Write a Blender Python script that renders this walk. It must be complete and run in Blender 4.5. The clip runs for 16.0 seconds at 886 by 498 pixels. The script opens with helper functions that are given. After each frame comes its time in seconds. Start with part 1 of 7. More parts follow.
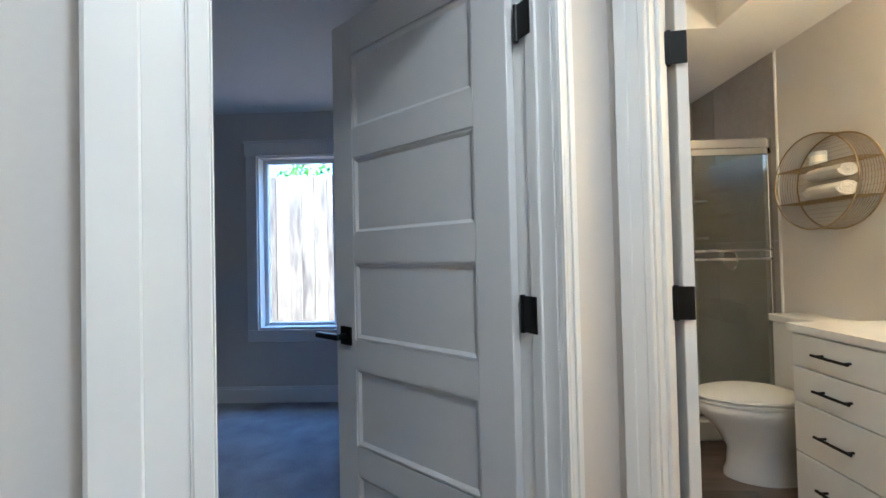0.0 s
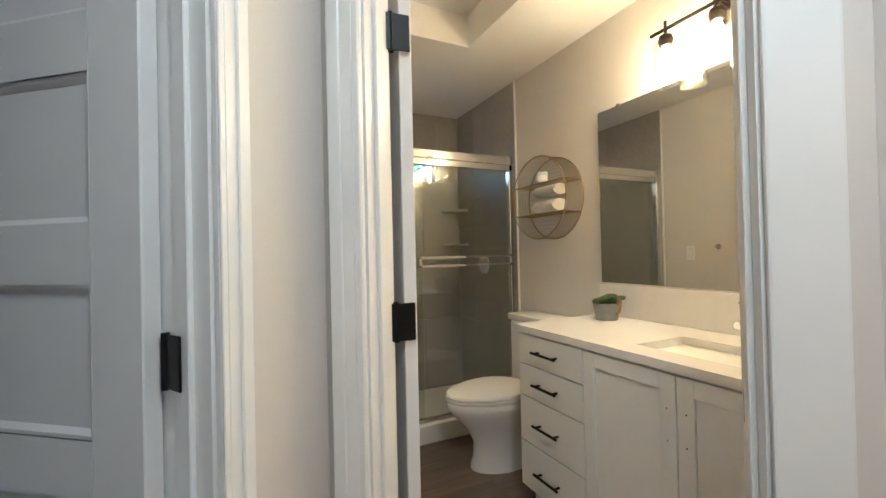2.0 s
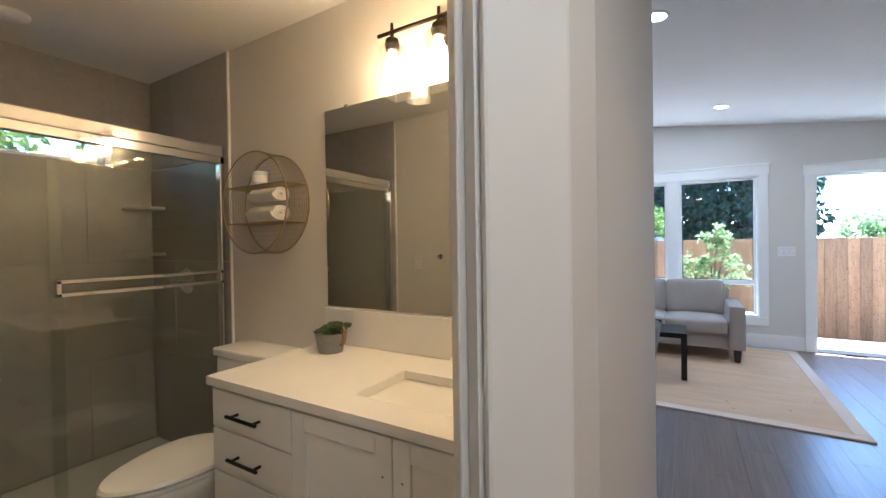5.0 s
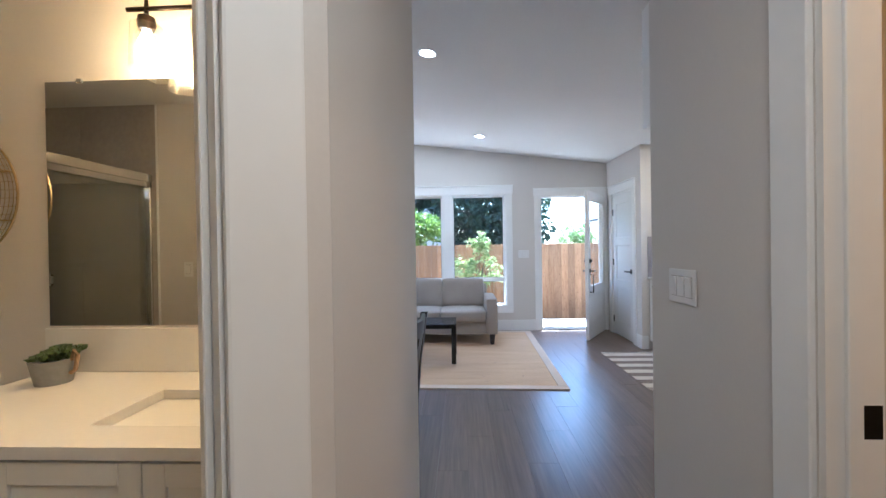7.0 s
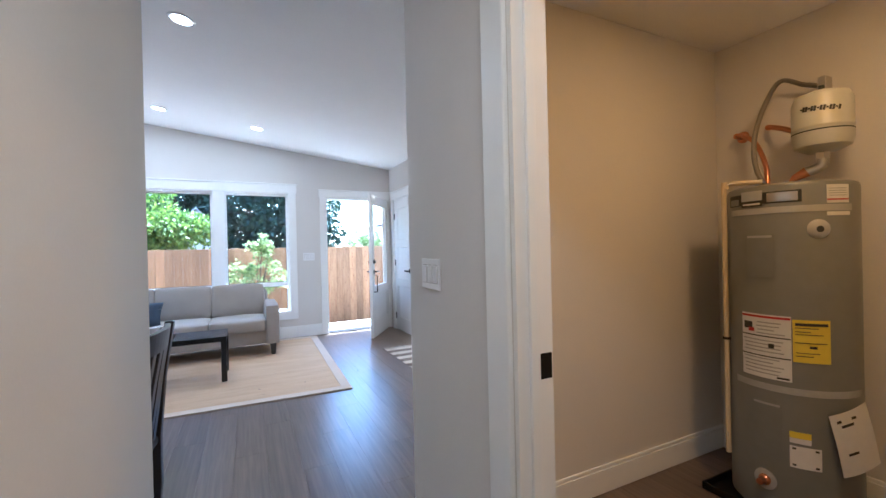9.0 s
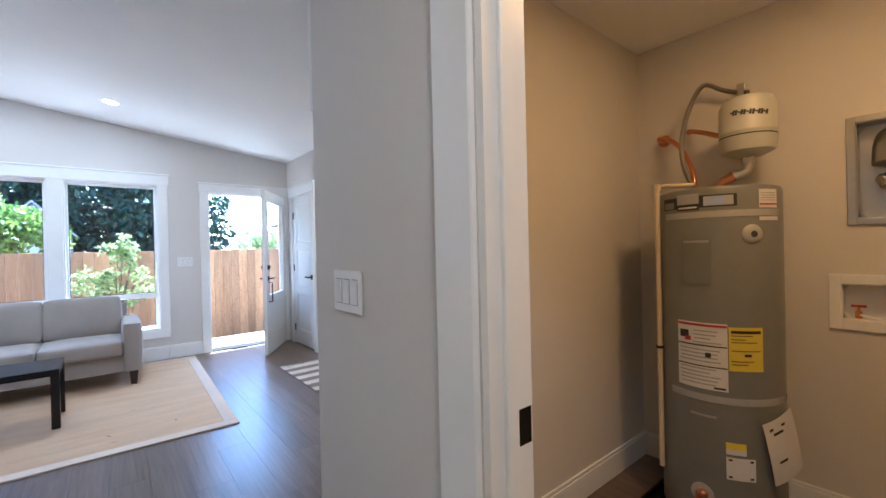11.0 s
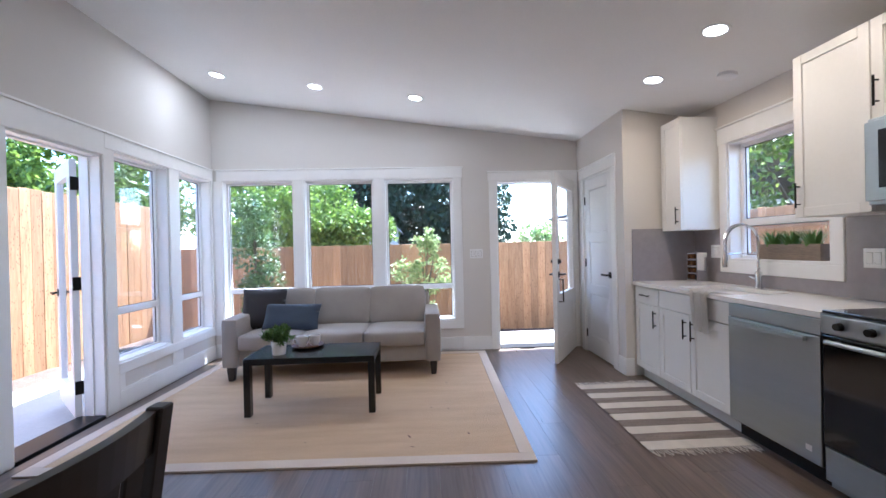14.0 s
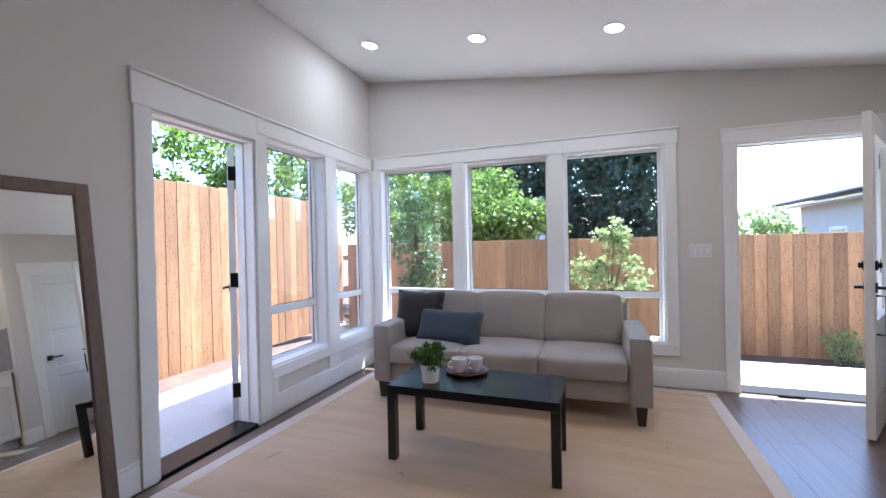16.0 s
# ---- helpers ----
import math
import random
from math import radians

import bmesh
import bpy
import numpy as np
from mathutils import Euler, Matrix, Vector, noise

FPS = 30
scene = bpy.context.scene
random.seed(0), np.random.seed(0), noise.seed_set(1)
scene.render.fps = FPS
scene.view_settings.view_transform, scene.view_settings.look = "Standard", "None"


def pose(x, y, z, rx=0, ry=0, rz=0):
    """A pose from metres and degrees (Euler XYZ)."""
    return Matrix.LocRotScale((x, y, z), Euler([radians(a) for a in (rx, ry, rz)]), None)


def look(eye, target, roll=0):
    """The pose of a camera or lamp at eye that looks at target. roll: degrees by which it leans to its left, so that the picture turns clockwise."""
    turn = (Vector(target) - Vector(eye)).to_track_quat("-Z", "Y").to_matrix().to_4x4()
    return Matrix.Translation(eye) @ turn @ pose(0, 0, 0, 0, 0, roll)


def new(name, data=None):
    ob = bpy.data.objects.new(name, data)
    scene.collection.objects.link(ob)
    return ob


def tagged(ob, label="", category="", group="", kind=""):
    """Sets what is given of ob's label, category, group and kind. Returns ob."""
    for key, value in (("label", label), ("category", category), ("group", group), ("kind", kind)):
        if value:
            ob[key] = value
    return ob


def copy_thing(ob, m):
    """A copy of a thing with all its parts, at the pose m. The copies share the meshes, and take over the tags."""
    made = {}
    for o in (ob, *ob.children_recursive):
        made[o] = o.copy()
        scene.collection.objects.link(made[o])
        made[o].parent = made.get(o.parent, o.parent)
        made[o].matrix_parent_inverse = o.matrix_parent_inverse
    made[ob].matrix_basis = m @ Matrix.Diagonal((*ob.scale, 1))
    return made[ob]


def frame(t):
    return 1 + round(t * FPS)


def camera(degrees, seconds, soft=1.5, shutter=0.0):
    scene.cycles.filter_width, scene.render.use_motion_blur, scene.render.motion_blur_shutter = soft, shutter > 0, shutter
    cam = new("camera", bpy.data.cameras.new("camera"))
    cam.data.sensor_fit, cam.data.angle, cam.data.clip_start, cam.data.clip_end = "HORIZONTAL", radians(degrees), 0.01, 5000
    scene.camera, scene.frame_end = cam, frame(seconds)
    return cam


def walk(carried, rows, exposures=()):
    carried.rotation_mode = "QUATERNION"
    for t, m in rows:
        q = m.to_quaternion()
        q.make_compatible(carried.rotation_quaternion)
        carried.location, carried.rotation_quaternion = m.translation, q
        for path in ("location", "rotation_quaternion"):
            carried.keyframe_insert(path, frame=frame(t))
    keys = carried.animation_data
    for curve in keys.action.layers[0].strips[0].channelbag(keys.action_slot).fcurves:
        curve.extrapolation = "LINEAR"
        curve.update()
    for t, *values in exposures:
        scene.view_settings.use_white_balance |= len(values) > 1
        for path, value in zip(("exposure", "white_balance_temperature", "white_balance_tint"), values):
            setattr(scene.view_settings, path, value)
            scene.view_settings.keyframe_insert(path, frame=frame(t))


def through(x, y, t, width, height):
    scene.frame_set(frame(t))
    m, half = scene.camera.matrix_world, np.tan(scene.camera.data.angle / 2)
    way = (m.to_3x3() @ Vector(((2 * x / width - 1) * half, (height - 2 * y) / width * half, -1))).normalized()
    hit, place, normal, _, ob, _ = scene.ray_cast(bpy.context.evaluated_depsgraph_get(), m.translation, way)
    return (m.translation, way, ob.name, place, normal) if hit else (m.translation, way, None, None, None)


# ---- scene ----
cam = camera(94.6, 16.0)
PATH = [
    (0, (0.043, 0.231, 1.198), (-0.013, 2.230, 1.231), -1.3),
    (0.5, (0.014, 0.189, 1.209), (0.220, 2.177, 1.231), -1.1),
    (1, (0.079, 0.258, 1.222), (0.526, 2.208, 1.242), -1.3),
    (1.5, (0.184, 0.345, 1.218), (0.850, 2.230, 1.241), -1.4),
    (2, (0.335, 0.437, 1.219), (1.197, 2.240, 1.239), -1.3),
    (2.5, (0.482, 0.565, 1.204), (1.518, 2.275, 1.244), -1.1),
    (3, (0.572, 0.693, 1.224), (1.753, 2.307, 1.267), -1.2),
    (3.2, (0.606, 0.739, 1.238), (1.843, 2.311, 1.280), -1.2),
    (5.3, (0.676, 0.591, 1.327), (2.470, 1.474, 1.312), -1.1),
    (5.5, (0.669, 0.578, 1.323), (2.506, 1.369, 1.316), -1.3),
    (6, (0.660, 0.561, 1.335), (2.582, 1.116, 1.316), -0.8),
    (6.5, (0.636, 0.543, 1.328), (2.611, 0.860, 1.315), -1.0),
    (7, (0.594, 0.515, 1.321), (2.593, 0.604, 1.307), -0.9),
    (7.5, (0.568, 0.490, 1.309), (2.563, 0.349, 1.300), -1.1),
    (8, (0.544, 0.477, 1.296), (2.508, 0.098, 1.287), -1.2),
    (8.5, (0.550, 0.454, 1.282), (2.452, -0.167, 1.271), -1.3),
    (9, (0.590, 0.406, 1.273), (2.390, -0.465, 1.265), -1.3),
    (9.5, (0.661, 0.307, 1.276), (2.328, -0.798, 1.267), -1.2),
    (9.7, (0.683, 0.271, 1.285), (2.291, -0.917, 1.276), -1.3),
    (11.8, (1.188, 0.292, 1.290), (2.733, -0.977, 1.281), -1.3),
    (12, (1.246, 0.256, 1.285), (2.849, -0.939, 1.276), -1.3),
    (12.5, (1.384, 0.170, 1.288), (3.141, -0.784, 1.282), -1.1),
    (13, (1.543, 0.162, 1.276), (3.432, -0.496, 1.263), -1.3),
    (13.5, (1.746, 0.193, 1.285), (3.714, -0.168, 1.271), -1.3),
    (14, (1.956, 0.183, 1.270), (3.953, 0.094, 1.261), -1.3),
    (14.5, (2.163, 0.184, 1.259), (4.159, 0.312, 1.259), -1.3),
    (15, (2.375, 0.232, 1.254), (4.351, 0.547, 1.249), -1.3),
    (15.5, (2.633, 0.331, 1.254), (4.573, 0.816, 1.252), -1.2),
    (16, (2.957, 0.433, 1.265), (4.840, 1.110, 1.252), -1.2),
]
EXPOSURES = [
    (0.0, 3.95, 4250, -2), (2.0, 3.8, 4400, -2), (3.2, 3.65, 4250, -3), (5.5, 3.2, 4800, 4), (6.5, 3.2, 4800, 4), (7.5, 3.3, 4800, 4), (9.0, 3.58, 4650, 4), (9.5, 3.56, 4650, 4),
    (12.0, 3.55, 4950, 6), (13.0, 3.2, 5250, 8), (14.0, 3.0, 5200, 10), (15.0, 2.92, 5320, 11), (16.0, 2.77, 5350, 11),
]
walk(cam, [(t, look(eye, target, roll)) for t, eye, target, roll in PATH], EXPOSURES)

# ---- world and sun ----
SUN_EL, SUN_AZ = 65.0, -24.0          # degrees above the horizon; degrees from +x towards +y
world = bpy.data.worlds.new("sky")
scene.world = world
world.use_nodes = True
wn = world.node_tree.nodes
sky = wn.new("ShaderNodeTexSky")
sky.sky_type = "NISHITA"
sky.sun_disc = False
sky.sun_elevation = radians(SUN_EL)
sky.sun_rotation = radians(90 - SUN_AZ)
wn["Background"].inputs["Strength"].default_value = 0.15
world.node_tree.links.new(sky.outputs[0], wn["Background"].inputs["Color"])
sun_data = bpy.data.lights.new("sun", "SUN")
sun_data.energy = 5.0
sun_data.angle = radians(0.5)
sun_data.color = (1.0, 0.95, 0.87)
sun = new("sun", sun_data)
sun_dir = Vector((math.cos(radians(SUN_EL)) * math.cos(radians(SUN_AZ)), math.cos(radians(SUN_EL)) * math.sin(radians(SUN_AZ)), math.sin(radians(SUN_EL))))
sun.matrix_world = look(sun_dir * 30, (0, 0, 0))

LIVING_LAMP, KITCHEN_LAMP, HALL_FILL, BATH_BULB, UTILITY_LAMP = 0.72, 0.8, 1.25, 1.35, 1.15     # watts
WARM, NEUTRAL, AMBER, SOFT = (1.0, 0.52, 0.16), (1.0, 0.95, 0.90), (1.0, 0.455, 0.095), (1.0, 0.74, 0.48)


# ---- materials ----
def material(name, color, rough=0.5, metal=0.0, vary=0.06, grain=40.0, blotch=2.5, bump=0.05, stretch=(1, 1, 1),
             color2=None, coat=0.0, spec=0.5, depth=0.002, random_shade=0.0, sheen=0.0, emit=None, emit_power=0.0, knots=0.0):
    m = bpy.data.materials.new(name)
    m.use_nodes = True
    nt = m.node_tree
    n, l = nt.nodes, nt.links
    b = n["Principled BSDF"]
    b.inputs["Roughness"].default_value = rough
    b.inputs["Metallic"].default_value = metal
    b.inputs["Specular IOR Level"].default_value = spec
    b.inputs["Coat Weight"].default_value = coat
    b.inputs["Sheen Weight"].default_value = sheen
    tc = n.new("ShaderNodeTexCoord")
    mp = n.new("ShaderNodeMapping")
    mp.inputs["Scale"].default_value = stretch
    l.new(tc.outputs["Object"], mp.inputs["Vector"])
    fine, big = n.new("ShaderNodeTexNoise"), n.new("ShaderNodeTexNoise")
    fine.inputs["Scale"].default_value, fine.inputs["Detail"].default_value = grain, 6
    big.inputs["Scale"].default_value, big.inputs["Detail"].default_value = blotch, 4
    l.new(mp.outputs[0], fine.inputs["Vector"])
    l.new(mp.outputs[0], big.inputs["Vector"])
    mix = n.new("ShaderNodeMath")
    mix.operation = "MULTIPLY_ADD"
    l.new(fine.outputs["Fac"], mix.inputs[0])
    mix.inputs[1].default_value = 0.5
    half = n.new("ShaderNodeMath")
    half.operation = "MULTIPLY"
    half.inputs[1].default_value = 0.5
    l.new(big.outputs["Fac"], half.inputs[0])
    l.new(half.outputs[0], mix.inputs[2])
    ramp = n.new("ShaderNodeValToRGB")
    c2 = color2 or [c * (1 - 2.5 * vary) for c in color]
    c1 = color if color2 else [min(1, c * (1 + 1.5 * vary)) for c in color]
    ramp.color_ramp.elements[0].position, ramp.color_ramp.elements[1].position = 0.3, 0.7
    ramp.color_ramp.elements[0].color = (*c2, 1)
    ramp.color_ramp.elements[1].color = (*c1, 1)
    l.new(mix.outputs[0], ramp.inputs[0])
    out = ramp.outputs[0]
    if random_shade:
        info = n.new("ShaderNodeObjectInfo")
        hsv = n.new("ShaderNodeHueSaturation")
        rng = n.new("ShaderNodeMapRange")
        rng.inputs["To Min"].default_value, rng.inputs["To Max"].default_value = 1 - random_shade, 1 + random_shade
        shift = n.new("ShaderNodeMath")
        shift.operation = "MULTIPLY"
        shift.inputs[1].default_value = 60.0
        l.new(info.outputs["Random"], shift.inputs[0])
        l.new(shift.outputs[0], mp.inputs["Location"])
        l.new(info.outputs["Random"], rng.inputs["Value"])
        l.new(rng.outputs[0], hsv.inputs["Value"])
        l.new(out, hsv.inputs["Color"])
        out = hsv.outputs[0]
    if knots:
        kp, vo, kr, km = n.new("ShaderNodeMapping"), n.new("ShaderNodeTexVoronoi"), n.new("ShaderNodeMapRange"), n.new("ShaderNodeMix")
        kp.inputs["Scale"].default_value = (7, 7, 3.2)
        l.new(tc.outputs["Object"], kp.inputs["Vector"])
        if random_shade:
            l.new(shift.outputs[0], kp.inputs["Location"])
        l.new(kp.outputs[0], vo.inputs["Vector"])
        kr.inputs["From Min"].default_value, kr.inputs["From Max"].default_value = 0.11, 0.24
        kr.inputs["To Min"].default_value, kr.inputs["To Max"].default_value = knots, 0.0
        l.new(vo.outputs["Distance"], kr.inputs["Value"])
        km.data_type = "RGBA"
        l.new(kr.outputs[0], km.inputs[0])
        l.new(out, km.inputs[6])
        km.inputs[7].default_value = (0.10, 0.04, 0.016, 1)
        out = km.outputs[2]
    l.new(out, b.inputs["Base Color"])
    if bump:
        bp = n.new("ShaderNodeBump")
        bp.inputs["Strength"].default_value = bump
        bp.inputs["Distance"].default_value = depth
        l.new(fine.outputs["Fac"], bp.inputs["Height"])
        l.new(bp.outputs[0], b.inputs["Normal"])
    rr = n.new("ShaderNodeMapRange")
    rr.inputs["To Min"].default_value, rr.inputs["To Max"].default_value = max(0.02, rough - 0.05), min(1, rough + 0.05)
    l.new(big.outputs["Fac"], rr.inputs["Value"])
    l.new(rr.outputs[0], b.inputs["Roughness"])
    if emit:
        b.inputs["Emission Color"].default_value = (*emit, 1)
        b.inputs["Emission Strength"].default_value = emit_power
    return m


def glass(name, tint=(1, 1, 1), gloss=1.45, rough=0.0, most=0.10):
    m = bpy.data.materials.new(name)
    m.use_nodes = True
    nt = m.node_tree
    n, l = nt.nodes, nt.links
    n.clear()
    o, t, g, mix, f = (n.new("ShaderNode" + k) for k in ("OutputMaterial", "BsdfTransparent", "BsdfGlossy", "MixShader", "Fresnel"))
    t.inputs[0].default_value = (*tint, 1)
    g.inputs["Roughness"].default_value = rough
    f.inputs["IOR"].default_value = gloss
    lim = n.new("ShaderNodeMath")
    lim.operation = "MINIMUM"
    lim.inputs[1].default_value = most
    l.new(f.outputs[0], lim.inputs[0])
    l.new(lim.outputs[0], mix.inputs[0])
    l.new(t.outputs[0], mix.inputs[1])
    l.new(g.outputs[0], mix.inputs[2])
    l.new(mix.outputs[0], o.inputs[0])
    return m


def mirror_material(name):
    m = bpy.data.materials.new(name)
    m.use_nodes = True
    b = m.node_tree.nodes["Principled BSDF"]
    b.inputs["Base Color"].default_value = (0.86, 0.88, 0.87, 1)
    b.inputs["Metallic"].default_value = 1
    b.inputs["Roughness"].default_value = 0.01
    return m


M = {
    "wall": material("wall_paint", (0.68, 0.652, 0.618), 0.7, vary=0.012, grain=120, bump=0.12, depth=0.001),
    "ceiling": material("ceiling_paint", (0.84, 0.83, 0.81), 0.8, vary=0.012, grain=70, bump=0.2, depth=0.0015),
    "trim": material("white_trim_paint", (0.85, 0.85, 0.84), 0.35, vary=0.012, grain=15, bump=0.02),
    "door": material("white_door_paint", (0.78, 0.78, 0.78), 0.4, vary=0.012, grain=15, bump=0.03),
    "black": material("black_metal", (0.012, 0.012, 0.012), 0.38, 0.6, vary=0.1, bump=0.02),
    "chrome": material("chrome", (0.75, 0.75, 0.76), 0.08, 1.0, vary=0.01, bump=0),
    "nickel": material("brushed_nickel", (0.6, 0.59, 0.57), 0.28, 1.0, vary=0.03, bump=0.02, stretch=(1, 1, 8)),
    "plank": material("vinyl_plank", (0.20, 0.147, 0.115), 0.30, vary=0.1, grain=7, blotch=2.2, bump=0.06, stretch=(0.5, 11, 1), color2=(0.092, 0.064, 0.049), random_shade=0.14, depth=0.001),
    "carpet": material("grey_carpet", (0.38, 0.39, 0.41), 1.0, vary=0.15, grain=260, blotch=5, bump=0.8, depth=0.006, spec=0.1),
    "glass": glass("window_glass"),
    "fence": material("cedar_board", (0.49, 0.285, 0.145), 0.8, vary=0.14, grain=16, blotch=3, bump=0.3, stretch=(3, 3, 0.35), color2=(0.27, 0.135, 0.058), random_shade=0.25, knots=0.75),
    "old_fence": material("weathered_board", (0.40, 0.29, 0.185), 0.85, vary=0.2, grain=9, blotch=2.5, bump=0.3, stretch=(3, 3, 0.5), color2=(0.08, 0.05, 0.033), random_shade=0.2, knots=0.6),
    "concrete": material("concrete", (0.43, 0.42, 0.40), 0.85, vary=0.06, grain=90, bump=0.2),
    "ground": material("dark_mulch", (0.10, 0.062, 0.045), 0.95, vary=0.25, grain=55, blotch=6, bump=0.9, depth=0.02),
    "siding": material("siding_paint", (0.55, 0.55, 0.54), 0.7, vary=0.03),
    "quartz": material("white_quartz", (0.80, 0.79, 0.775), 0.22, vary=0.01, grain=60, bump=0),
    "cabinet": material("white_cabinet_paint", (0.79, 0.785, 0.765), 0.35, vary=0.01, bump=0.01),
    "tile": material("grey_tile", (0.40, 0.375, 0.355), 0.3, vary=0.06, grain=30, blotch=4, bump=0.04, random_shade=0.05),
    "grout": material("grout", (0.37, 0.345, 0.325), 0.9, vary=0.05),
    "joint": material("plank_joint", (0.05, 0.037, 0.03), 0.9, vary=0.1),
    "vinyl": material("white_vinyl", (0.82, 0.82, 0.82), 0.4, vary=0.01, bump=0.01),
}


# ---- building helpers ----
def box(bm, x0, x1, y0, y1, z0, z1, bevel=0.0, seg=2, m=None):
    b = bmesh.new() if bevel else bm
    v = [b.verts.new((x, y, z)) for z in (z0, z1) for y in (y0, y1) for x in (x0, x1)]
    if m is not None:
        for q in v:
            q.co = m @ q.co
    for f in ((0, 2, 3, 1), (4, 5, 7, 6), (0, 1, 5, 4), (2, 6, 7, 3), (0, 4, 6, 2), (1, 3, 7, 5)):
        b.faces.new([v[i] for i in f])
    if bevel:
        bmesh.ops.bevel(b, geom=b.edges[:], offset=bevel, segments=seg, profile=0.6, affect="EDGES")
        merge(bm, b)
    return bm


def merge(bm, other):
    tmp = bpy.data.meshes.new("tmp")
    other.to_mesh(tmp)
    other.free()
    bm.from_mesh(tmp)
    bpy.data.meshes.remove(tmp)


def tube(bm, points, radius, seg=10, caps=True):
    """A round bar along a line of points; radius: one number, or one a point."""
    pts = [Vector(p) for p in points]
    rad = radius if isinstance(radius, (list, tuple)) else [radius] * len(pts)
    rings, prev = [], None
    for i, p in enumerate(pts):
        d = (pts[min(i + 1, len(pts) - 1)] - pts[max(i - 1, 0)]).normalized()
        a = d.orthogonal().normalized() if prev is None else (prev - d * prev.dot(d)).normalized()
        prev = a
        c = d.cross(a)
        rings.append([bm.verts.new(p + (a * math.cos(2 * math.pi * k / seg) + c * math.sin(2 * math.pi * k / seg)) * rad[i]) for k in range(seg)])
    for r, s in zip(rings, rings[1:]):
        for k in range(seg):
            bm.faces.new((r[k], r[(k + 1) % seg], s[(k + 1) % seg], s[k]))
    if caps:
        bm.faces.new(rings[0][::-1])
        bm.faces.new(rings[-1])
    return bm


def lathe(bm, profile, seg=24, centre=(0, 0, 0), sx=1.0, sy=1.0):
    """A turned shape from (radius, height) pairs."""
    cx, cy, cz = centre
    rings = []
    for r, z in profile:
        if r < 1e-5:
            rings.append([bm.verts.new((cx, cy, cz + z))])
        else:
            rings.append([bm.verts.new((cx + r * sx * math.cos(2 * math.pi * k / seg), cy + r * sy * math.sin(2 * math.pi * k / seg), cz + z)) for k in range(seg)])
    for a, b in zip(rings, rings[1:]):
        for k in range(seg):
            j = (k + 1) % seg
            if len(a) == 1 and len(b) == 1:
                continue
            if len(a) == 1:
                bm.faces.new((a[0], b[j], b[k]))
            elif len(b) == 1:
                bm.faces.new((a[k], a[j], b[0]))
            else:
                bm.faces.new((a[k], a[j], b[j], b[k]))
    return bm


def mesh_of(bm, name, mat, smooth=False):
    bmesh.ops.recalc_face_normals(bm, faces=bm.faces[:])
    me = bpy.data.meshes.new(name)
    bm.to_mesh(me)
    bm.free()
    if mat:
        me.materials.append(mat)
    if smooth:
        me.shade_smooth()
        me.set_sharp_from_angle(angle=radians(40))
    return me


def part(name, bm, mat, parent=None, label="", smooth=False, m=None):
    ob = new(name, mesh_of(bm, name, mat, smooth))
    if parent is not None:
        ob.parent = parent
    if m is not None:
        ob.matrix_local = m
    if label:
        ob["label"] = label
    return ob


def thing(name, m, label, category, group="", kind=""):
    ob = new(name)
    ob.empty_display_size = 0.05
    ob.matrix_world = m
    return tagged(ob, label, category, group, kind)


def structure(name, bm, mat, label, category, m=None):
    ob = part(name, bm, mat, None)
    if m is not None:
        ob.matrix_world = m
    return tagged(ob, label, category, "", "structure")


def B():
    return bmesh.new()


def bx(*a, **k):
    return box(bmesh.new(), *a, **k)


def wall_mesh(axis, c0, c1, u0, u1, z0, z1, holes=(), top=None):
    """A wall with openings through it. axis 'x': it stands between x=c0 and x=c1 and runs along y; axis 'y': the other way.
    holes: (u0, u1, z0, z1). top: height over u, for a sloped head."""
    us = sorted({u0, u1, *[h[0] for h in holes], *[h[1] for h in holes]})
    us = [u for u in us if u0 <= u <= u1]
    zs = sorted({z0, z1, *[h[2] for h in holes], *[h[3] for h in holes]})
    zs = [z for z in zs if z0 <= z <= z1]
    solid = {}
    for i in range(len(us) - 1):
        for j in range(len(zs) - 1):
            um, zm = (us[i] + us[i + 1]) / 2, (zs[j] + zs[j + 1]) / 2
            solid[i, j] = not any(h[0] < um < h[1] and h[2] < zm < h[3] for h in holes)
    bm = bmesh.new()
    cache = {}

    def vert(i, j, c):
        if (i, j, c) not in cache:
            u, z = us[i], zs[j]
            if top and j == len(zs) - 1:
                z = top(u)
            p = (c1 if c else c0, u, z) if axis == "x" else (u, c1 if c else c0, z)
            cache[i, j, c] = bm.verts.new(p)
        return cache[i, j, c]
    for (i, j), ok in solid.items():
        if not ok:
            continue
        for c in (0, 1):
            bm.faces.new([vert(i, j, c), vert(i + 1, j, c), vert(i + 1, j + 1, c), vert(i, j + 1, c)])
        for (di, dj), (a, b) in {(-1, 0): ((0, 0), (0, 1)), (1, 0): ((1, 0), (1, 1)), (0, -1): ((0, 0), (1, 0)), (0, 1): ((0, 1), (1, 1))}.items():
            if not solid.get((i + di, j + dj), False):
                bm.faces.new([vert(i + a[0], j + a[1], 0), vert(i + b[0], j + b[1], 0), vert(i + b[0], j + b[1], 1), vert(i + a[0], j + a[1], 1)])
    return bm


# ---- the plan ----
def ceiling_z(y):
    return 2.762 + 0.1225 * y


EAST, NORTH, SOUTH, WEST_N, WEST_S = 6.968, 2.71, -2.42, 2.25, 2.207
UT_E = 2.13                                   # east face of the utility closet
PASS_N, PASS_S = 0.70, -0.22
HEAD = 2.44
T = 0.16
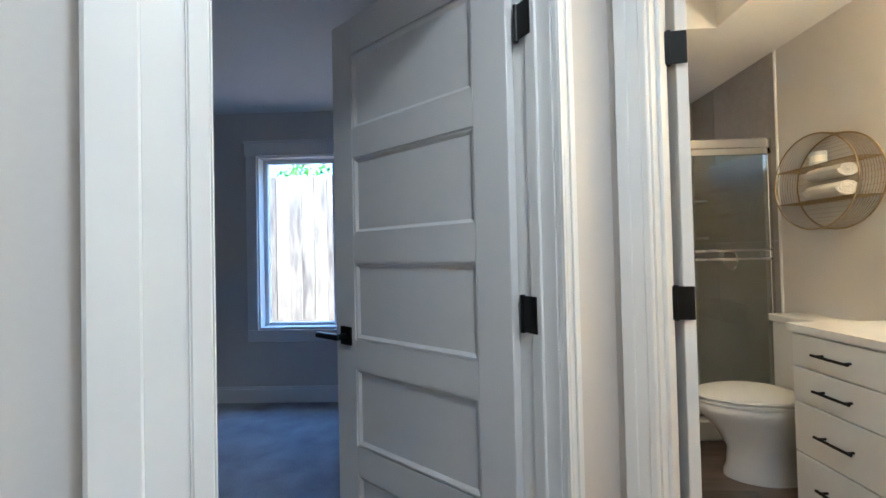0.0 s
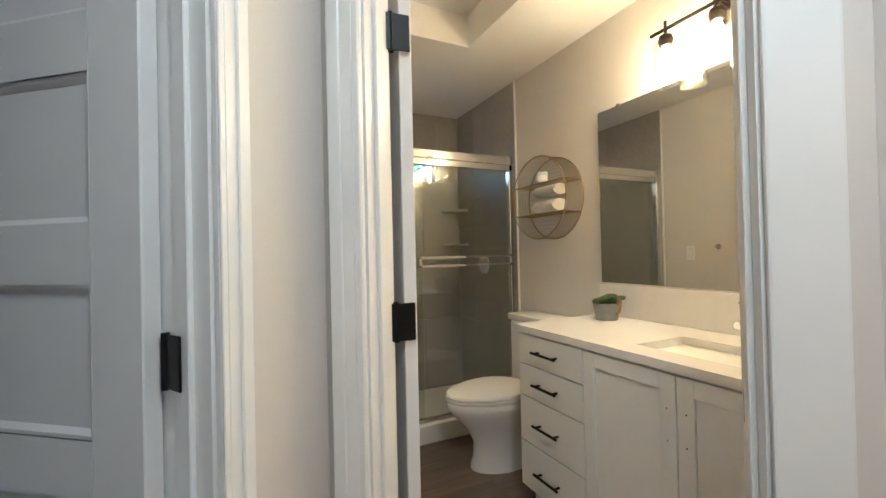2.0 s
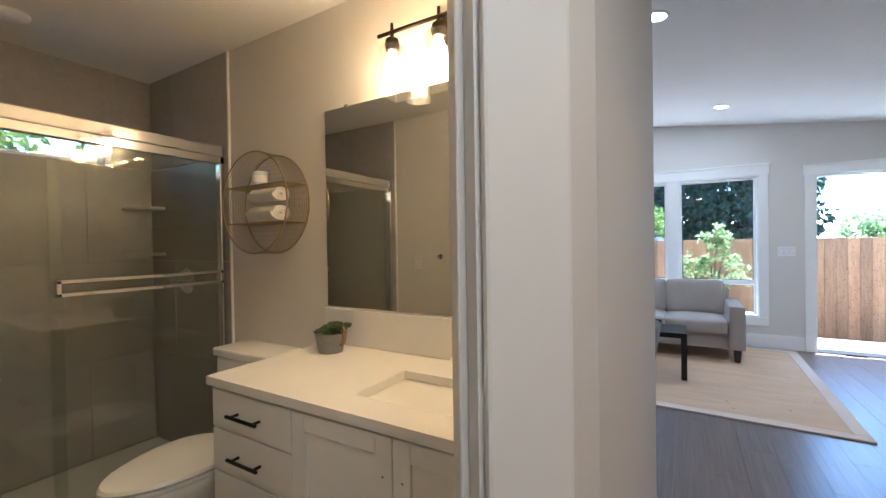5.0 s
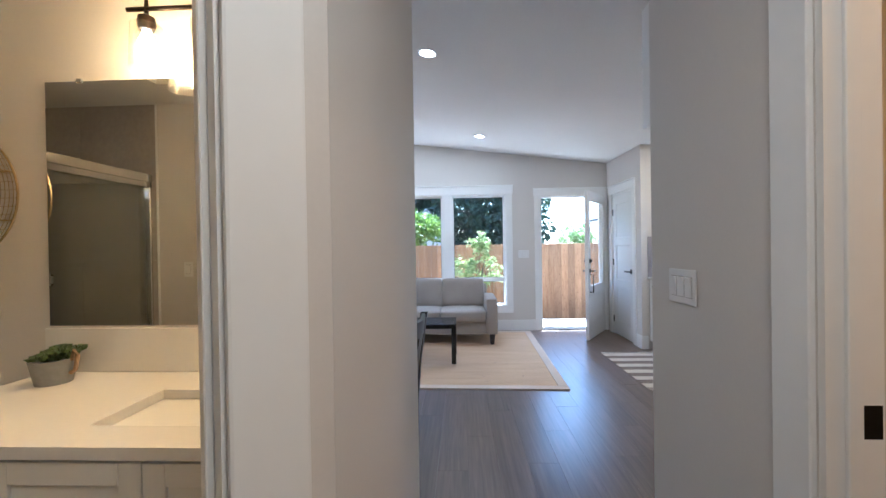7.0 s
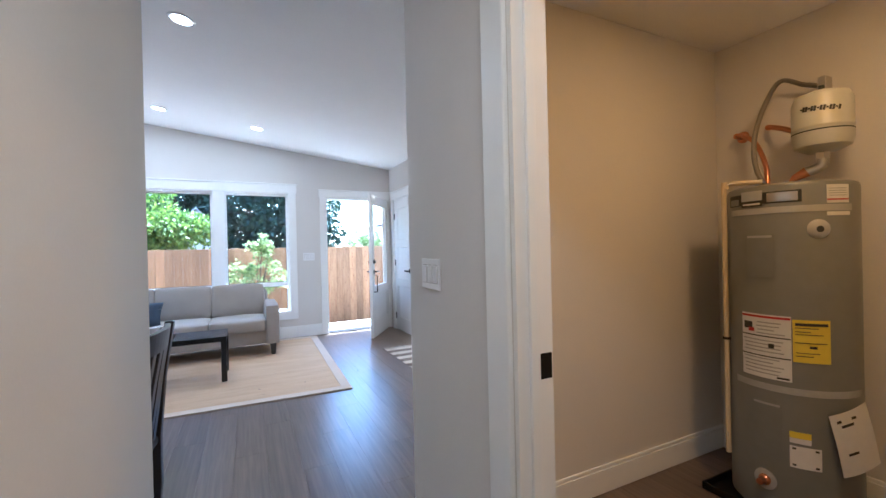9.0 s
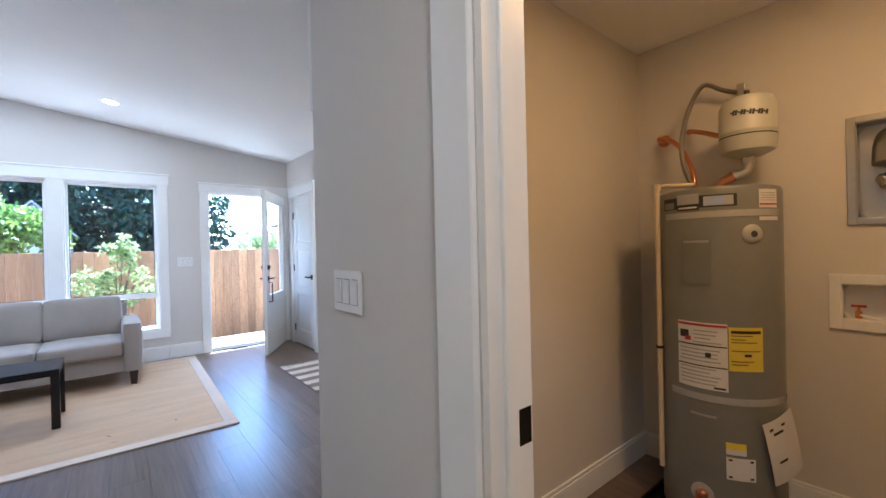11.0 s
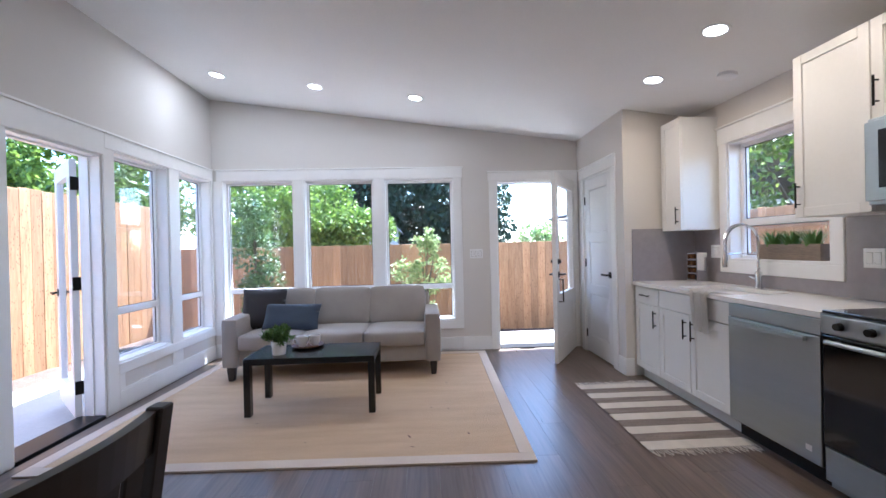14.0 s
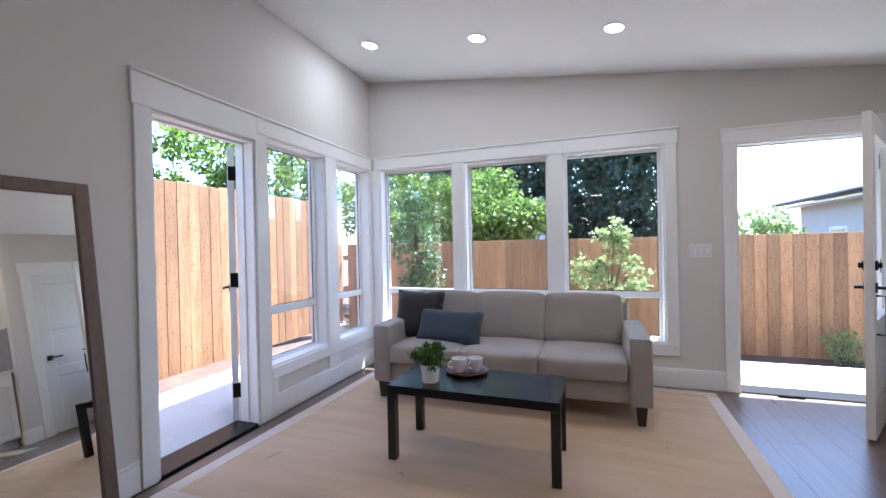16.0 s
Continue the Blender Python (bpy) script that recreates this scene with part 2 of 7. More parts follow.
# the two slanting walls of the hall: own axes run along the wall, y away from the hall
BED = pose(-0.227, 0.688, 0, 0, 0, 45)        # x along the wall from the latch jamb, +y towards the bedroom
BATH = pose(0.5004, 1.4153, 0, 0, 0, -47.0)               # x along the wall from the inner corner, +y towards the bathroom
BED_0, BED_1, BATH_0, BATH_1 = -0.021, 0.735, 0.096, 0.852
SW = 0.116


def lamp(name, m, power, color, size, spread=180):
    d = bpy.data.lights.new(name, "AREA")
    d.shape, d.size, d.energy, d.color = "DISK", size, power, color
    ob = new(name, d)
    d.spread = radians(spread)
    ob.matrix_world = m
    return ob

# ---- walls, floors, ceilings ----
ROOM_TOP = 2.44
DOOR_H = 2.04
structure("wall_east", wall_mesh("x", EAST, EAST + T, SOUTH, NORTH + T, -0.3, 3.3,
          [(-0.185, 2.60, 0.372, 2.115), (-1.66, -0.709, -0.02, 2.072)], top=lambda y: ceiling_z(y) + 0.02), M["wall"], "off-white painted wall with a front door", "wall")
structure("wall_north", wall_mesh("y", NORTH, NORTH + T, WEST_N - 0.12, EAST, -0.3, 3.13,
          [(4.54, 5.29, -0.02, 2.06), (5.405, 6.12, 0.372, 2.115), (6.29, 6.92, 0.372, 2.115)]), M["wall"], "off-white painted wall with a patio door", "wall")
structure("wall_south", wall_mesh("y", SOUTH - T, SOUTH, UT_E, EAST + T, -0.3, 2.49,
          [(4.46, 5.34, 1.10, 2.10)]), M["wall"], "greige painted kitchen wall with a window", "wall")
structure("wall_closet_front", wall_mesh("y", -1.726 - 0.11, -1.726, 5.789, EAST, 0, 2.58, [(6.03, 6.76, -0.01, 2.04)]), M["wall"], "white painted closet wall", "wall")
structure("wall_closet_side", wall_mesh("x", 5.789, 5.789 + 0.11, SOUTH, -1.836, 0, 2.57), M["wall"], "white painted closet side wall", "wall")
structure("wall_west", wall_mesh("x", WEST_N - 0.124, WEST_N, PASS_N, 3.96, 0, 3.0, top=lambda y: ceiling_z(min(y, 2.7)) + 0.02), M["wall"], "off-white painted wall", "wall")
structure("wall_west_south", wall_mesh("x", UT_E, WEST_S, SOUTH, PASS_S, 0, 2.7, top=lambda y: ceiling_z(y) + 0.02), M["wall"], "off-white painted wall", "wall")
structure("wall_west_header", bx(WEST_N - 0.124, WEST_N, PASS_S, PASS_N, HEAD, 2.9), M["wall"], "painted header over the hall opening", "wall")
structure("wall_hall_south", wall_mesh("y", PASS_S - 0.117, PASS_S, -1.1, UT_E, 0, HEAD, [(0.715, 1.475, -0.01, DOOR_H)]), M["wall"], "off-white painted hall wall", "wall")
structure("wall_hall_north", bx(1.17, WEST_N - 0.124, PASS_N, PASS_N + 0.12, 0, HEAD), M["wall"], "off-white painted hall wall", "wall")
structure("wall_hall_west", bx(-1.1, -1.0, PASS_S, 0.1, 0, HEAD), M["wall"], "off-white painted hall wall", "wall")
structure("wall_bedroom_door", wall_mesh("y", 0, SW, -1.0, 1.0245, 0, HEAD, [(BED_0, BED_1, -0.01, DOOR_H)]), M["wall"], "white painted slanting wall round the bedroom door", "wall", BED)
structure("wall_bath_door", wall_mesh("y", 0, SW, -0.03, 0.978, 0, HEAD, [(BATH_0, BATH_1, -0.01, DOOR_H)]), M["wall"], "white painted slanting wall round the bathroom door", "wall", BATH)
structure("wall_bath_west", bx(0.39, 0.51, 1.54, 3.81, 0, HEAD), M["wall"], "greige painted bathroom wall", "wall")
structure("wall_bath_north", wall_mesh("y", 3.81, 3.96, 0.39, WEST_N - 0.124, 0, HEAD, [(1.12, 1.85, 1.85, 2.11)]), M["wall"], "bathroom end wall with a high window", "wall")
structure("wall_bedroom_north", wall_mesh("y", 3.63, 3.78, -3.3, -0.40, 0, HEAD, [(-1.61, -0.53, 0.61, 2.07)]), M["wall"], "grey painted bedroom wall with a window", "wall")
structure("wall_bedroom_closet", bx(-0.40, -0.30, 2.32, 3.63, 0, HEAD), M["wall"], "grey painted bedroom wall", "wall")
structure("wall_bedroom_closet_front", bx(-0.30, 0.39, 2.32, 2.42, 0, HEAD), M["wall"], "grey painted bedroom wall", "wall")
structure("wall_bedroom_west", bx(-3.4, -3.3, -0.5, 3.8, 0, HEAD), M["wall"], "grey painted bedroom wall", "wall")
structure("wall_bedroom_south", bx(-3.3, -1.1, -0.5, -0.4, 0, HEAD), M["wall"], "grey painted bedroom wall", "wall")
structure("wall_utility_south", wall_mesh("y", -2.36, -2.24, 0.4, UT_E, 0, HEAD, [(0.983, 1.194, 1.373, 1.787), (1.05, 1.246, 0.928, 1.09)]), M["wall"], "beige painted utility closet wall", "wall")
structure("wall_utility_west", bx(0.28, 0.4, -2.36, PASS_S - 0.117, 0, HEAD), M["wall"], "beige painted utility closet wall", "wall")
# bathroom side skin of the wall to the living room
structure("wall_bath_side", bx(2.08, WEST_N - 0.1245, PASS_N + 0.12, 3.81, 0, HEAD), M["wall"], "greige painted bathroom wall", "wall")

# eaves beyond the walls are unseen, sized to shade floor and patio from sun
roof = B()
for x0, x1 in ((WEST_N - 0.124, EAST + T + 0.84),):
    vs = [roof.verts.new((x, y, ceiling_z(y) + dz)) for dz in (0.0, 0.22) for y in (SOUTH - 0.5, NORTH + T + 0.35) for x in (x0, x1)]
    for f in ((0, 1, 3, 2), (4, 6, 7, 5), (0, 4, 5, 1), (2, 3, 7, 6), (0, 2, 6, 4), (1, 5, 7, 3)):
        roof.faces.new([vs[i] for i in f])
structure("ceiling", roof, M["ceiling"], "white sloping ceiling", "ceiling")
hb_ = B()
for q in ((-3.4, 0.88, -2.36, 3.96, 0), (1.54, WEST_N - 0.1245, -2.36, 3.96, 0), (0.88, 1.54, -2.36, 1.6, 0), (0.88, 1.54, 2.546, 3.96, 0), (0.88, 1.54, 1.6, 2.546, 0.19)):
    box(hb_, q[0], q[1], q[2], q[3], HEAD + q[4], HEAD + 0.22)
structure("ceiling_hall", hb_, M["ceiling"], "flat white ceiling with a recessed tray", "ceiling")
structure("ceiling_utility", bx(WEST_N - 0.1243, UT_E - 0.001, -2.36, PASS_S, HEAD, HEAD + 0.05), M["ceiling"], "flat white ceiling", "ceiling")

structure("floor", box(bx(-3.4, EAST + T, SOUTH - T, NORTH + T, -0.30, -0.012), -3.4, WEST_N, NORTH + T, 3.96, -0.30, -0.012), M["joint"], "dark brown vinyl plank floor", "floor")
carpet = B()
co = [(-3.3, -0.4), (-1.1, -0.4), (-0.98, 0.02), (-0.27, 0.73), (0.22, 1.22), (0.39, 1.40), (0.39, 2.32), (-0.40, 2.32), (-0.40, 3.63), (-3.3, 3.63)]
carpet.faces.new([carpet.verts.new((x, y, 0.006)) for x, y in co])
bmesh.ops.extrude_face_region(carpet, geom=carpet.faces[:])
for v in list(carpet.verts)[:len(co)]:
    v.co.z = -0.01
structure("carpet", carpet, M["carpet"], "blue-grey wall-to-wall bedroom carpet", "carpet")

# ---- ground outside ----
def ground_z(x, y):
    k = min(1, max(0, (x - 7.2) / 2.0))
    return -0.12 - 0.18 * k


gb = B()
gx = [-60, -12, -6, 0, 4, 6, 7.2, 7.7, 8.2, 8.7, 9.2, 12, 30, 80, 400]
gy = [-300, -40, -10, -5, -2.8, 0, 2.9, 4, 5, 10, 40, 300]
gv = {(i, j): gb.verts.new((x, y, ground_z(x, y) if -10 < x else -0.12)) for i, x in enumerate(gx) for j, y in enumerate(gy)}
for i in range(len(gx) - 1):
    for j in range(len(gy) - 1):
        gb.faces.new((gv[i, j], gv[i + 1, j], gv[i + 1, j + 1], gv[i, j + 1]))
structure("ground", gb, M["ground"], "dark bark mulch and soil", "ground")
structure("patio", bx(3.4, 7.05, NORTH + T, 4.25, -0.2, -0.06, 0.01), M["concrete"], "pale concrete patio slab", "pavement")
structure("porch", bx(EAST + T, 8.35, -3.2, 0.6, -0.35, -0.08, 0.01), M["concrete"], "pale concrete porch slab", "pavement")
def fence(name, axis, c, u0, u1, zb, zt, label, mat="fence"):
    f = thing(name, pose(0, 0, 0), label, "fence", "", "structure")
    n = int((u1 - u0) / 0.142)
    shared = []
    for k in range(4):
        dz = random.uniform(-0.012, 0.012)
        shared.append(mesh_of(bx(-0.0695, 0.0695, -0.009, 0.009, zb, zt + dz, 0.003, 1) if axis == "y" else bx(-0.009, 0.009, -0.0695, 0.0695, zb, zt + dz, 0.003, 1), "board", M[mat]))
    for k in range(n):
        u = u0 + 0.142 * (k + 0.5)
        ob = new("board", shared[k % 4])
        ob.parent = f
        ob.location = (u, c + random.uniform(-0.003, 0.003), 0) if axis == "y" else (c + random.uniform(-0.003, 0.003), u, 0)
    for z in (zb + 0.3, (zb + zt) / 2, zt - 0.25):
        part("rail", bx(u0, u1, c + 0.012, c + 0.05, z - 0.04, z + 0.04) if axis == "y" else bx(c + 0.012, c + 0.05, u0, u1, z - 0.04, z + 0.04), M[mat], f)
    return f


fence("fence_north", "y", 4.85, 1.2, 9.6, -0.14, 2.065, "tall cedar board fence")
fence("fence_east", "x", 9.6, -4.5, 4.84, -0.32, 1.335, "low cedar board fence")
fence("fence_bedroom", "y", 4.72, -4.2, 1.1, -0.14, 2.12, "weathered grey-brown cedar board fence", "old_fence")
fence("fence_south", "y", -4.6, 1.5, 9.5, -0.35, 1.72, "cedar board fence")

# ---- trim, doors and windows ----
def arc(cx, cz, r, a0, a1, n):
    return [(cx + r * math.cos(radians(a0 + (a1 - a0) * i / n)), cz + r * math.sin(radians(a0 + (a1 - a0) * i / n))) for i in range(n + 1)]


def casing(m, x0, x1, zt, label, depth, w=0.09, head=0.09, craft=False, sides=(1, 1), z0=0.0, sill=False, name="trim", out=0.0):
    """Trim round an opening. Local x runs along the wall, y=0 is the face and +y goes into it."""
    bm = B()
    wl, wr = w if isinstance(w, tuple) else (w, w)
    for i, (a, b) in enumerate(((x0 - wl, x0), (x1, x1 + wr))):
        w = (wl, wr)[i]
        if sides[i]:
            box(bm, a, b, -0.016, 0.0, z0, zt, 0.003, 1)
            if not craft:
                o = a if i == 0 else b - w * 0.42
                box(bm, o, o + w * 0.42, -0.021, -0.0155, z0, zt + head, 0.003, 1)
                o = b - w * 0.22 if i == 0 else a
                box(bm, o, o + w * 0.22, -0.019, -0.0155, z0, zt, 0.003, 1)
    e = 0.012 if craft else 0.0
    box(bm, x0 - wl * sides[0] - e, x1 + wr * sides[1] + e, -0.02 if craft else -0.016, 0.0, zt, zt + head, 0.003, 1)
    if craft:
        box(bm, x0 - wl * sides[0] - 0.02, x1 + wr * sides[1] + 0.02, -0.032, -0.001, zt + head, zt + head + 0.018, 0.003, 1)
    else:
        box(bm, x0 - wl, x1 + wr, -0.024, -0.0155, zt + head - 0.03, zt + head, 0.003, 1)
    if sill:
        box(bm, x0 - wl, x1 + wr, -0.018, 0.0, z0 - 0.10, z0, 0.003, 1)
        box(bm, x0 - wl - 0.01, x1 + wr + 0.01, -0.032, 0.0, z0 - 0.012, z0 + 0.012, 0.003, 1) if not craft else None
    ob = part(name, bm, M["trim"])
    ob.matrix_world = m
    return tagged(ob, label, "trim", "", "structure")


def jamb(m, x0, x1, zt, depth, stop=0.05, name="trim", label="white painted door jamb"):
    bm = B()
    t = 0.018
    box(bm, x0 + 0.001, x0 + t, 0.001, depth - 0.001, 0, zt - 0.001)
    box(bm, x1 - t, x1 - 0.001, 0.001, depth - 0.001, 0, zt - 0.001)
    box(bm, x0 + t, x1 - t, 0.001, depth - 0.001, zt - t, zt - 0.001)
    for a, b in ((x0 + t, x0 + t + 0.011), (x1 - t - 0.011, x1 - t)):
        box(bm, a, b, depth - stop - 0.03, depth - stop, 0, zt - t, 0.002, 1)
    box(bm, x0 + t, x1 - t, depth - stop - 0.03, depth - stop, zt - t - 0.011, zt - t, 0.002, 1)
    ob = part(name, bm, M["trim"])
    ob.matrix_world = m
    return tagged(ob, label, "trim", "", "structure")


def lever(parent, x, y, z, side, toward):
    """A lever on a square rose. side: -1 or 1, the way it stands out in y; toward: the way the lever points in x."""
    bm = box(B(), x - 0.028, x + 0.028, min(y, y + side * 0.008), max(y, y + side * 0.008), z - 0.032, z + 0.032, 0.003)
    tube(bm, [(x, y, z), (x, y + side * 0.045, z)], 0.010)
    box(bm, min(x - toward * 0.012, x + toward * 0.115), max(x - toward * 0.012, x + toward * 0.115), min(y + side * 0.036, y + side * 0.052), max(y + side * 0.036, y + side * 0.052), z - 0.010, z + 0.010, 0.004)
    return part("door_handle", bm, M["black"], parent, "black lever handle", True)


def hinge(parent, x, y, z, m=None, w=0.042):
    """An open butt hinge: two leaves and a knuckle."""
    bm = box(B(), x, x + w, y - 0.002, y + 0.002, z - 0.045, z + 0.045, 0.0015, 1)
    tube(bm, [(x, y, z - 0.047), (x, y, z + 0.047)], 0.007, 8)
    return part("hinge", bm, M["black"], parent, "black butt hinge", True, m)


def panel_door(name, m, w, h, label, rows=5, thick=0.035, rail=0.098, lite=False, group=""):
    """A door leaf; x from the hinge edge, y through the leaf, z up."""
    d = thing(name, m, label, "door", group, "structure")
    bm = B()
    st = 0.105
    x0, x1 = min(0, w), max(0, w)
    box(bm, x0, x0 + st, 0, thick, 0.012, h, 0.002, 1)
    box(bm, x1 - st, x1, 0, thick, 0.012, h, 0.002, 1)
    if lite:
        zz = [(0.012, 0.24), (0.62, 0.74), (h - 0.13, h)]
    else:
        step = (h - 0.205 - 0.125 - (rows - 1) * rail) / rows
        zz, z = [(0.012, 0.205)], 0.205
        for i in range(rows):
            z += step
            zz.append((z, z + rail if i < rows - 1 else h))
            z += rail
    for a, b in zz:
        box(bm, x0 + st, x1 - st, 0, thick, a, b)
    part("frame", bm, M["door"], d)
    for (a, b), (c, e) in zip(zz, zz[1:]):
        if lite and c > 1.0:
            g = part("pane", bx(x0 + st, x1 - st, thick / 2 - 0.003, thick / 2 + 0.003, b, c), M["glass"], d, "clear glass")
            g.visible_shadow = False
            continue
        bm = B()
        e0, e1, dp = 0.007, 0.017, 0.0105
        for face, out_y, in_y in ((0, 0.0035, dp), (1, thick - 0.0035, thick - dp)):
            loops = []
            for o, yy in ((0.0, out_y - (0.0035 if face == 0 else -0.0035)), (0.0, out_y), (e0, out_y), (e1, in_y)):
                loops.append([bm.verts.new((xx, yy, zz_)) for xx, zz_ in ((x0 + st + o, b + o), (x1 - st - o, b + o), (x1 - st - o, c - o), (x0 + st + o, c - o))])
            for p, q in zip(loops, loops[1:]):
                for k in range(4):
                    bm.faces.new((p[k], p[(k + 1) % 4], q[(k + 1) % 4], q[k]))
            bm.faces.new(loops[-1])
        part("panel", bm, M["door"], d)
    return d


HINGES = (0.22, 1.05, 1.775)
# bedroom door, in its slanting wall
casing(BED, BED_0 + 0.013, BED_1 - 0.013, DOOR_H, "white profiled door casing", SW, w=(0.108, 0.065))
jamb(BED, BED_0, BED_1, DOOR_H, SW)
bd = panel_door("door_1", BED @ pose(BED_1 - 0.023, SW - 0.012, 0, 0, 0, -83) @ pose(0, -0.035, 0), -0.715, 2.02, "white five-panel bedroom door standing open", 5)
lever(bd, -0.655, 0.0, 0.93, -1, -1)
lever(bd, -0.655, 0.035, 0.93, 1, -1)
for z in HINGES:
    hinge(bd, 0.001, 0.018, z, pose(0.006, 0.012, 0, 0, 0, -20), 0.05)
# bathroom door
casing(BATH, BATH_0 + 0.013, BATH_1 - 0.013, DOOR_H, "white profiled door casing", SW, w=(0.085, 0.10), sides=(1, 0))
structure("trim", box(bx(BATH_1 - 0.013, BATH_1 + 0.087, -0.016, 0.0, 0.0, DOOR_H - 0.001, 0.005, 2), BATH_1 - 0.013, BATH_1 + 0.087, -0.016, 0.0, DOOR_H, DOOR_H + 0.09, 0.003, 1), M["trim"], "white flat door casing board", "trim", BATH)
jamb(BATH, BATH_0, BATH_1, DOOR_H, SW)
wd = panel_door("door_2", BATH @ pose(BATH_0 + 0.02, SW - 0.004, 0, 0, 0, 140.5) @ pose(0, -0.062, 0), 0.725, 2.02, "white five-panel bathroom door standing open", 5)
lever(wd, 0.665, 0.0, 0.93, -1, -1)
lever(wd, 0.665, 0.035, 0.93, 1, -1)
for z in HINGES:
    bm = box(B(), -0.052, 0.042, -0.002, 0.002, z - 0.047, z + 0.047, 0.0018, 1)
    tube(bm, [(-0.006, 0.004, z - 0.05), (-0.006, 0.004, z + 0.05)], 0.007, 8)
    part("hinge", bm, M["black"], wd, "black butt hinge", True, pose(-0.006, 0.052, 0, 0, 0, -100))
strike = B()
box(strike, BATH_1 - 0.0205, BATH_1 - 0.0178, SW - 0.045, SW - 0.015, 0.90, 0.96, 0.001, 1)
part("strike_plate", strike, M["black"], None).matrix_world = BATH
tagged(bpy.data.objects["strike_plate"], "black strike plate on the door jamb", "strike plate", "", "structure")
# utility closet door frame: the leaf is out of sight
UT = pose(0, PASS_S, 0, 0, 0, 180)          # local x runs west
casing(UT, -1.475, -0.715, DOOR_H, "white flat door casing", 0.117, w=0.105, craft=True)
jamb(UT, -1.475, -0.715, DOOR_H, 0.117)
st2 = bx(1.4565, 1.4585, PASS_S - 0.113, PASS_S - 0.068, 0.915, 0.985, 0.001, 1)
tagged(part("strike_plate", st2, M["black"]), "black strike plate on the door jamb", "strike plate", "", "structure")
# kitchen closet door
KC = pose(0, -1.726, 0, 0, 0, 180)
casing(KC, -6.76, -6.03, DOOR_H, "white flat door casing with a head cap", 0.11, craft=True, head=0.11)
jamb(KC, -6.76, -6.03, DOOR_H, 0.11)
kc = panel_door("door_3", pose(6.74, -1.728, 0, 0, 0, 180), 0.69, 2.018, "white closed three-panel closet door", 3)
lever(kc, 0.63, 0.0, 0.94, -1, -1)
kc.matrix_world = pose(6.74, -1.732, 0, 0, 0, 180)
for z in HINGES:
    hinge(kc, 0.0, -0.003, z, None, 0.02)
# front door, standing open
ED = pose(EAST, 0, 0, 0, 0, -90)             # local x runs south, +y outwards
casing(ED, 0.709, 1.66, 2.072, "white flat door casing with a head cap", T, craft=True, head=0.10)
jamb(ED, 0.709, 1.66, 2.072, T)
fd = panel_door("door_4", pose(EAST - 0.01, -1.635, 0, 0, 0, 147.2), 0.87, 2.045, "white half-glazed front door standing open", 2, 0.044, lite=True)
lever(fd, 0.80, 0.0, 0.95, -1, -1)
lever(fd, 0.80, 0.044, 0.95, 1, -1)
for y in (-0.012, 0.044):
    bm = box(B(), 0.77, 0.83, y, y + 0.012, 1.06, 1.12, 0.003)
    tube(bm, [(0.80, y, 1.09), (0.80, y + (0.03 if y > 0 else -0.02), 1.09)], 0.018)
    part("deadbolt", bm, M["black"], fd, "black square deadbolt", True)
pull = tube(B(), [(0.80, 0.044, 0.90), (0.80, 0.09, 0.90), (0.80, 0.09, 0.66), (0.80, 0.044, 0.66)], 0.008)
part("pull_handle", pull, M["black"], fd, "black outside pull handle", True)
for z in (0.24, 1.05, 1.83):
    bm = box(B(), -0.010, 0.001, -0.006, 0.040, z - 0.052, z + 0.052, 0.002, 1)
    tube(bm, [(-0.004, -0.008, z - 0.054), (-0.004, -0.008, z + 0.054)], 0.009, 8)
    part("hinge", bm, M["black"], fd, "black butt hinge", True)
tagged(part("trim", bx(EAST - 0.01, EAST + T + 0.03, -1.64, -0.729, -0.02, 0.012, 0.004, 1), M["black"]), "dark metal threshold", "threshold", "", "structure")
# patio door, opened outwards
ND = pose(0, NORTH, 0, 0, 0, 0)              # local x runs east, +y outwards
casing(ND, 4.54, 5.29, 2.06, "white flat door casing with a head cap", T, craft=True, head=0.175, sides=(1, 0))
jamb(ND, 4.54, 5.29, 2.06, T)
pd = panel_door("door_5", pose(5.268, NORTH + T + 0.012, 0, 0, 0, 47.5), 0.70, 2.02, "white full-glass patio door opened outwards", 1, 0.044)
for o in [c for c in pd.children if c.name.startswith("panel")]:
    bpy.data.objects.remove(o)
pane = part("pane", bx(0.105, 0.595, 0.019, 0.025, 0.21, 1.88), M["glass"], pd, "clear glass")
pane.visible_shadow = False
lever(pd, 0.64, 0.0, 0.95, -1, -1)
lever(pd, 0.64, 0.044, 0.95, 1, -1)
for z in (0.24, 1.05, 1.83):
    bm = box(B(), -0.008, 0.002, -0.012, 0.040, z - 0.052, z + 0.052, 0.002, 1)
    tube(bm, [(0.0, -0.006, z - 0.052), (0.0, -0.006, z + 0.052)], 0.008, 8)
    part("hinge", bm, M["black"], pd, "black butt hinge", True)
tagged(part("trim", bx(4.56, 5.27, NORTH - 0.005, NORTH + T + 0.04, -0.02, 0.015, 0.004, 1), M["black"]), "dark metal threshold", "threshold", "", "structure")


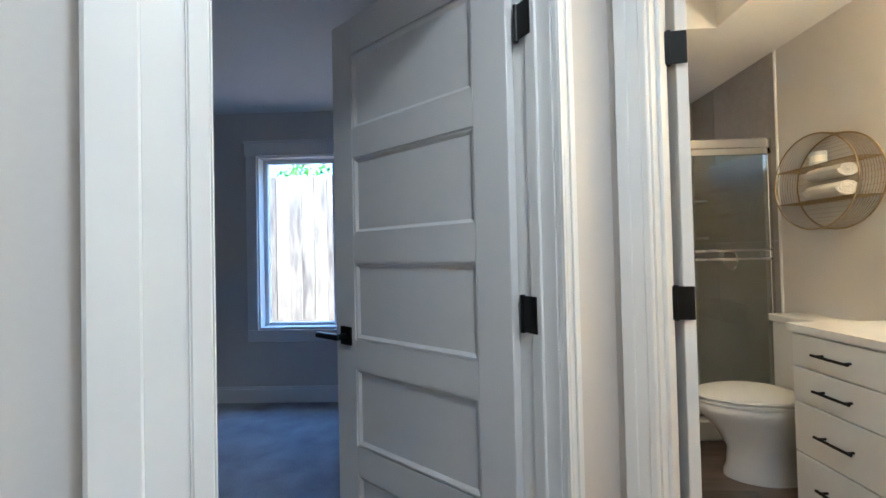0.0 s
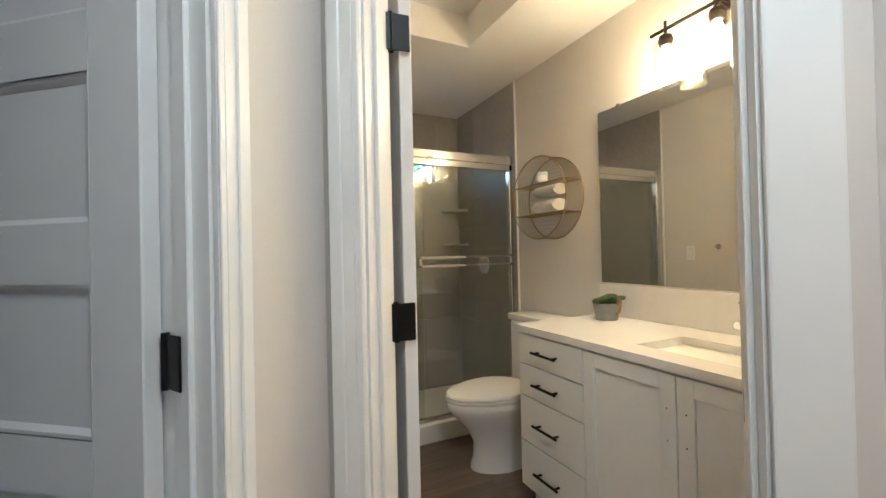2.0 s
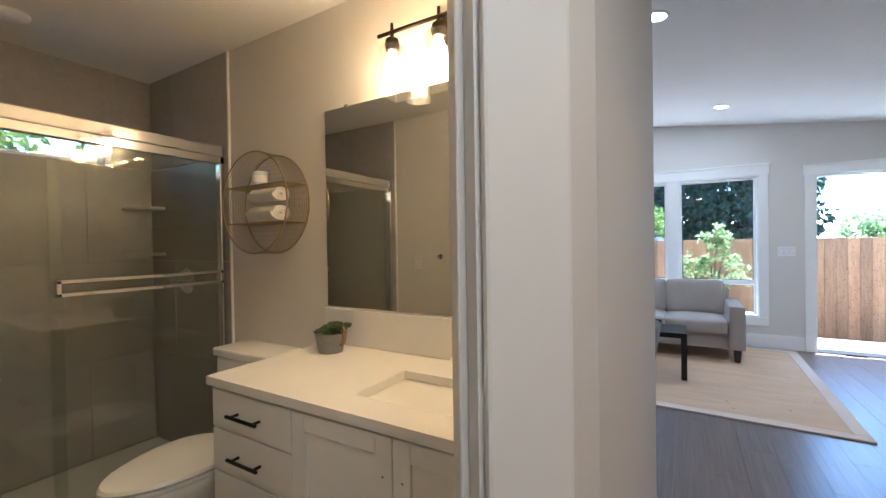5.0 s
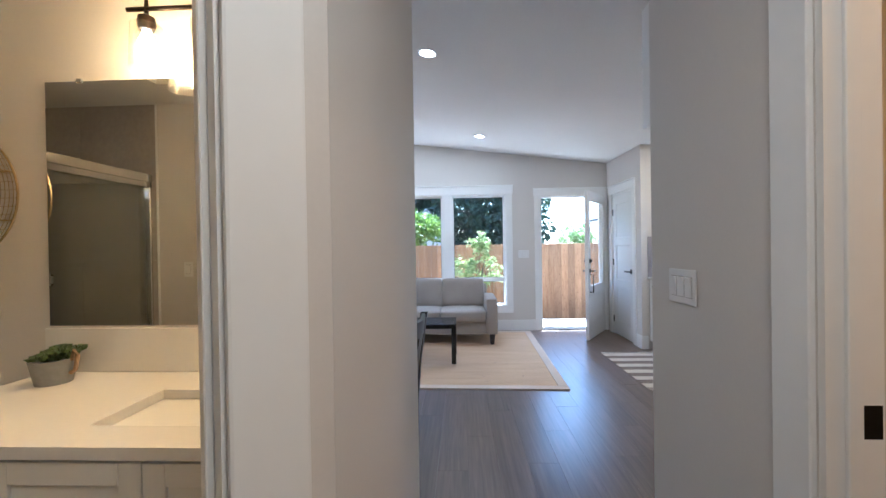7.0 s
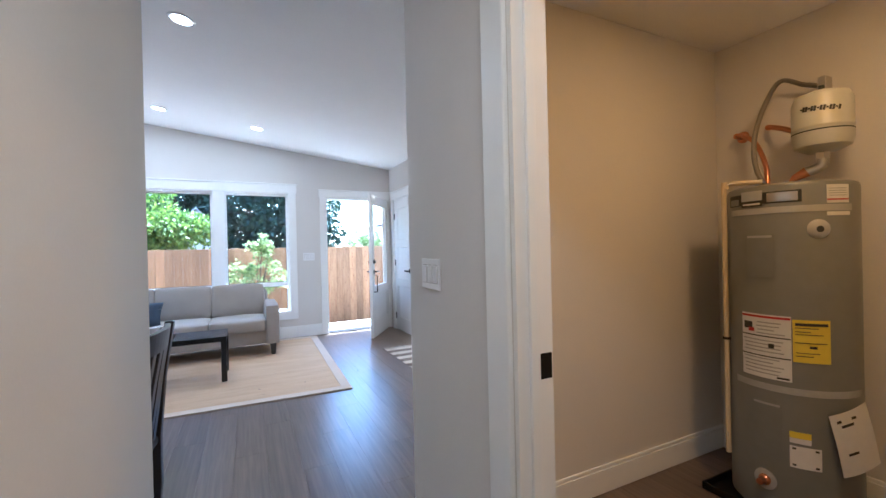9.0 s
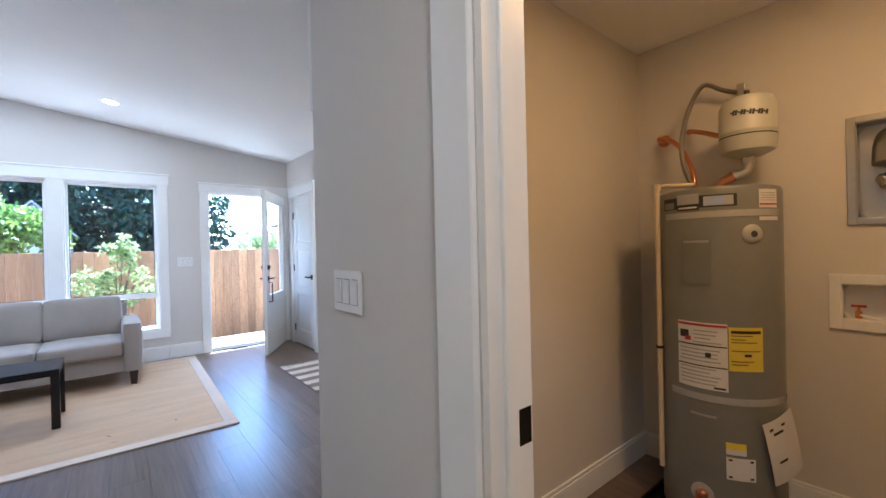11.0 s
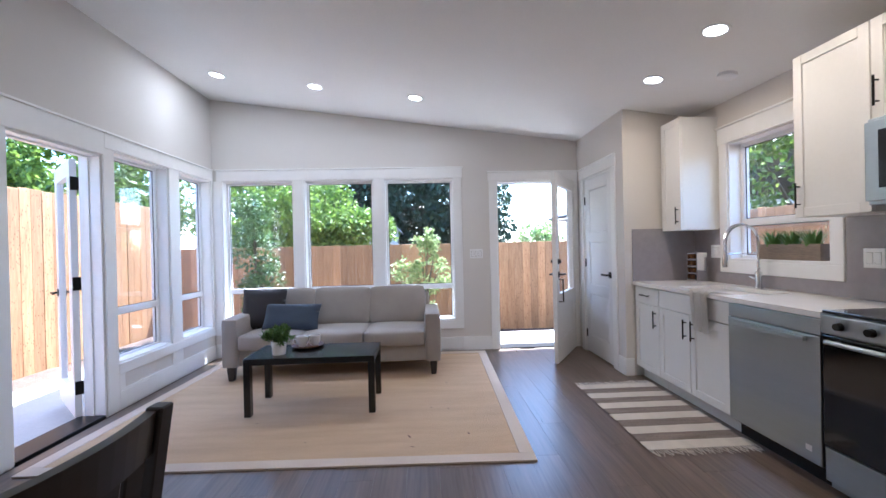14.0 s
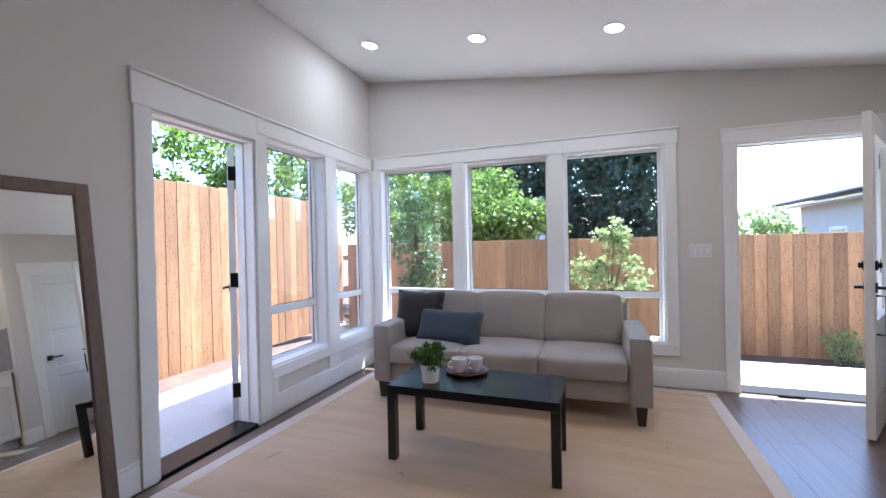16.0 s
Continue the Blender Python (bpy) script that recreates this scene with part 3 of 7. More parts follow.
def window(name, m, x0, x1, z0, z1, depth, label, rail=None, slider=None, frame_w=0.045, inset=0.10, sash=0.0):
    """A window in an opening. Local x along the wall, y=0 the inner face, +y outwards."""
    w = thing(name, m, label, "window", "", "structure")
    bm = B()
    t = 0.012
    box(bm, x0, x0 + t, 0.001, inset, z0, z1)
    box(bm, x1 - t, x1, 0.001, inset, z0, z1)
    box(bm, x0 + t, x1 - t, 0.001, inset, z1 - t, z1)
    part("reveal", bm, M["trim"], w)
    part("window_sill", bx(x0 + t, x1 - t, -0.002, inset, z0, z0 + 0.02, 0.003, 1), M["trim"], w)
    y0, y1 = inset, depth - 0.005
    bm = B()
    f = frame_w
    box(bm, x0, x0 + f, y0, y1, z0, z1, 0.004, 1)
    box(bm, x1 - f, x1, y0, y1, z0, z1, 0.004, 1)
    box(bm, x0 + f, x1 - f, y0, y1, z0, z0 + f, 0.004, 1)
    box(bm, x0 + f, x1 - f, y0, y1, z1 - f, z1, 0.004, 1)
    if rail:
        box(bm, x0 + f, x1 - f, y0, y1, rail - 0.03, rail + 0.03, 0.004, 1)
    if slider:
        box(bm, slider - 0.03, slider + 0.03, y0, y1, z0 + f, z1 - f, 0.004, 1)
    part("window_frame", bm, M["vinyl"], w)
    ym = (y0 + y1) / 2
    cells = [(x0 + f, x1 - f, z0 + f, z1 - f)]
    if rail:
        cells = [(x0 + f, x1 - f, z0 + f, rail - 0.03), (x0 + f, x1 - f, rail + 0.03, z1 - f)]
    if slider:
        cells = [(x0 + f, slider - 0.03, z0 + f, z1 - f), (slider + 0.03, x1 - f, z0 + f, z1 - f)]
    for a, b, c, d in cells:
        p = part("pane", bx(a, b, ym - 0.003, ym + 0.003, c, d), M["glass"], w, "clear glass")
        p.visible_shadow = False
        gk = B()
        for q in ((a, b, c, c + 0.006), (a, b, d - 0.006, d), (a, a + 0.006, c, d), (b - 0.006, b, c, d)):
            box(gk, q[0], q[1], ym - 0.008, ym - 0.0035, q[2], q[3])
        part("gasket", gk, M["black"], w) if rail else gk.free()
    return w


E_UNITS = [(-2.60, -1.755), (-1.632, -0.792), (-0.665, 0.185)]          # along the east wall, southwards
for i, (a, b) in enumerate(E_UNITS):
    window("window_%d" % (i + 1), ED, a, b, 0.372, 2.115, T, "tall white vinyl window with a low vent light", rail=0.785, frame_w=0.038)
post = B()
for a, b in ((-1.755, -1.632), (-0.792, -0.665)):
    box(post, a, b, -0.016, T, 0.372, 2.115, 0.003, 1)
tr = tagged(part("trim", post, M["trim"]), "white window posts", "trim", "", "structure")
tr.matrix_world = ED
casing(ED, -2.64, 0.185, 2.115, "white flat window casing", T, craft=True, head=0.12, z0=0.372, sill=True, sides=(0, 1), w=0.096)
tagged(part("trim", bx(EAST - 0.016, EAST, 2.60, 2.71, 0.372, 2.115, 0.003, 1), M["trim"]), "white corner window trim", "trim", "", "structure")
for i, (a, b) in enumerate(((5.405, 6.12), (6.29, 6.92))):
    window("window_%d" % (i + 4), ND, a, b, 0.372, 2.115, T, "tall white vinyl window with a low vent light", rail=0.785, frame_w=0.038)
nt_ = B()
box(nt_, 5.29, 5.405, -0.016, 0, 0.0, 2.115, 0.003, 1)
box(nt_, 6.12, 6.29, -0.016, 0, 0.372, 2.115, 0.003, 1)
box(nt_, 6.92, EAST - 0.017, -0.016, 0, 0.372, 2.115, 0.003, 1)
box(nt_, 5.302, EAST - 0.017, -0.02, 0, 2.115, 2.235, 0.003, 1)
box(nt_, 5.312, EAST - 0.033, -0.032, -0.001, 2.235, 2.253, 0.003, 1)
box(nt_, 5.405, EAST - 0.017, -0.018, 0, 0.285, 0.375, 0.003, 1)
box(nt_, 5.405, 5.47, -0.016, 0, 0.165, 0.285, 0.003, 1)
box(nt_, 6.12, 6.29, -0.016, 0, 0.165, 0.285, 0.003, 1)
tr = tagged(part("trim", nt_, M["trim"]), "white panelled window trim", "trim", "", "structure")
tr.matrix_world = ND
# bedroom, bathroom and kitchen windows
BN = pose(0, 3.63, 0)
window("window_6", BN, -1.61, -0.53, 0.61, 2.07, 0.15, "white vinyl sliding bedroom window", slider=-0.97, inset=0.09)
casing(BN, -1.61, -0.53, 2.07, "white flat window casing", 0.15, craft=True, head=0.11, z0=0.61, sill=True)
window("window_7", pose(0, 3.81, 0), 1.12, 1.85, 1.85, 2.11, 0.15, "small high bathroom window", inset=0.08, slider=1.27)
KS = pose(0, SOUTH, 0, 0, 0, 180)
window("window_8", KS, -5.34, -4.46, 1.10, 2.10, T, "white vinyl kitchen window over the sink", inset=0.10, rail=1.42)
casing(KS, -5.34, -4.46, 2.10, "white flat window casing", T, craft=True, head=0.14, z0=1.10, sill=True)


# ---- baseboards ----
def baseboard(points, closed=False, h=0.14):
    for (xa, ya), (xb, yb) in zip(points, points[1:]):
        d = math.hypot(xb - xa, yb - ya)
        bm = box(B(), 0, d, -0.014, 0, 0.0, h - 0.02, 0.002, 1)
        box(bm, 0, d, -0.011, 0, h - 0.02, h, 0.003, 1)
        ob = part("baseboard", bm, M["trim"])
        ob.matrix_world = pose(xa, ya, 0, 0, 0, math.degrees(math.atan2(yb - ya, xb - xa)))
        tagged(ob, "white painted baseboard", "baseboard", "", "structure")


baseboard([(EAST, -0.262), (EAST, -0.617)], h=0.165)
baseboard([(EAST, 2.70), (EAST, -0.26)], h=0.165)
baseboard([(5.41, NORTH), (EAST - 0.02, NORTH)], h=0.165)
baseboard([(WEST_N, NORTH), (4.44, NORTH)], h=0.165)
baseboard([(5.93, -1.726), (5.775, -1.726)], h=0.165)
baseboard([(5.789, -1.726), (5.789, -1.80)], h=0.165)
baseboard([(UT_E, PASS_S - 0.117), (UT_E, -2.24)])
baseboard([(UT_E, -2.24), (0.4, -2.24)])
baseboard([(WEST_S, PASS_S), (1.585, PASS_S)])
baseboard([(1.18, PASS_N), (WEST_N, PASS_N)])
baseboard([(-3.3, 3.63), (-0.40, 3.63)])

# ---- living room ----
M.update({
    "fabric": material("taupe_fabric", (0.36, 0.325, 0.295), 0.95, vary=0.07, grain=350, blotch=4, bump=0.5, depth=0.002, sheen=0.2, spec=0.2),
    "pillow_grey": material("charcoal_fabric", (0.04, 0.036, 0.036), 0.95, vary=0.1, grain=300, bump=0.5, sheen=0.2, spec=0.2),
    "pillow_blue": material("blue_grey_fabric", (0.06, 0.078, 0.108), 0.95, vary=0.1, grain=300, bump=0.5, sheen=0.2, spec=0.2),
    "dark_wood": material("espresso_wood", (0.022, 0.016, 0.014), 0.38, vary=0.12, grain=12, bump=0.04, stretch=(1, 8, 8)),
    "table": material("black_brown_laminate", (0.012, 0.011, 0.012), 0.25, vary=0.08, grain=14, bump=0.02),
    "jute": material("jute_rug", (0.70, 0.52, 0.345), 0.95, color2=(0.53, 0.375, 0.24), vary=0.10, grain=150, blotch=1.6, bump=0.9, stretch=(6, 1, 1), depth=0.004, spec=0.1),
    "border": material("cream_rug_binding", (0.66, 0.56, 0.47), 0.95, vary=0.05, grain=200, bump=0.4, spec=0.1),
    "cream": material("cream_cotton", (0.66, 0.60, 0.52), 0.95, vary=0.06, grain=220, bump=0.7, stretch=(1, 4, 1), depth=0.003, spec=0.1),
    "stripe": material("grey_brown_wool", (0.26, 0.215, 0.185), 0.95, vary=0.2, grain=60, bump=0.7, stretch=(8, 1, 1), depth=0.003, spec=0.1),
    "ceramic": material("white_ceramic", (0.80, 0.79, 0.77), 0.15, vary=0.01, bump=0),
    "leaf": material("houseplant_leaf", (0.09, 0.20, 0.035), 0.5, vary=0.2, grain=12, random_shade=0.2),
    "tray": material("walnut_tray", (0.15, 0.055, 0.032), 0.4, vary=0.15, grain=20, stretch=(1, 6, 1)),
    "mirror": mirror_material("mirror_silver"),
    "mirror_frame": material("grey_brown_wood", (0.17, 0.115, 0.088), 0.5, vary=0.15, grain=20, bump=0.15, stretch=(8, 8, 1)),
    "bulb": material("lit_lens", (0.9, 0.9, 0.9), 0.5, emit=(1.0, 0.95, 0.88), emit_power=2, bump=0),
    "soil": material("potting_soil", (0.03, 0.022, 0.016), 0.95, vary=0.3),
})


def cushion(bm, x0, x1, y0, y1, z0, z1, puff=0.02, n=8, m=None, power=4.0, lean=0.0):
    """A stuffed block: a rounded box whose faces belly out."""
    c = Vector(((x0 + x1) / 2, (y0 + y1) / 2, (z0 + z1) / 2))
    h = Vector(((x1 - x0) / 2, (y1 - y0) / 2, (z1 - z0) / 2))
    b = bmesh.new()
    bmesh.ops.create_cube(b, size=2)
    bmesh.ops.subdivide_edges(b, edges=b.edges[:], cuts=n, use_grid_fill=True)
    r = min(h) * 0.32
    for v in b.verts:
        p = Vector((v.co.x * h.x, v.co.y * h.y, v.co.z * h.z))
        core = Vector([max(-(h[i] - r), min(h[i] - r, p[i])) for i in range(3)])
        d = p - core
        q = core + (d.normalized() * r if d.length > 1e-6 else d)
        u = [abs(v.co[i]) for i in range(3)]
        for i in range(3):
            if u[i] > 0.999:
                j, k = (i + 1) % 3, (i + 2) % 3
                q[i] += math.copysign(puff * (1 - v.co[j] ** 2) * (1 - v.co[k] ** 2), v.co[i])
        q += Vector((noise.noise(p * 5 + c), noise.noise(p * 5 + c * 2), noise.noise(p * 5 + c * 3))) * 0.003
        v.co = c + q
        if m is not None:
            v.co = m @ v.co
    merge(bm, b)
    return bm


def pillow(bm, w, h, d, n=14):
    """A scatter cushion with pinched corners, in its x-z plane."""
    for side in (-1, 1):
        g = [[None] * (n + 1) for _ in range(n + 1)]
        for i in range(n + 1):
            for j in range(n + 1):
                a, b = 2 * i / n - 1, 2 * j / n - 1
                k = max(0, (1 - a ** 4) * (1 - b ** 4)) ** 0.55
                s = 1 - 0.05 * (1 - abs(a)) * abs(b) - 0.0
                g[i][j] = bm.verts.new((a * w / 2 * (1 - 0.06 * (1 - b * b) * abs(a)), side * d / 2 * k + 0.004 * noise.noise(Vector((a * 3, b * 3, side))), b * h / 2 * (1 - 0.06 * (1 - a * a) * abs(b))))
        for i in range(n):
            for j in range(n):
                bm.faces.new((g[i][j], g[i + 1][j], g[i + 1][j + 1], g[i][j + 1]))
    bmesh.ops.remove_doubles(bm, verts=bm.verts[:], dist=0.0006)
    return bm


# sofa: local x along its length, -y is the front
SOFA = pose(6.38, 1.105, 0.012, 0, 0, -90)
sofa = thing("sofa", SOFA, "taupe fabric three-seat sofa with square arms and wooden feet", "sofa")
HW = 1.06
part("base", cushion(B(), -HW + 0.10, HW - 0.10, -0.36, 0.36, 0.13, 0.30, 0.004, 6), M["fabric"], sofa, smooth=True)
for s in (-1, 1):
    part("arm", cushion(B(), s * HW - (0.155 if s > 0 else 0), s * HW + (0 if s > 0 else 0.155), -0.40, 0.37, 0.13, 0.605, 0.006, 8), M["fabric"], sofa, smooth=True)
for i in range(3):
    w = (2 * HW - 0.31) / 3
    a = -HW + 0.155 + w * i
    part("seat_cushion", cushion(B(), a + 0.003, a + w - 0.003, -0.42, 0.20, 0.295, 0.445, 0.018, 8), M["fabric"], sofa, smooth=True)
    part("back_cushion", cushion(B(), a + 0.003, a + w - 0.003, -0.085, 0.085, -0.205, 0.195, 0.016, 8, m=pose(0, 0.20, 0.632, -12, 0, 0)), M["fabric"], sofa, smooth=True)
part("backrest", cushion(B(), -HW + 0.10, HW - 0.10, -0.07, 0.06, -0.28, 0.25, 0.004, 6, m=pose(0, 0.335, 0.50, -8, 0, 0)), M["fabric"], sofa, smooth=True)
for x in (-HW + 0.075, HW - 0.075):
    for y in (-0.345, 0.32):
        bm = B()
        v0 = [bm.verts.new((x + a * 0.024, y + b * 0.024, 0.0)) for a, b in ((-1, -1), (1, -1), (1, 1), (-1, 1))]
        v1 = [bm.verts.new((x + a * 0.036, y + b * 0.036, 0.135)) for a, b in ((-1, -1), (1, -1), (1, 1), (-1, 1))]
        bm.faces.new(v0[::-1]); bm.faces.new(v1)
        for k in range(4):
            bm.faces.new((v0[k], v0[(k + 1) % 4], v1[(k + 1) % 4], v1[k]))
        part("leg", bm, M["dark_wood"], sofa, "dark tapered wooden foot")
pl = part("cushion", pillow(B(), 0.46, 0.44, 0.15), M["pillow_grey"], None, smooth=True)
pl.matrix_world = SOFA @ pose(-0.80, 0.0, 0.64, -16, 1, 3)
tagged(pl, "charcoal square scatter cushion on the sofa", "cushion")
pl = part("cushion", pillow(B(), 0.60, 0.29, 0.13), M["pillow_blue"], None, smooth=True)
pl.matrix_world = SOFA @ pose(-0.47, -0.13, 0.57, -24, 1, -6)
tagged(pl, "blue-grey oblong scatter cushion on the sofa", "cushion")

# coffee table
ct = thing("coffee_table", pose(5.333, 1.083, 0.013), "black-brown oblong coffee table on the rug", "coffee table")
part("tabletop", bx(-0.228, 0.228, -0.494, 0.494, 0.392, 0.441, 0.003), M["table"], ct)
for x in (-0.228, 0.178):
    for y in (-0.494, 0.444):
        part("leg", bx(x, x + 0.05, y, y + 0.05, 0, 0.392, 0.002, 1), M["table"], ct)


def leaves(clumps, count, size, seed, droop=0.3):
    """Small folded leaves scattered round clump centres (x, y, z, radius)."""
    g = np.random.default_rng(seed)
    c = np.array(clumps)
    w = c[:, 3] ** 2
    pick = g.choice(len(c), count, p=w / w.sum())
    d = g.normal(size=(count, 3))
    d /= np.linalg.norm(d, axis=1)[:, None]
    p = c[pick, :3] + d * (c[pick, 3] * g.uniform(0.45, 1.0, count) ** 0.6)[:, None]
    ax = g.normal(size=(count, 3))
    ax[:, 2] -= droop
    ax /= np.linalg.norm(ax, axis=1)[:, None]
    sd = np.cross(ax, g.normal(size=(count, 3)))
    sd /= np.linalg.norm(sd, axis=1)[:, None]
    nm = np.cross(ax, sd)
    s = size * g.uniform(0.6, 1.25, count)[:, None]
    v = np.stack([p, p + ax * s * 0.45 + sd * s * 0.28 + nm * s * 0.06, p + ax * s, p + ax * s * 0.45 - sd * s * 0.28 + nm * s * 0.06], 1).reshape(-1, 3)
    f = np.arange(count * 4).reshape(-1, 4)
    f = np.concatenate([f[:, [0, 1, 2]], f[:, [0, 2, 3]]])
    me = bpy.data.meshes.new("crown")
    me.from_pydata(v.tolist(), [], f.tolist())
    return me


def grassy(bm, n, r, h, rnd, w=0.004):
    for _ in range(n):
        a, q = rnd.uniform(0, 6.283), r * math.sqrt(rnd.random())
        p = Vector((q * math.cos(a), q * math.sin(a), 0))
        lean = Vector((math.cos(a), math.sin(a), 0)) * rnd.uniform(0.1, 0.75) * (0.4 + q / r)
        up = Vector((0, 0, 1))
        side = Vector((-math.sin(a), math.cos(a), 0)) * w
        L = h * rnd.uniform(0.55, 1.0)
        prev = None
        for k in range(4):
            t = k / 3
            c = p + up * L * t + lean * L * t * t
            ww = side * (1 - t * 0.85)
            cur = (bm.verts.new(c - ww), bm.verts.new(c + ww))
            if prev:
                bm.faces.new((prev[0], prev[1], cur[1], cur[0]))
            prev = cur
    return bm


rnd = random.Random(3)
pp = thing("potted_plant", pose(5.244, 1.353, 0.4545), "small leafy green plant in a white ceramic pot", "potted plant")
part("pot", lathe(B(), [(0, 0), (0.050, 0), (0.060, 0.105), (0.055, 0.105), (0.053, 0.09), (0, 0.09)], 24), M["ceramic"], pp, smooth=True)
part("soil", lathe(B(), [(0, 0.094), (0.0525, 0.094)], 16), M["soil"], pp)
me = leaves([(rnd.gauss(0, 0.035), rnd.gauss(0, 0.035), rnd.uniform(0.10, 0.19), 0.035) for _ in range(22)], 900, 0.034, 8, -0.6)
me.materials.append(M["leaf"])
fo = new("foliage", me)
fo.parent = pp
part("stems", grassy(B(), 90, 0.04, 0.13, rnd, 0.003), M["leaf"], pp, m=pose(0, 0, 0.094))
ty = thing("tray", pose(5.46, 1.189, 0.4545), "round dark wooden tray on the coffee table", "tray")
part("dish", lathe(B(), [(0, 0), (0.09, 0), (0.135, 0.018), (0.135, 0.022), (0.09, 0.006), (0, 0.006)], 32), M["tray"], ty, smooth=True)
for (x, y, r) in ((5.45, 1.234, 125), (5.485, 1.139, 160)):
    cp = thing("cup", pose(x, y, 0.4615, 0, 0, r) @ Matrix.Scale(1.25, 4), "white ceramic cup on the wooden tray", "cup", "cups on the tray")
    part("bowl", lathe(B(), [(0, 0), (0.024, 0), (0.038, 0.03), (0.041, 0.068), (0.038, 0.068), (0.034, 0.03), (0.02, 0.006), (0, 0.006)], 24), M["ceramic"], cp, smooth=True)
    part("handle", tube(B(), [(0.037, 0, 0.055), (0.058, 0, 0.052), (0.060, 0, 0.03), (0.035, 0, 0.022)], 0.0045, 8), M["ceramic"], cp, smooth=True)

# jute rug with a bound edge
rug = thing("rug", pose(4.32, -0.45, 0, 0, 0, -1.5), "worn tan jute rug with a cream border", "rug")
RX0, RX1, RY0, RY1 = 0.0, 2.54, 0.0, 3.03
bm = B()
nx, ny = 60, 70
gr = [[bm.verts.new((RX0 + 0.09 + (RX1 - RX0 - 0.18) * i / nx, RY0 + 0.09 + (RY1 - RY0 - 0.18) * j / ny, 0.009 + 0.003 * noise.noise(Vector((i * 0.17, j * 0.17, 0.3))))) for j in range(ny + 1)] for i in range(nx + 1)]
for i in range(nx):
    for j in range(ny):
        bm.faces.new((gr[i][j], gr[i + 1][j], gr[i + 1][j + 1], gr[i][j + 1]))
part("field", bm, M["jute"], rug, smooth=True)
for q in ((RX0, RX0 + 0.09, RY0, RY1), (RX1 - 0.09, RX1, RY0, RY1), (RX0 + 0.09, RX1 - 0.09, RY0, RY0 + 0.09), (RX0 + 0.09, RX1 - 0.09, RY1 - 0.09, RY1)):
    part("border", bx(q[0], q[1], q[2], q[3], 0.0, 0.013, 0.004, 2), M["border"], rug, "cream cotton binding")

for x, y, w, h, a in ((0.545, 2.735, 0.12, 0.006, -10), (0.345, 0.775, 0.05, 0.012, 30), (0.20, 0.745, 0.035, 0.010, 70), (0.36, 0.375, 0.03, 0.012, 15), (0.82, 0.63, 0.03, 0.008, 40), (0.80, 0.50, 0.025, 0.008, 0), (0.62, 1.9, 0.03, 0.006, 80), (1.4, 0.5, 0.03, 0.007, 20), (0.30, 1.45, 0.028, 0.006, 50)):
    bm = B()
    ring = [bm.verts.new((w / 2 * math.cos(k * 0.6283) * (0.8 + 0.4 * rnd.random()), h / 2 * math.sin(k * 0.6283) * (0.6 + 0.8 * rnd.random()), 0)) for k in range(10)]
    bm.faces.new(ring)
    bmesh.ops.solidify(bm, geom=bm.faces[:], thickness=0.002)
    part("frayed_spot", bm, M["tray"], rug, "dark frayed spot in the weave", m=pose(x, y, 0.0145, 0, 0, a))

# striped flat-weave rug by the kitchen counter
sr = thing("striped_rug", pose(0, 0, 0), "cream and grey striped cotton rug with fringed ends", "rug")
SX0, SX1, SY0, SY1 = 4.385, 5.555, -1.835, -1.15
n = 11
for i in range(n):
    a, b = SX0 + (SX1 - SX0) * i / n, SX0 + (SX1 - SX0) * (i + 1) / n
    bm = B()
    g = [[bm.verts.new((a + (b - a) * u / 3, SY0 + (SY1 - SY0) * v / 10 + 0.006 * noise.noise(Vector((a * 4 + u, v * 0.6, 1))), 0.007 + 0.003 * noise.noise(Vector((a * 6 + u * 0.3, v * 0.5, 2))))) for v in range(11)] for u in range(4)]
    for u in range(3):
        for v in range(10):
            bm.faces.new((g[u][v], g[u + 1][v], g[u + 1][v + 1], g[u][v + 1]))
    part("stripe", bm, M["stripe"] if i % 2 else M["cream"], sr, "grey-brown woven stripe" if i % 2 else "cream woven stripe", True)
for end, s in ((SX0, -1), (SX1, 1)):
    bm = B()
    for k in range(46):
        y = SY0 + 0.01 + (SY1 - SY0 - 0.02) * k / 45
        L = rnd.uniform(0.05, 0.085)
        tube(bm, [(end, y, 0.006), (end + s * L * 0.5, y + rnd.uniform(-0.008, 0.008), 0.006), (end + s * L, y + rnd.uniform(-0.02, 0.02), 0.004)], [0.0035, 0.003, 0.002], 5)
    part("fringe", bm, M["cream"], sr, "knotted cream fringe")

# leaning floor mirror
fm = thing("floor_mirror", pose(3.89, 2.50, 0.006, -6.5, 0, 0), "tall floor mirror in a grey-brown wooden frame leaning on the wall", "mirror")
W2, H2, F2 = 0.335, 1.60, 0.058
for q in ((-W2, -W2 + F2, 0, H2), (W2 - F2, W2, 0, H2), (-W2 + F2, W2 - F2, 0, F2), (-W2 + F2, W2 - F2, H2 - F2, H2)):
    bm = box(B(), q[0], q[1], 0.0, 0.03, q[2], q[3], 0.004, 2)
    part("frame_side", bm, M["mirror_frame"], fm)
part("back", bx(-W2 + 0.01, W2 - 0.01, 0.021, 0.028, 0.01, H2 - 0.01), M["dark_wood"], fm)
part("glass", bx(-W2 + F2 - 0.004, W2 - F2 + 0.004, 0.013, 0.019, F2 - 0.004, H2 - F2 + 0.004), M["mirror"], fm, "silvered mirror glass")

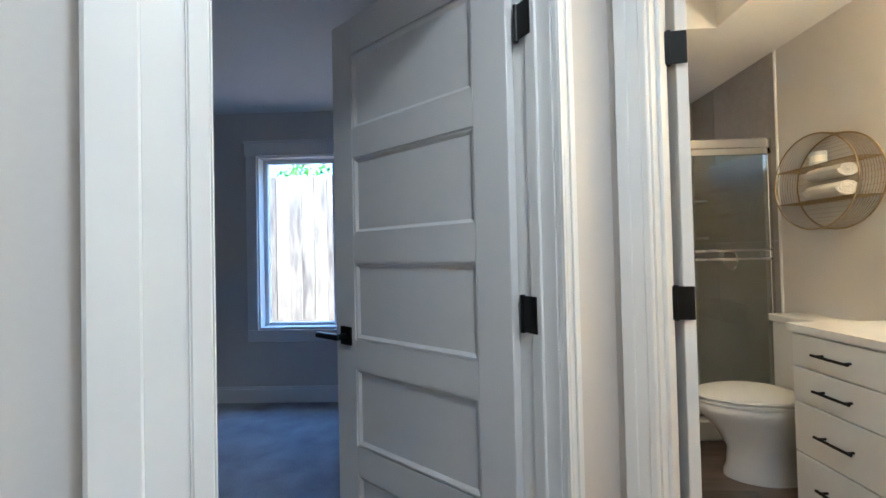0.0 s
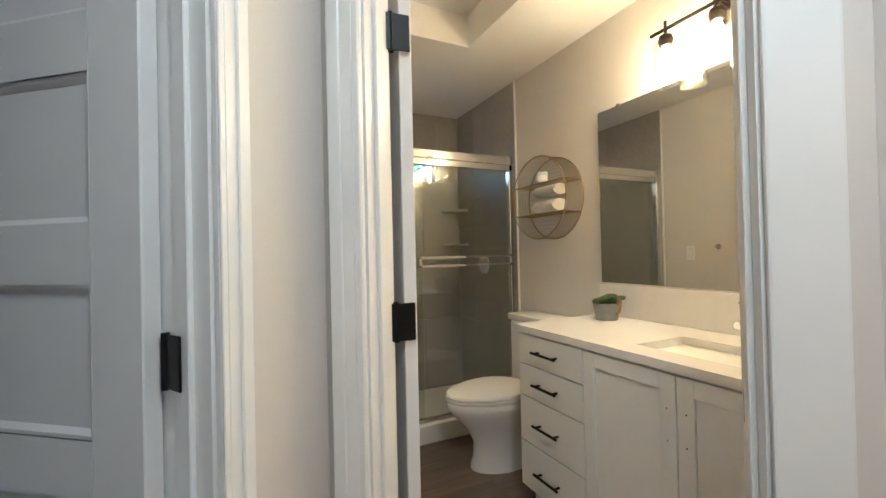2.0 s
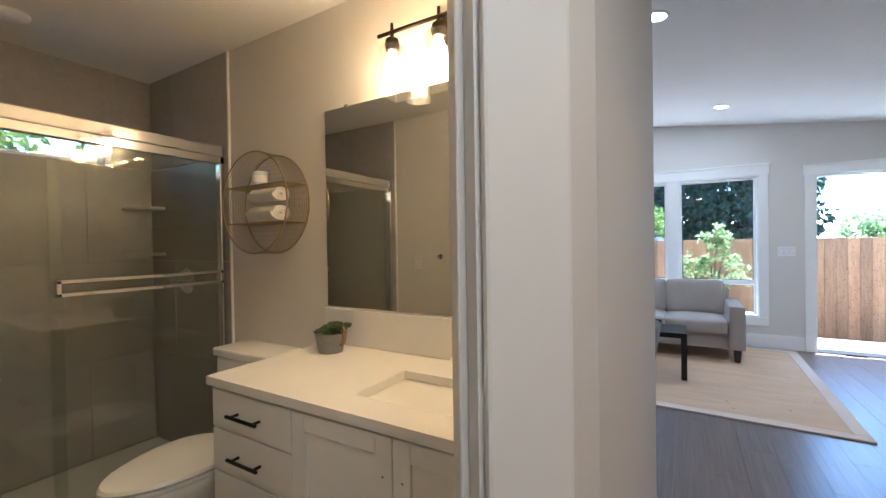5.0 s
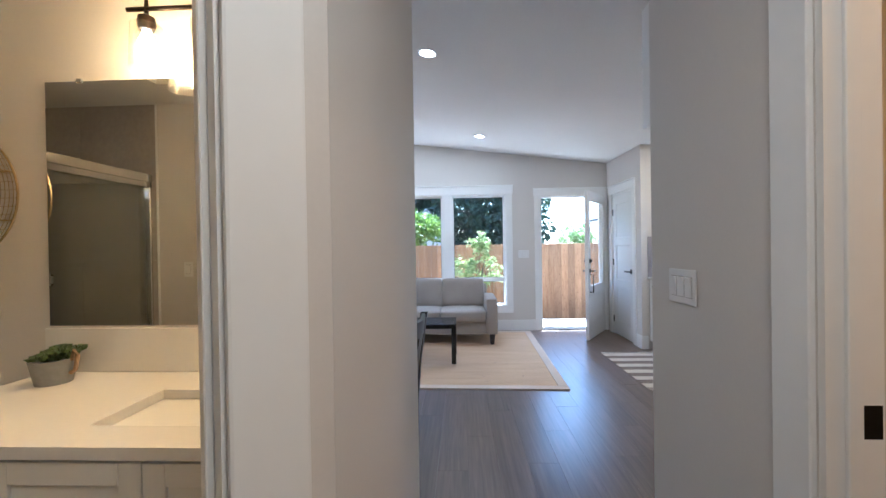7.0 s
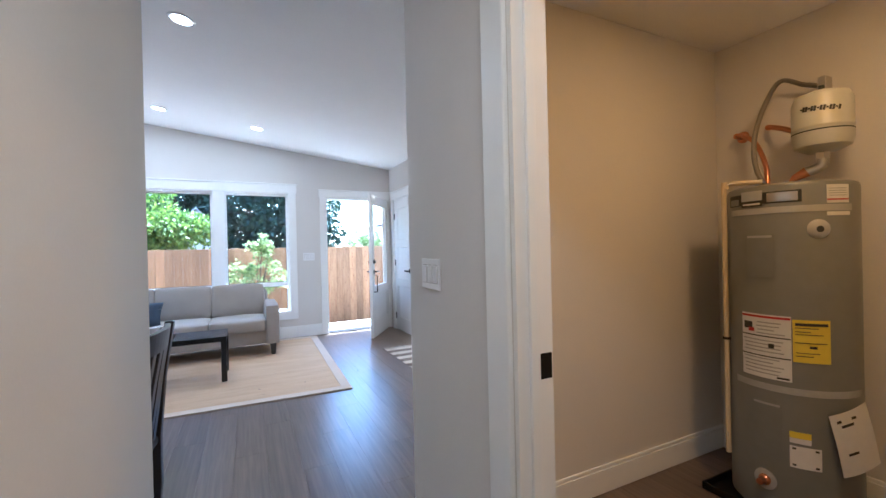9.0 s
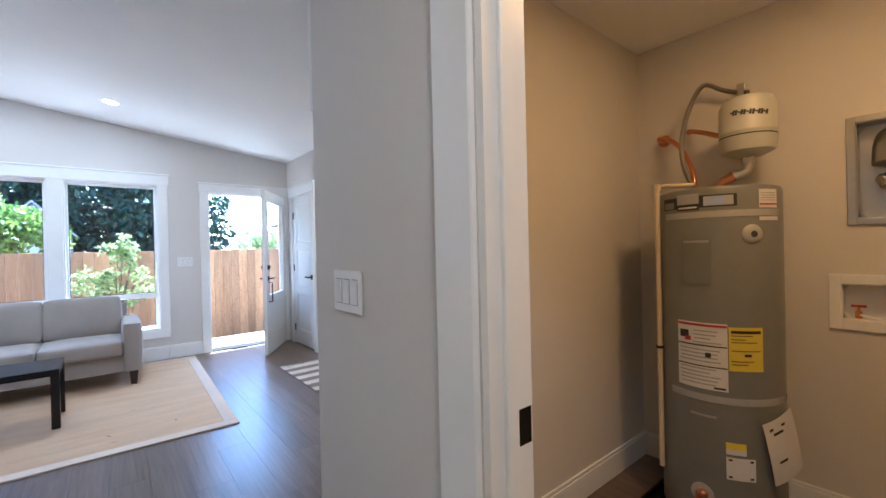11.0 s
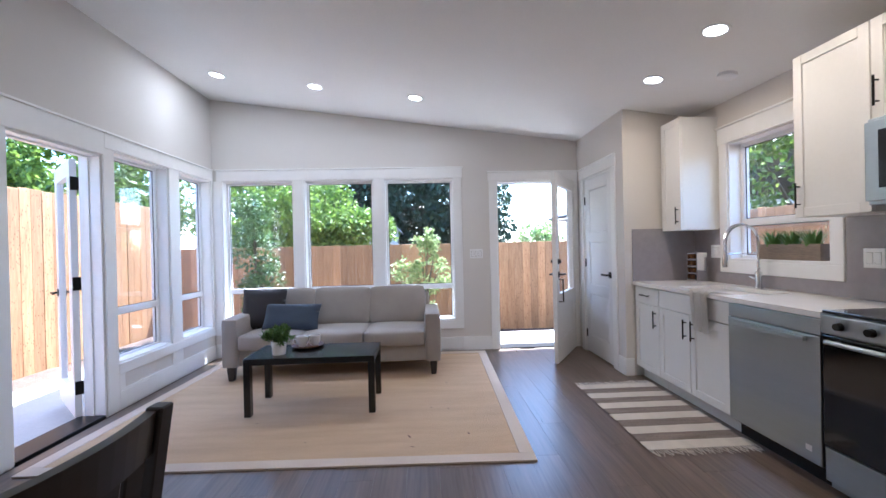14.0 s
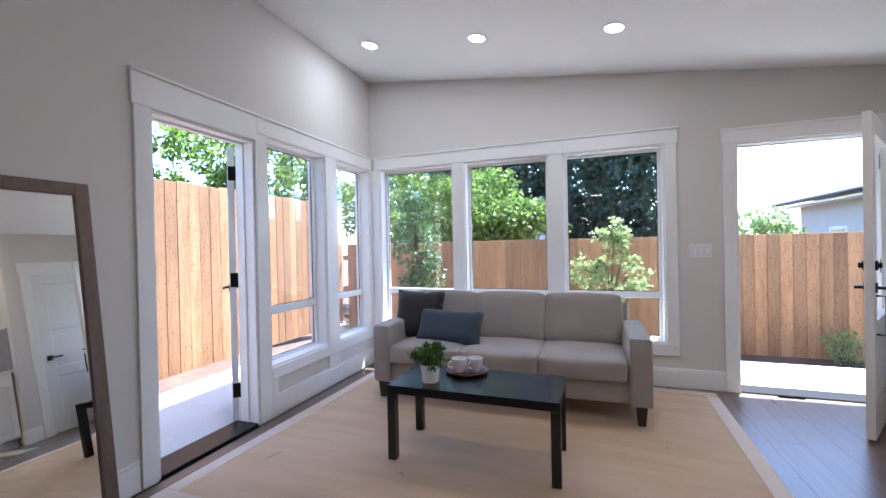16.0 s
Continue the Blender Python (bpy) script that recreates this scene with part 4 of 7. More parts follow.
# dining chair seen from behind: local +y is its front
def bent_bar(points, w, d):
    """A bar of oblong section (w along x, d along y) through the points."""
    bm = B()
    prev = None
    for x, y, z in points:
        cur = [bm.verts.new((x + a * w / 2, y + b * d / 2, z)) for a, b in ((-1, -1), (1, -1), (1, 1), (-1, 1))]
        if prev:
            for k in range(4):
                bm.faces.new((prev[k], prev[(k + 1) % 4], cur[(k + 1) % 4], cur[k]))
        else:
            bm.faces.new(cur[::-1])
        prev = cur
    bm.faces.new(prev)
    bmesh.ops.bevel(bm, geom=bm.edges[:], offset=0.003, segments=1, affect="EDGES")
    return bm


ch = thing("dining_chair", pose(2.605, 0.80, 0, 0, 0, -6), "dark-stained wooden slat-back dining chair", "chair")
for s in (-1, 1):
    part("back_post", bent_bar([(s * 0.19, 0.02, 0), (s * 0.195, 0.0, 0.25), (s * 0.195, 0.0, 0.46), (s * 0.198, -0.022, 0.72), (s * 0.20, -0.06, 0.968)], 0.034, 0.036), M["dark_wood"], ch)
    part("front_leg", bx(s * 0.19 - 0.02, s * 0.19 + 0.02, 0.36, 0.40, 0, 0.43, 0.003, 1), M["dark_wood"], ch)
bm = B()
prev = None
for i in range(13):
    x = -0.183 + 0.366 * i / 12
    y = -0.055 - 0.03 * (1 - (x / 0.183) ** 2)
    cur = [bm.verts.new((x, y + a * 0.011 + lean, 0.962 + b)) for a, b, lean in ((-1, -0.085, 0.012), (1, -0.085, 0.012), (1, 0.0, 0), (-1, 0.0, 0))]
    if prev:
        for k in range(4):
            bm.faces.new((prev[k], prev[(k + 1) % 4], cur[(k + 1) % 4], cur[k]))
    else:
        bm.faces.new(cur[::-1])
    prev = cur
bm.faces.new(prev)
part("top_rail", bm, M["dark_wood"], ch)
for i in range(5):
    x = -0.136 + 0.068 * i
    k = 0.03 * (1 - (x / 0.183) ** 2)
    part("slat", bent_bar([(x, 0.0, 0.46), (x, -0.012 - k * 0.5, 0.60), (x, -0.026 - k * 0.8, 0.75), (x, -0.045 - k, 0.885)], 0.044, 0.012), M["dark_wood"], ch)
part("seat", bx(-0.21, 0.21, -0.01, 0.41, 0.43, 0.465, 0.012, 2), M["dark_wood"], ch)
for s in (-1, 1):
    part("stretcher", bx(s * 0.19 - 0.01, s * 0.19 + 0.01, 0.02, 0.37, 0.2, 0.235, 0.002, 1), M["dark_wood"], ch)


# recessed ceiling lights
def downlight(x, y, z, slope=0.0, power=None, color=NEUTRAL, group="ceiling downlights"):
    d = thing("downlight", pose(x, y, z, slope, 0, 0), "round white recessed ceiling light, lit", "downlight", group)
    part("trim_ring", lathe(B(), [(0.062, -0.001), (0.084, -0.001), (0.086, -0.005), (0.080, -0.009), (0.064, -0.006)], 32), M["vinyl"], d, smooth=True)
    part("lens", lathe(B(), [(0, -0.004), (0.063, -0.004)], 32), M["bulb"], d, "glowing lens")
    lamp("downlight_lamp", pose(x, y, z, slope, 0, 0) @ pose(0, 0, -0.012), power or LIVING_LAMP, color, 0.3 if group == "hall downlights" else 0.12)


SL = math.degrees(math.atan(0.1225))
for x, y in ((6.12, 2.21), (6.13, 1.25), (6.12, 0.244), (5.125, -1.655), (4.39, -1.627), (3.84, 0.76), (3.6, -1.62)):
    if y < -1:
        downlight(x, y, ceiling_z(y), SL, KITCHEN_LAMP, SOFT)
    else:
        downlight(x, y, ceiling_z(y), SL)
# this hall downlight is unseen, added only to brighten the hall walls
downlight(0.55, 0.25, HEAD, 0, HALL_FILL, (1.0, 0.77, 0.55), "hall downlights")
sd = thing("smoke_detector", pose(4.90, -2.09, ceiling_z(-2.09), SL, 0, 0), "round white ceiling smoke detector", "smoke detector")
part("body", lathe(B(), [(0, 0), (0.065, 0), (0.065, -0.02), (0.05, -0.032), (0, -0.032)], 28), M["vinyl"], sd, smooth=True)


M["gap_shade"] = material("shadow_gap", (0.34, 0.33, 0.32), 0.7, vary=0.05, bump=0)


def switch_plate(m, gangs, label, category="light switch"):
    """Local x along the wall, z up, -y out of it; its middle at the origin."""
    w = 0.07 + 0.046 * (gangs - 1)
    s = thing("light_switch", m, label, category)
    part("plate", bx(-w / 2, w / 2, -0.006, -0.0005, -0.057, 0.057, 0.003, 2), M["vinyl"], s)
    for i in range(gangs):
        x = (i - (gangs - 1) / 2) * 0.046
        bm = box(B(), -0.0160, 0.0160, -0.0095, -0.004, -0.0325, 0.0325, 0.001, 1, m=pose(x, 0, 0, 3, 0, 0))
        part("rocker", bm, M["vinyl"], s)
        # grey plate proud of the cover, painting in the shade round the rocker
        part("gap", bx(x - 0.0178, x + 0.0178, -0.0064, -0.005, -0.0345, 0.0345), M["gap_shade"], s, "grey plate painted as the shaded gap round the rocker")
        for z in (-0.048, 0.048):
            part("screw", lathe(B(), [(0, 0.0068), (0.003, 0.0062)], 10), M["vinyl"], s, m=pose(x, 0, z, 90, 0, 0))
    return s


switch_plate(pose(1.986, PASS_S, 1.175, 0, 0, 180), 3, "white triple rocker light switch on the hall wall")
switch_plate(pose(EAST, -0.45, 1.18, 0, 0, -90), 3, "white triple rocker light switch by the front door")

# ---- kitchen ----
M.update({
    "steel": material("stainless_steel", (0.42, 0.46, 0.48), 0.32, 1.0, vary=0.03, grain=60, bump=0.02, stretch=(0.3, 1, 6)),
    "black_glass": material("black_glass", (0.006, 0.006, 0.007), 0.06, vary=0.05, bump=0, spec=0.6),
    "backsplash": material("grey_mauve_backsplash", (0.33, 0.305, 0.32), 0.22, vary=0.04, grain=20, bump=0.02),
    "towel": material("white_terry", (0.74, 0.72, 0.69), 1.0, vary=0.04, grain=400, bump=0.9, depth=0.004, spec=0.1),
    "trough": material("grey_wood_trough", (0.24, 0.19, 0.15), 0.75, vary=0.15, grain=20, bump=0.2, stretch=(1, 8, 8)),
    "spice": material("spice_glass", (0.10, 0.045, 0.02), 0.2, vary=0.3, random_shade=0.5),
    "toe": material("toe_kick", (0.62, 0.62, 0.61), 0.5, vary=0.02),
})
def slab_with_hole(x0, x1, y0, y1, a0, a1, b0, b1, z0, z1):
    bm = wall_mesh("y", z0, z1, x0, x1, y0, y1, [(a0, a1, b0, b1)])
    for v in bm.verts:
        v.co = (v.co.x, v.co.z, v.co.y)
    return bm


CF = -1.835                                   # front of the cabinet boxes; doors stand 2 cm proud


def bar_handle(parent, x, y, z, length, upright):
    bm = B()
    h = length / 2
    a, b = ((x, y + 0.028, z - h), (x, y + 0.028, z + h)) if upright else ((x - h, y + 0.028, z), (x + h, y + 0.028, z))
    tube(bm, [a, b], 0.0055, 8)
    for s in (-0.7, 0.7):
        p = (x, y, z + s * h) if upright else (x + s * h, y, z)
        tube(bm, [p, (p[0], y + 0.028, p[2])], 0.0045, 8)
    return part("handle", bm, M["black"], parent, "black bar pull", True)


def shaker(name, parent, x0, x1, z0, z1, y, flat=False):
    """A cabinet front in the plane y (facing +y), 2 cm thick."""
    bm = B()
    if flat:
        box(bm, x0, x1, y, y + 0.019, z0, z1, 0.002, 1)
    else:
        r = 0.055
        box(bm, x0, x0 + r, y, y + 0.019, z0, z1, 0.0015, 1)
        box(bm, x1 - r, x1, y, y + 0.019, z0, z1, 0.0015, 1)
        box(bm, x0 + r, x1 - r, y, y + 0.019, z0, z0 + r, 0.0015, 1)
        box(bm, x0 + r, x1 - r, y, y + 0.019, z1 - r, z1, 0.0015, 1)
        box(bm, x0 + r - 0.002, x1 - r + 0.002, y + 0.002, y + 0.010, z0 + r - 0.002, z1 - r + 0.002)
    return part(name, bm, M["cabinet"], parent)


def base_unit(x0, x1, label, doors):
    c = thing("base_cabinet", pose(0, 0, 0), label, "cabinet", "kitchen base cabinets")
    part("body", bx(x0 + 0.001, x1 - 0.001, SOUTH + 0.002, CF, 0.10, 0.868), M["cabinet"], c)
    part("toe_kick", bx(x0 + 0.001, x1 - 0.001, SOUTH + 0.05, CF - 0.05, 0.0, 0.10), M["toe"], c)
    d = shaker("drawer_front", c, x0 + 0.003, x1 - 0.003, 0.715, 0.860, CF + 0.001, True)
    n = len(doors)
    w = (x1 - x0) / n
    for i, side in enumerate(doors):
        a = x0 + w * i
        dr = shaker("door", c, a + 0.003, a + w - 0.003, 0.11, 0.708, CF + 0.001)
        bar_handle(dr, a + w - 0.045 if side > 0 else a + 0.045, CF + 0.02, 0.595, 0.15, True)
    return c, d


c1, d1 = base_unit(5.385, 5.775, "white shaker base cabinet with a drawer and one door", [-1])
bar_handle(d1, 5.58, CF + 0.02, 0.79, 0.14, False)
base_unit(4.565, 5.382, "white shaker sink cabinet with two doors", [1, -1])
wt = thing("worktop", pose(0, 0, 0), "white quartz worktop with an undermount sink", "worktop")
bm = slab_with_hole(3.925, 5.787, SOUTH + 0.002, -1.795, 4.62, 5.26, -2.30, -1.92, 0.870, 0.900)
part("slab", bm, M["quartz"], wt)
bm = B()
for q in ((4.60, 5.28, -2.32, -2.29, 0.66, 0.869), (4.60, 5.28, -1.93, -1.905, 0.66, 0.869), (4.60, 4.63, -2.29, -1.93, 0.66, 0.869), (5.25, 5.28, -2.29, -1.93, 0.66, 0.869), (4.63, 5.25, -2.29, -1.93, 0.66, 0.675)):
    box(bm, *q)
part("sink", bm, M["steel"], wt, "stainless undermount sink")
bs = B()
box(bs, 3.2, 5.775, SOUTH + 0.0005, SOUTH + 0.010, 0.902, 1.0, 0.001, 1)
box(bs, 5.44, 5.778, SOUTH + 0.0005, SOUTH + 0.010, 1.0, 1.38)
box(bs, 3.2, 4.36, SOUTH + 0.0005, SOUTH + 0.010, 1.0, 1.40)
box(bs, 5.779, 5.7885, SOUTH + 0.01, -1.80, 0.902, 1.40)
tagged(part("backsplash", bs, M["backsplash"]), "glossy grey-mauve backsplash", "backsplash", "", "structure")

# spring faucet
fc = thing("kitchen_faucet", pose(4.95, -2.345, 0.90), "chrome pull-down spring faucet behind the sink", "faucet")
part("base", lathe(B(), [(0, 0), (0.028, 0), (0.028, 0.012), (0.022, 0.02), (0.022, 0.13), (0, 0.13)], 20), M["chrome"], fc, smooth=True)
pts = [(0, 0, 0.12), (0, 0, 0.28)] + [(0, 0.13 - 0.13 * math.cos(radians(a)), 0.36 + 0.13 * math.sin(radians(a))) for a in range(0, 181, 12)] + [(0, 0.26, 0.27)]
part("hose", tube(B(), pts, 0.010, 10), M["chrome"], fc, smooth=True)
bm = B()
coil = []
for i in range(300):
    t = i / 299 * (len(pts) - 1.001)
    k = int(t)
    p = Vector(pts[k]).lerp(Vector(pts[k + 1]), t - k)
    a = i * 0.9
    coil.append(p + Vector((math.cos(a) * 0.014, math.sin(a) * 0.010, math.sin(a) * 0.010)))
tube(bm, coil, 0.0025, 5)
part("spring", bm, M["chrome"], fc, smooth=True)
part("spray_head", lathe(B(), [(0, 0), (0.018, 0), (0.020, 0.03), (0.014, 0.11), (0, 0.11)], 18, (0, 0.26, 0.17)), M["chrome"], fc, smooth=True)
part("support_arm", tube(B(), [(0, 0, 0.27), (0, 0.25, 0.27)], 0.006, 8), M["chrome"], fc, smooth=True)
part("lever", tube(B(), [(0.02, 0, 0.07), (0.085, 0.0, 0.085)], 0.006, 8), M["chrome"], fc, smooth=True)

# dish towel over the counter edge
bm = B()
cols = 10
rows_ = [(-2.02, 0.906), (-1.90, 0.906), (-1.80, 0.905), (-1.782, 0.895), (-1.778, 0.80), (-1.780, 0.70), (-1.776, 0.62)]
g = [[bm.verts.new((4.85 - 0.16 * (0.75 + 0.25 * i / 6) * (1 - 0.15 * i / 6) + 0.26 * j / cols * (1 - 0.45 * i / 6), y + 0.010 * math.sin(j * 1.7 + i * 0.6) * (i > 2), z + 0.012 * abs(math.sin(j * 1.3 + i)) * (i < 3))) for j in range(cols + 1)] for i, (y, z) in enumerate(rows_)]
for i in range(len(rows_) - 1):
    for j in range(cols):
        bm.faces.new((g[i][j], g[i + 1][j], g[i + 1][j + 1], g[i][j + 1]))
bmesh.ops.solidify(bm, geom=bm.faces[:], thickness=0.004)
dt = part("dish_towel", bm, M["towel"], None, smooth=True)
tagged(dt, "crumpled white dish towel hanging over the counter edge", "towel")

# dishwasher
dw = thing("dishwasher", pose(0, 0, 0), "stainless steel dishwasher with a bar handle", "dishwasher")
part("body", bx(3.932, 4.558, SOUTH + 0.03, CF, 0.09, 0.866), M["black"], dw)
part("door", bx(3.933, 4.557, CF + 0.001, CF + 0.035, 0.11, 0.775, 0.004), M["steel"], dw)
part("control_strip", bx(3.933, 4.557, CF + 0.001, CF + 0.032, 0.78, 0.862, 0.004), M["steel"], dw)
bm = box(B(), 4.0, 4.49, CF + 0.036, CF + 0.06, 0.735, 0.762, 0.006, 3)
for x in (4.02, 4.46):
    box(bm, x, x + 0.02, CF + 0.03, CF + 0.045, 0.738, 0.759)
part("handle", bm, M["steel"], dw)
part("badge", bx(3.985, 4.02, CF + 0.0352, CF + 0.0365, 0.165, 0.195), M["vinyl"], dw, "small pale badge")
part("toe_plate", bx(3.933, 4.557, CF - 0.05, CF - 0.04, 0.0, 0.09), M["black"], dw)

# range and microwave
rg = thing("range", pose(0, 0, 0), "stainless electric range with a black glass oven door", "range")
part("body", bx(3.166, 3.920, SOUTH + 0.02, CF - 0.002, 0.02, 0.895), M["steel"], rg)
part("cooktop", bx(3.160, 3.924, SOUTH + 0.02, CF + 0.03, 0.897, 0.912, 0.004), M["black_glass"], rg, "black glass cooktop")
part("control_panel", bx(3.166, 3.920, CF, CF + 0.045, 0.80, 0.893, 0.006), M["steel"], rg)
part("oven_door", bx(3.166, 3.920, CF, CF + 0.035, 0.235, 0.79, 0.004), M["black_glass"], rg, "black glass oven door")
bm = tube(B(), [(3.22, CF + 0.075, 0.765), (3.866, CF + 0.075, 0.765)], 0.012, 12)
for x in (3.25, 3.836):
    tube(bm, [(x, CF + 0.03, 0.765), (x, CF + 0.075, 0.765)], 0.009, 10)
part("handle", bm, M["steel"], rg, "stainless bar handle", True)
part("drawer", bx(3.166, 3.920, CF, CF + 0.03, 0.06, 0.225, 0.004), M["steel"], rg)
for i in range(5):
    part("knob", lathe(B(), [(0, 0), (0.02, 0), (0.017, 0.025), (0, 0.025)], 18), M["black"], rg, "black control knob", True, pose(3.26 + 0.14 * i, CF + 0.045, 0.845, -90, 0, 0))
mw = thing("microwave", pose(0, 0, 0), "stainless steel over-the-range microwave oven", "microwave")
part("body", bx(3.165, 3.912, SOUTH + 0.002, -2.05, 1.43, 1.86, 0.004), M["steel"], mw)
part("door", bx(3.35, 3.905, -2.049, -2.022, 1.45, 1.84, 0.004), M["steel"], mw)
part("door_glass", bx(3.42, 3.84, -2.0215, -2.019, 1.51, 1.79), M["black_glass"], mw, "black glass")


def wall_unit(x0, x1, z0, z1, yf, label, handle_side, m=None):
    c = thing("wall_cabinet", m or pose(0, 0, 0), label, "cabinet", "kitchen wall cabinets")
    part("body", bx(x0 + 0.001, x1 - 0.001, SOUTH + 0.002, yf, z0, z1, 0.001, 1), M["cabinet"], c)
    d = shaker("door", c, x0 + 0.002, x1 - 0.002, z0, z1, yf + 0.001)
    bar_handle(d, x1 - 0.035 if handle_side > 0 else x0 + 0.035, yf + 0.02, z0 + 0.13, 0.15, True)
    return c


wall_unit(5.45, 5.735, 1.372, 2.365, -2.09, "white shaker wall cabinet with a black pull", -1)
wall_unit(3.915, 4.345, 1.40, 2.36, -2.09, "white shaker wall cabinet with a black pull", 1)
wall_unit(3.165, 3.912, 1.865, 2.36, -2.09, "white shaker wall cabinet over the microwave", 1)
# cabinet on the end wall by the hall
ec = thing("wall_cabinet", pose(0, 0, 0), "white wall cabinet hung high beside the hall", "cabinet", "kitchen wall cabinets")
part("body", bx(WEST_S + 0.002, 2.605, -1.25, -0.374, 1.87, 2.44), M["cabinet"], ec)
part("door", bx(2.606, 2.625, -1.248, -0.376, 1.87, 2.44, 0.002, 1), M["cabinet"], ec)

# spice rack, outlets, herb trough
sp = thing("spice_rack", pose(5.575, -2.29, 0.90, 0, 0, 185), "chrome spice rack with rows of jars", "spice rack")
bm = B()
for x in (-0.06, 0.06):
    box(bm, x - 0.004, x + 0.004, -0.05, 0.05, 0, 0.27, 0.001, 1)
for i in range(5):
    box(bm, -0.056, 0.056, -0.05, -0.046, 0.012 + 0.063 * i, 0.020 + 0.063 * i)
    box(bm, -0.056, 0.056, 0.046, 0.05, 0.012 + 0.063 * i, 0.020 + 0.063 * i)
part("frame", bm, M["chrome"], sp)
for i in range(4):
    for j in range(2):
        bm = lathe(B(), [(0, 0), (0.021, 0), (0.021, 0.07), (0.017, 0.075), (0, 0.075)], 14)
        jar = part("jar", bm, M["spice"], sp, "small spice jar", True, pose(-0.027 + 0.054 * j, -0.03, 0.046 + 0.063 * i, -90, 0, 0))
        part("lid", lathe(B(), [(0, 0.075), (0.022, 0.075), (0.022, 0.09), (0, 0.09)], 14), M["black"], jar, "black lid", True)
switch_plate(pose(5.485, SOUTH + 0.011, 1.178, 0, 0, 180), 2, "white double wall outlet beside the kitchen window", "wall outlet")
switch_plate(pose(4.20, SOUTH + 0.011, 1.15, 0, 0, 180), 2, "white double wall outlet above the worktop", "wall outlet")
hp = thing("herb_trough", pose(4.80, -2.475, 1.121), "grey wooden trough of green herbs on the window sill", "planter")
bm = B()
for q in ((-0.26, 0.26, -0.05, -0.042), (-0.26, 0.26, 0.042, 0.05), (-0.26, -0.25, -0.042, 0.042), (0.25, 0.26, -0.042, 0.042)):
    box(bm, q[0], q[1], q[2], q[3], 0, 0.115)
box(bm, -0.25, 0.25, -0.042, 0.042, 0.005, 0.09)
part("box", bm, M["trough"], hp)
for i in range(3):
    part("herb", grassy(B(), 120, 0.05, 0.13, rnd, 0.007), M["leaf"], hp, "tufted green herb", m=pose(-0.16 + 0.16 * i, 0, 0.09, 0, 0, 40 * i))

# ---- bathroom ----
M.update({
    "shower_glass": glass("shower_glass", (0.92, 0.945, 0.92), 1.6, 0.03, 0.22),
    "clear_shade": glass("clear_shade", (0.97, 0.96, 0.93), 1.5, 0.0, 0.25),
    "gold_wire": material("antique_gold_wire", (0.42, 0.32, 0.17), 0.35, 1.0, vary=0.08, bump=0),
    "bulb_warm": material("lit_bulb", (0.9, 0.85, 0.7), 0.4, emit=(1.0, 0.80, 0.52), emit_power=5, bump=0),
    "acrylic": material("white_acrylic", (0.80, 0.80, 0.78), 0.2, vary=0.01, bump=0),
    "pot_grey": material("grey_cement_pot", (0.26, 0.26, 0.25), 0.8, vary=0.08, grain=60, bump=0.2),
    "rope": material("jute_rope", (0.30, 0.20, 0.11), 0.9, vary=0.2, grain=120),
    "succulent": material("succulent_leaf", (0.065, 0.11, 0.035), 0.5, vary=0.25, grain=20),
    "bronze": material("oil_rubbed_bronze", (0.035, 0.026, 0.02), 0.4, 0.8, vary=0.1, bump=0.02),
    "candle": material("pale_candle", (0.55, 0.60, 0.66), 0.3, vary=0.03),
})
BE = 2.08                                     # face of the vanity wall
# vanity: local frame is the room; front faces -x
VF = 1.525
va = thing("vanity", pose(0, 0, 0), "white bathroom vanity with four drawers and two doors", "vanity")
part("body", bx(VF, BE - 0.001, 0.825, 2.065, 0.10, 0.838), M["cabinet"], va)
part("toe_kick", bx(VF + 0.06, BE - 0.001, 0.825, 2.065, 0.0, 0.10), M["toe"], va)


def front_x(name, parent, y0, y1, z0, z1, x, flat):
    bm = B()
    if flat:
        box(bm, x - 0.019, x, y0, y1, z0, z1, 0.002, 1)
    else:
        r = 0.055
        box(bm, x - 0.019, x, y0, y0 + r, z0, z1, 0.0015, 1)
        box(bm, x - 0.019, x, y1 - r, y1, z0, z1, 0.0015, 1)
        box(bm, x - 0.019, x, y0 + r, y1 - r, z0, z0 + r, 0.0015, 1)
        box(bm, x - 0.019, x, y0 + r, y1 - r, z1 - r, z1, 0.0015, 1)
        box(bm, x - 0.010, x - 0.002, y0 + r - 0.002, y1 - r + 0.002, z0 + r - 0.002, z1 - r + 0.002)
    return part(name, bm, M["cabinet"], parent)


zd = [0.11, 0.325, 0.54, 0.69, 0.832]
for i in range(4):
    d = front_x("drawer", va, 1.650, 2.062, zd[i] + 0.003, zd[i + 1] - 0.003, VF - 0.001, True)
    z = (zd[i] + zd[i + 1]) / 2
    bm = tube(B(), [(VF - 0.05, 1.78, z), (VF - 0.05, 1.935, z)], 0.006, 8)
    for y in (1.80, 1.915):
        tube(bm, [(VF - 0.02, y, z), (VF - 0.05, y, z)], 0.005, 8)
    part("handle", bm, M["black"], d, "black bar pull", True)
for a, b, hs in ((1.265, 1.647, 1.295), (0.88, 1.262, 1.232)):
    d = front_x("door", va, a, b, 0.113, 0.829, VF - 0.001, False)
    for z in (0.62, 0.72):
        part("screw_hole", lathe(B(), [(0, 0.0005), (0.003, 0.0005)], 8), M["black"], d, m=pose(VF - 0.0202, hs, z, 0, -90, 0))
vt = thing("bathroom_worktop", pose(0, 0, 0), "white quartz vanity top with a rectangular undermount basin", "countertop")
SK = (1.61, 1.875, 1.02, 1.487)                  # basin opening
bm = slab_with_hole(1.495, BE - 0.001, 0.822, 2.082, SK[0], SK[1], SK[2], SK[3], 0.840, 0.870)
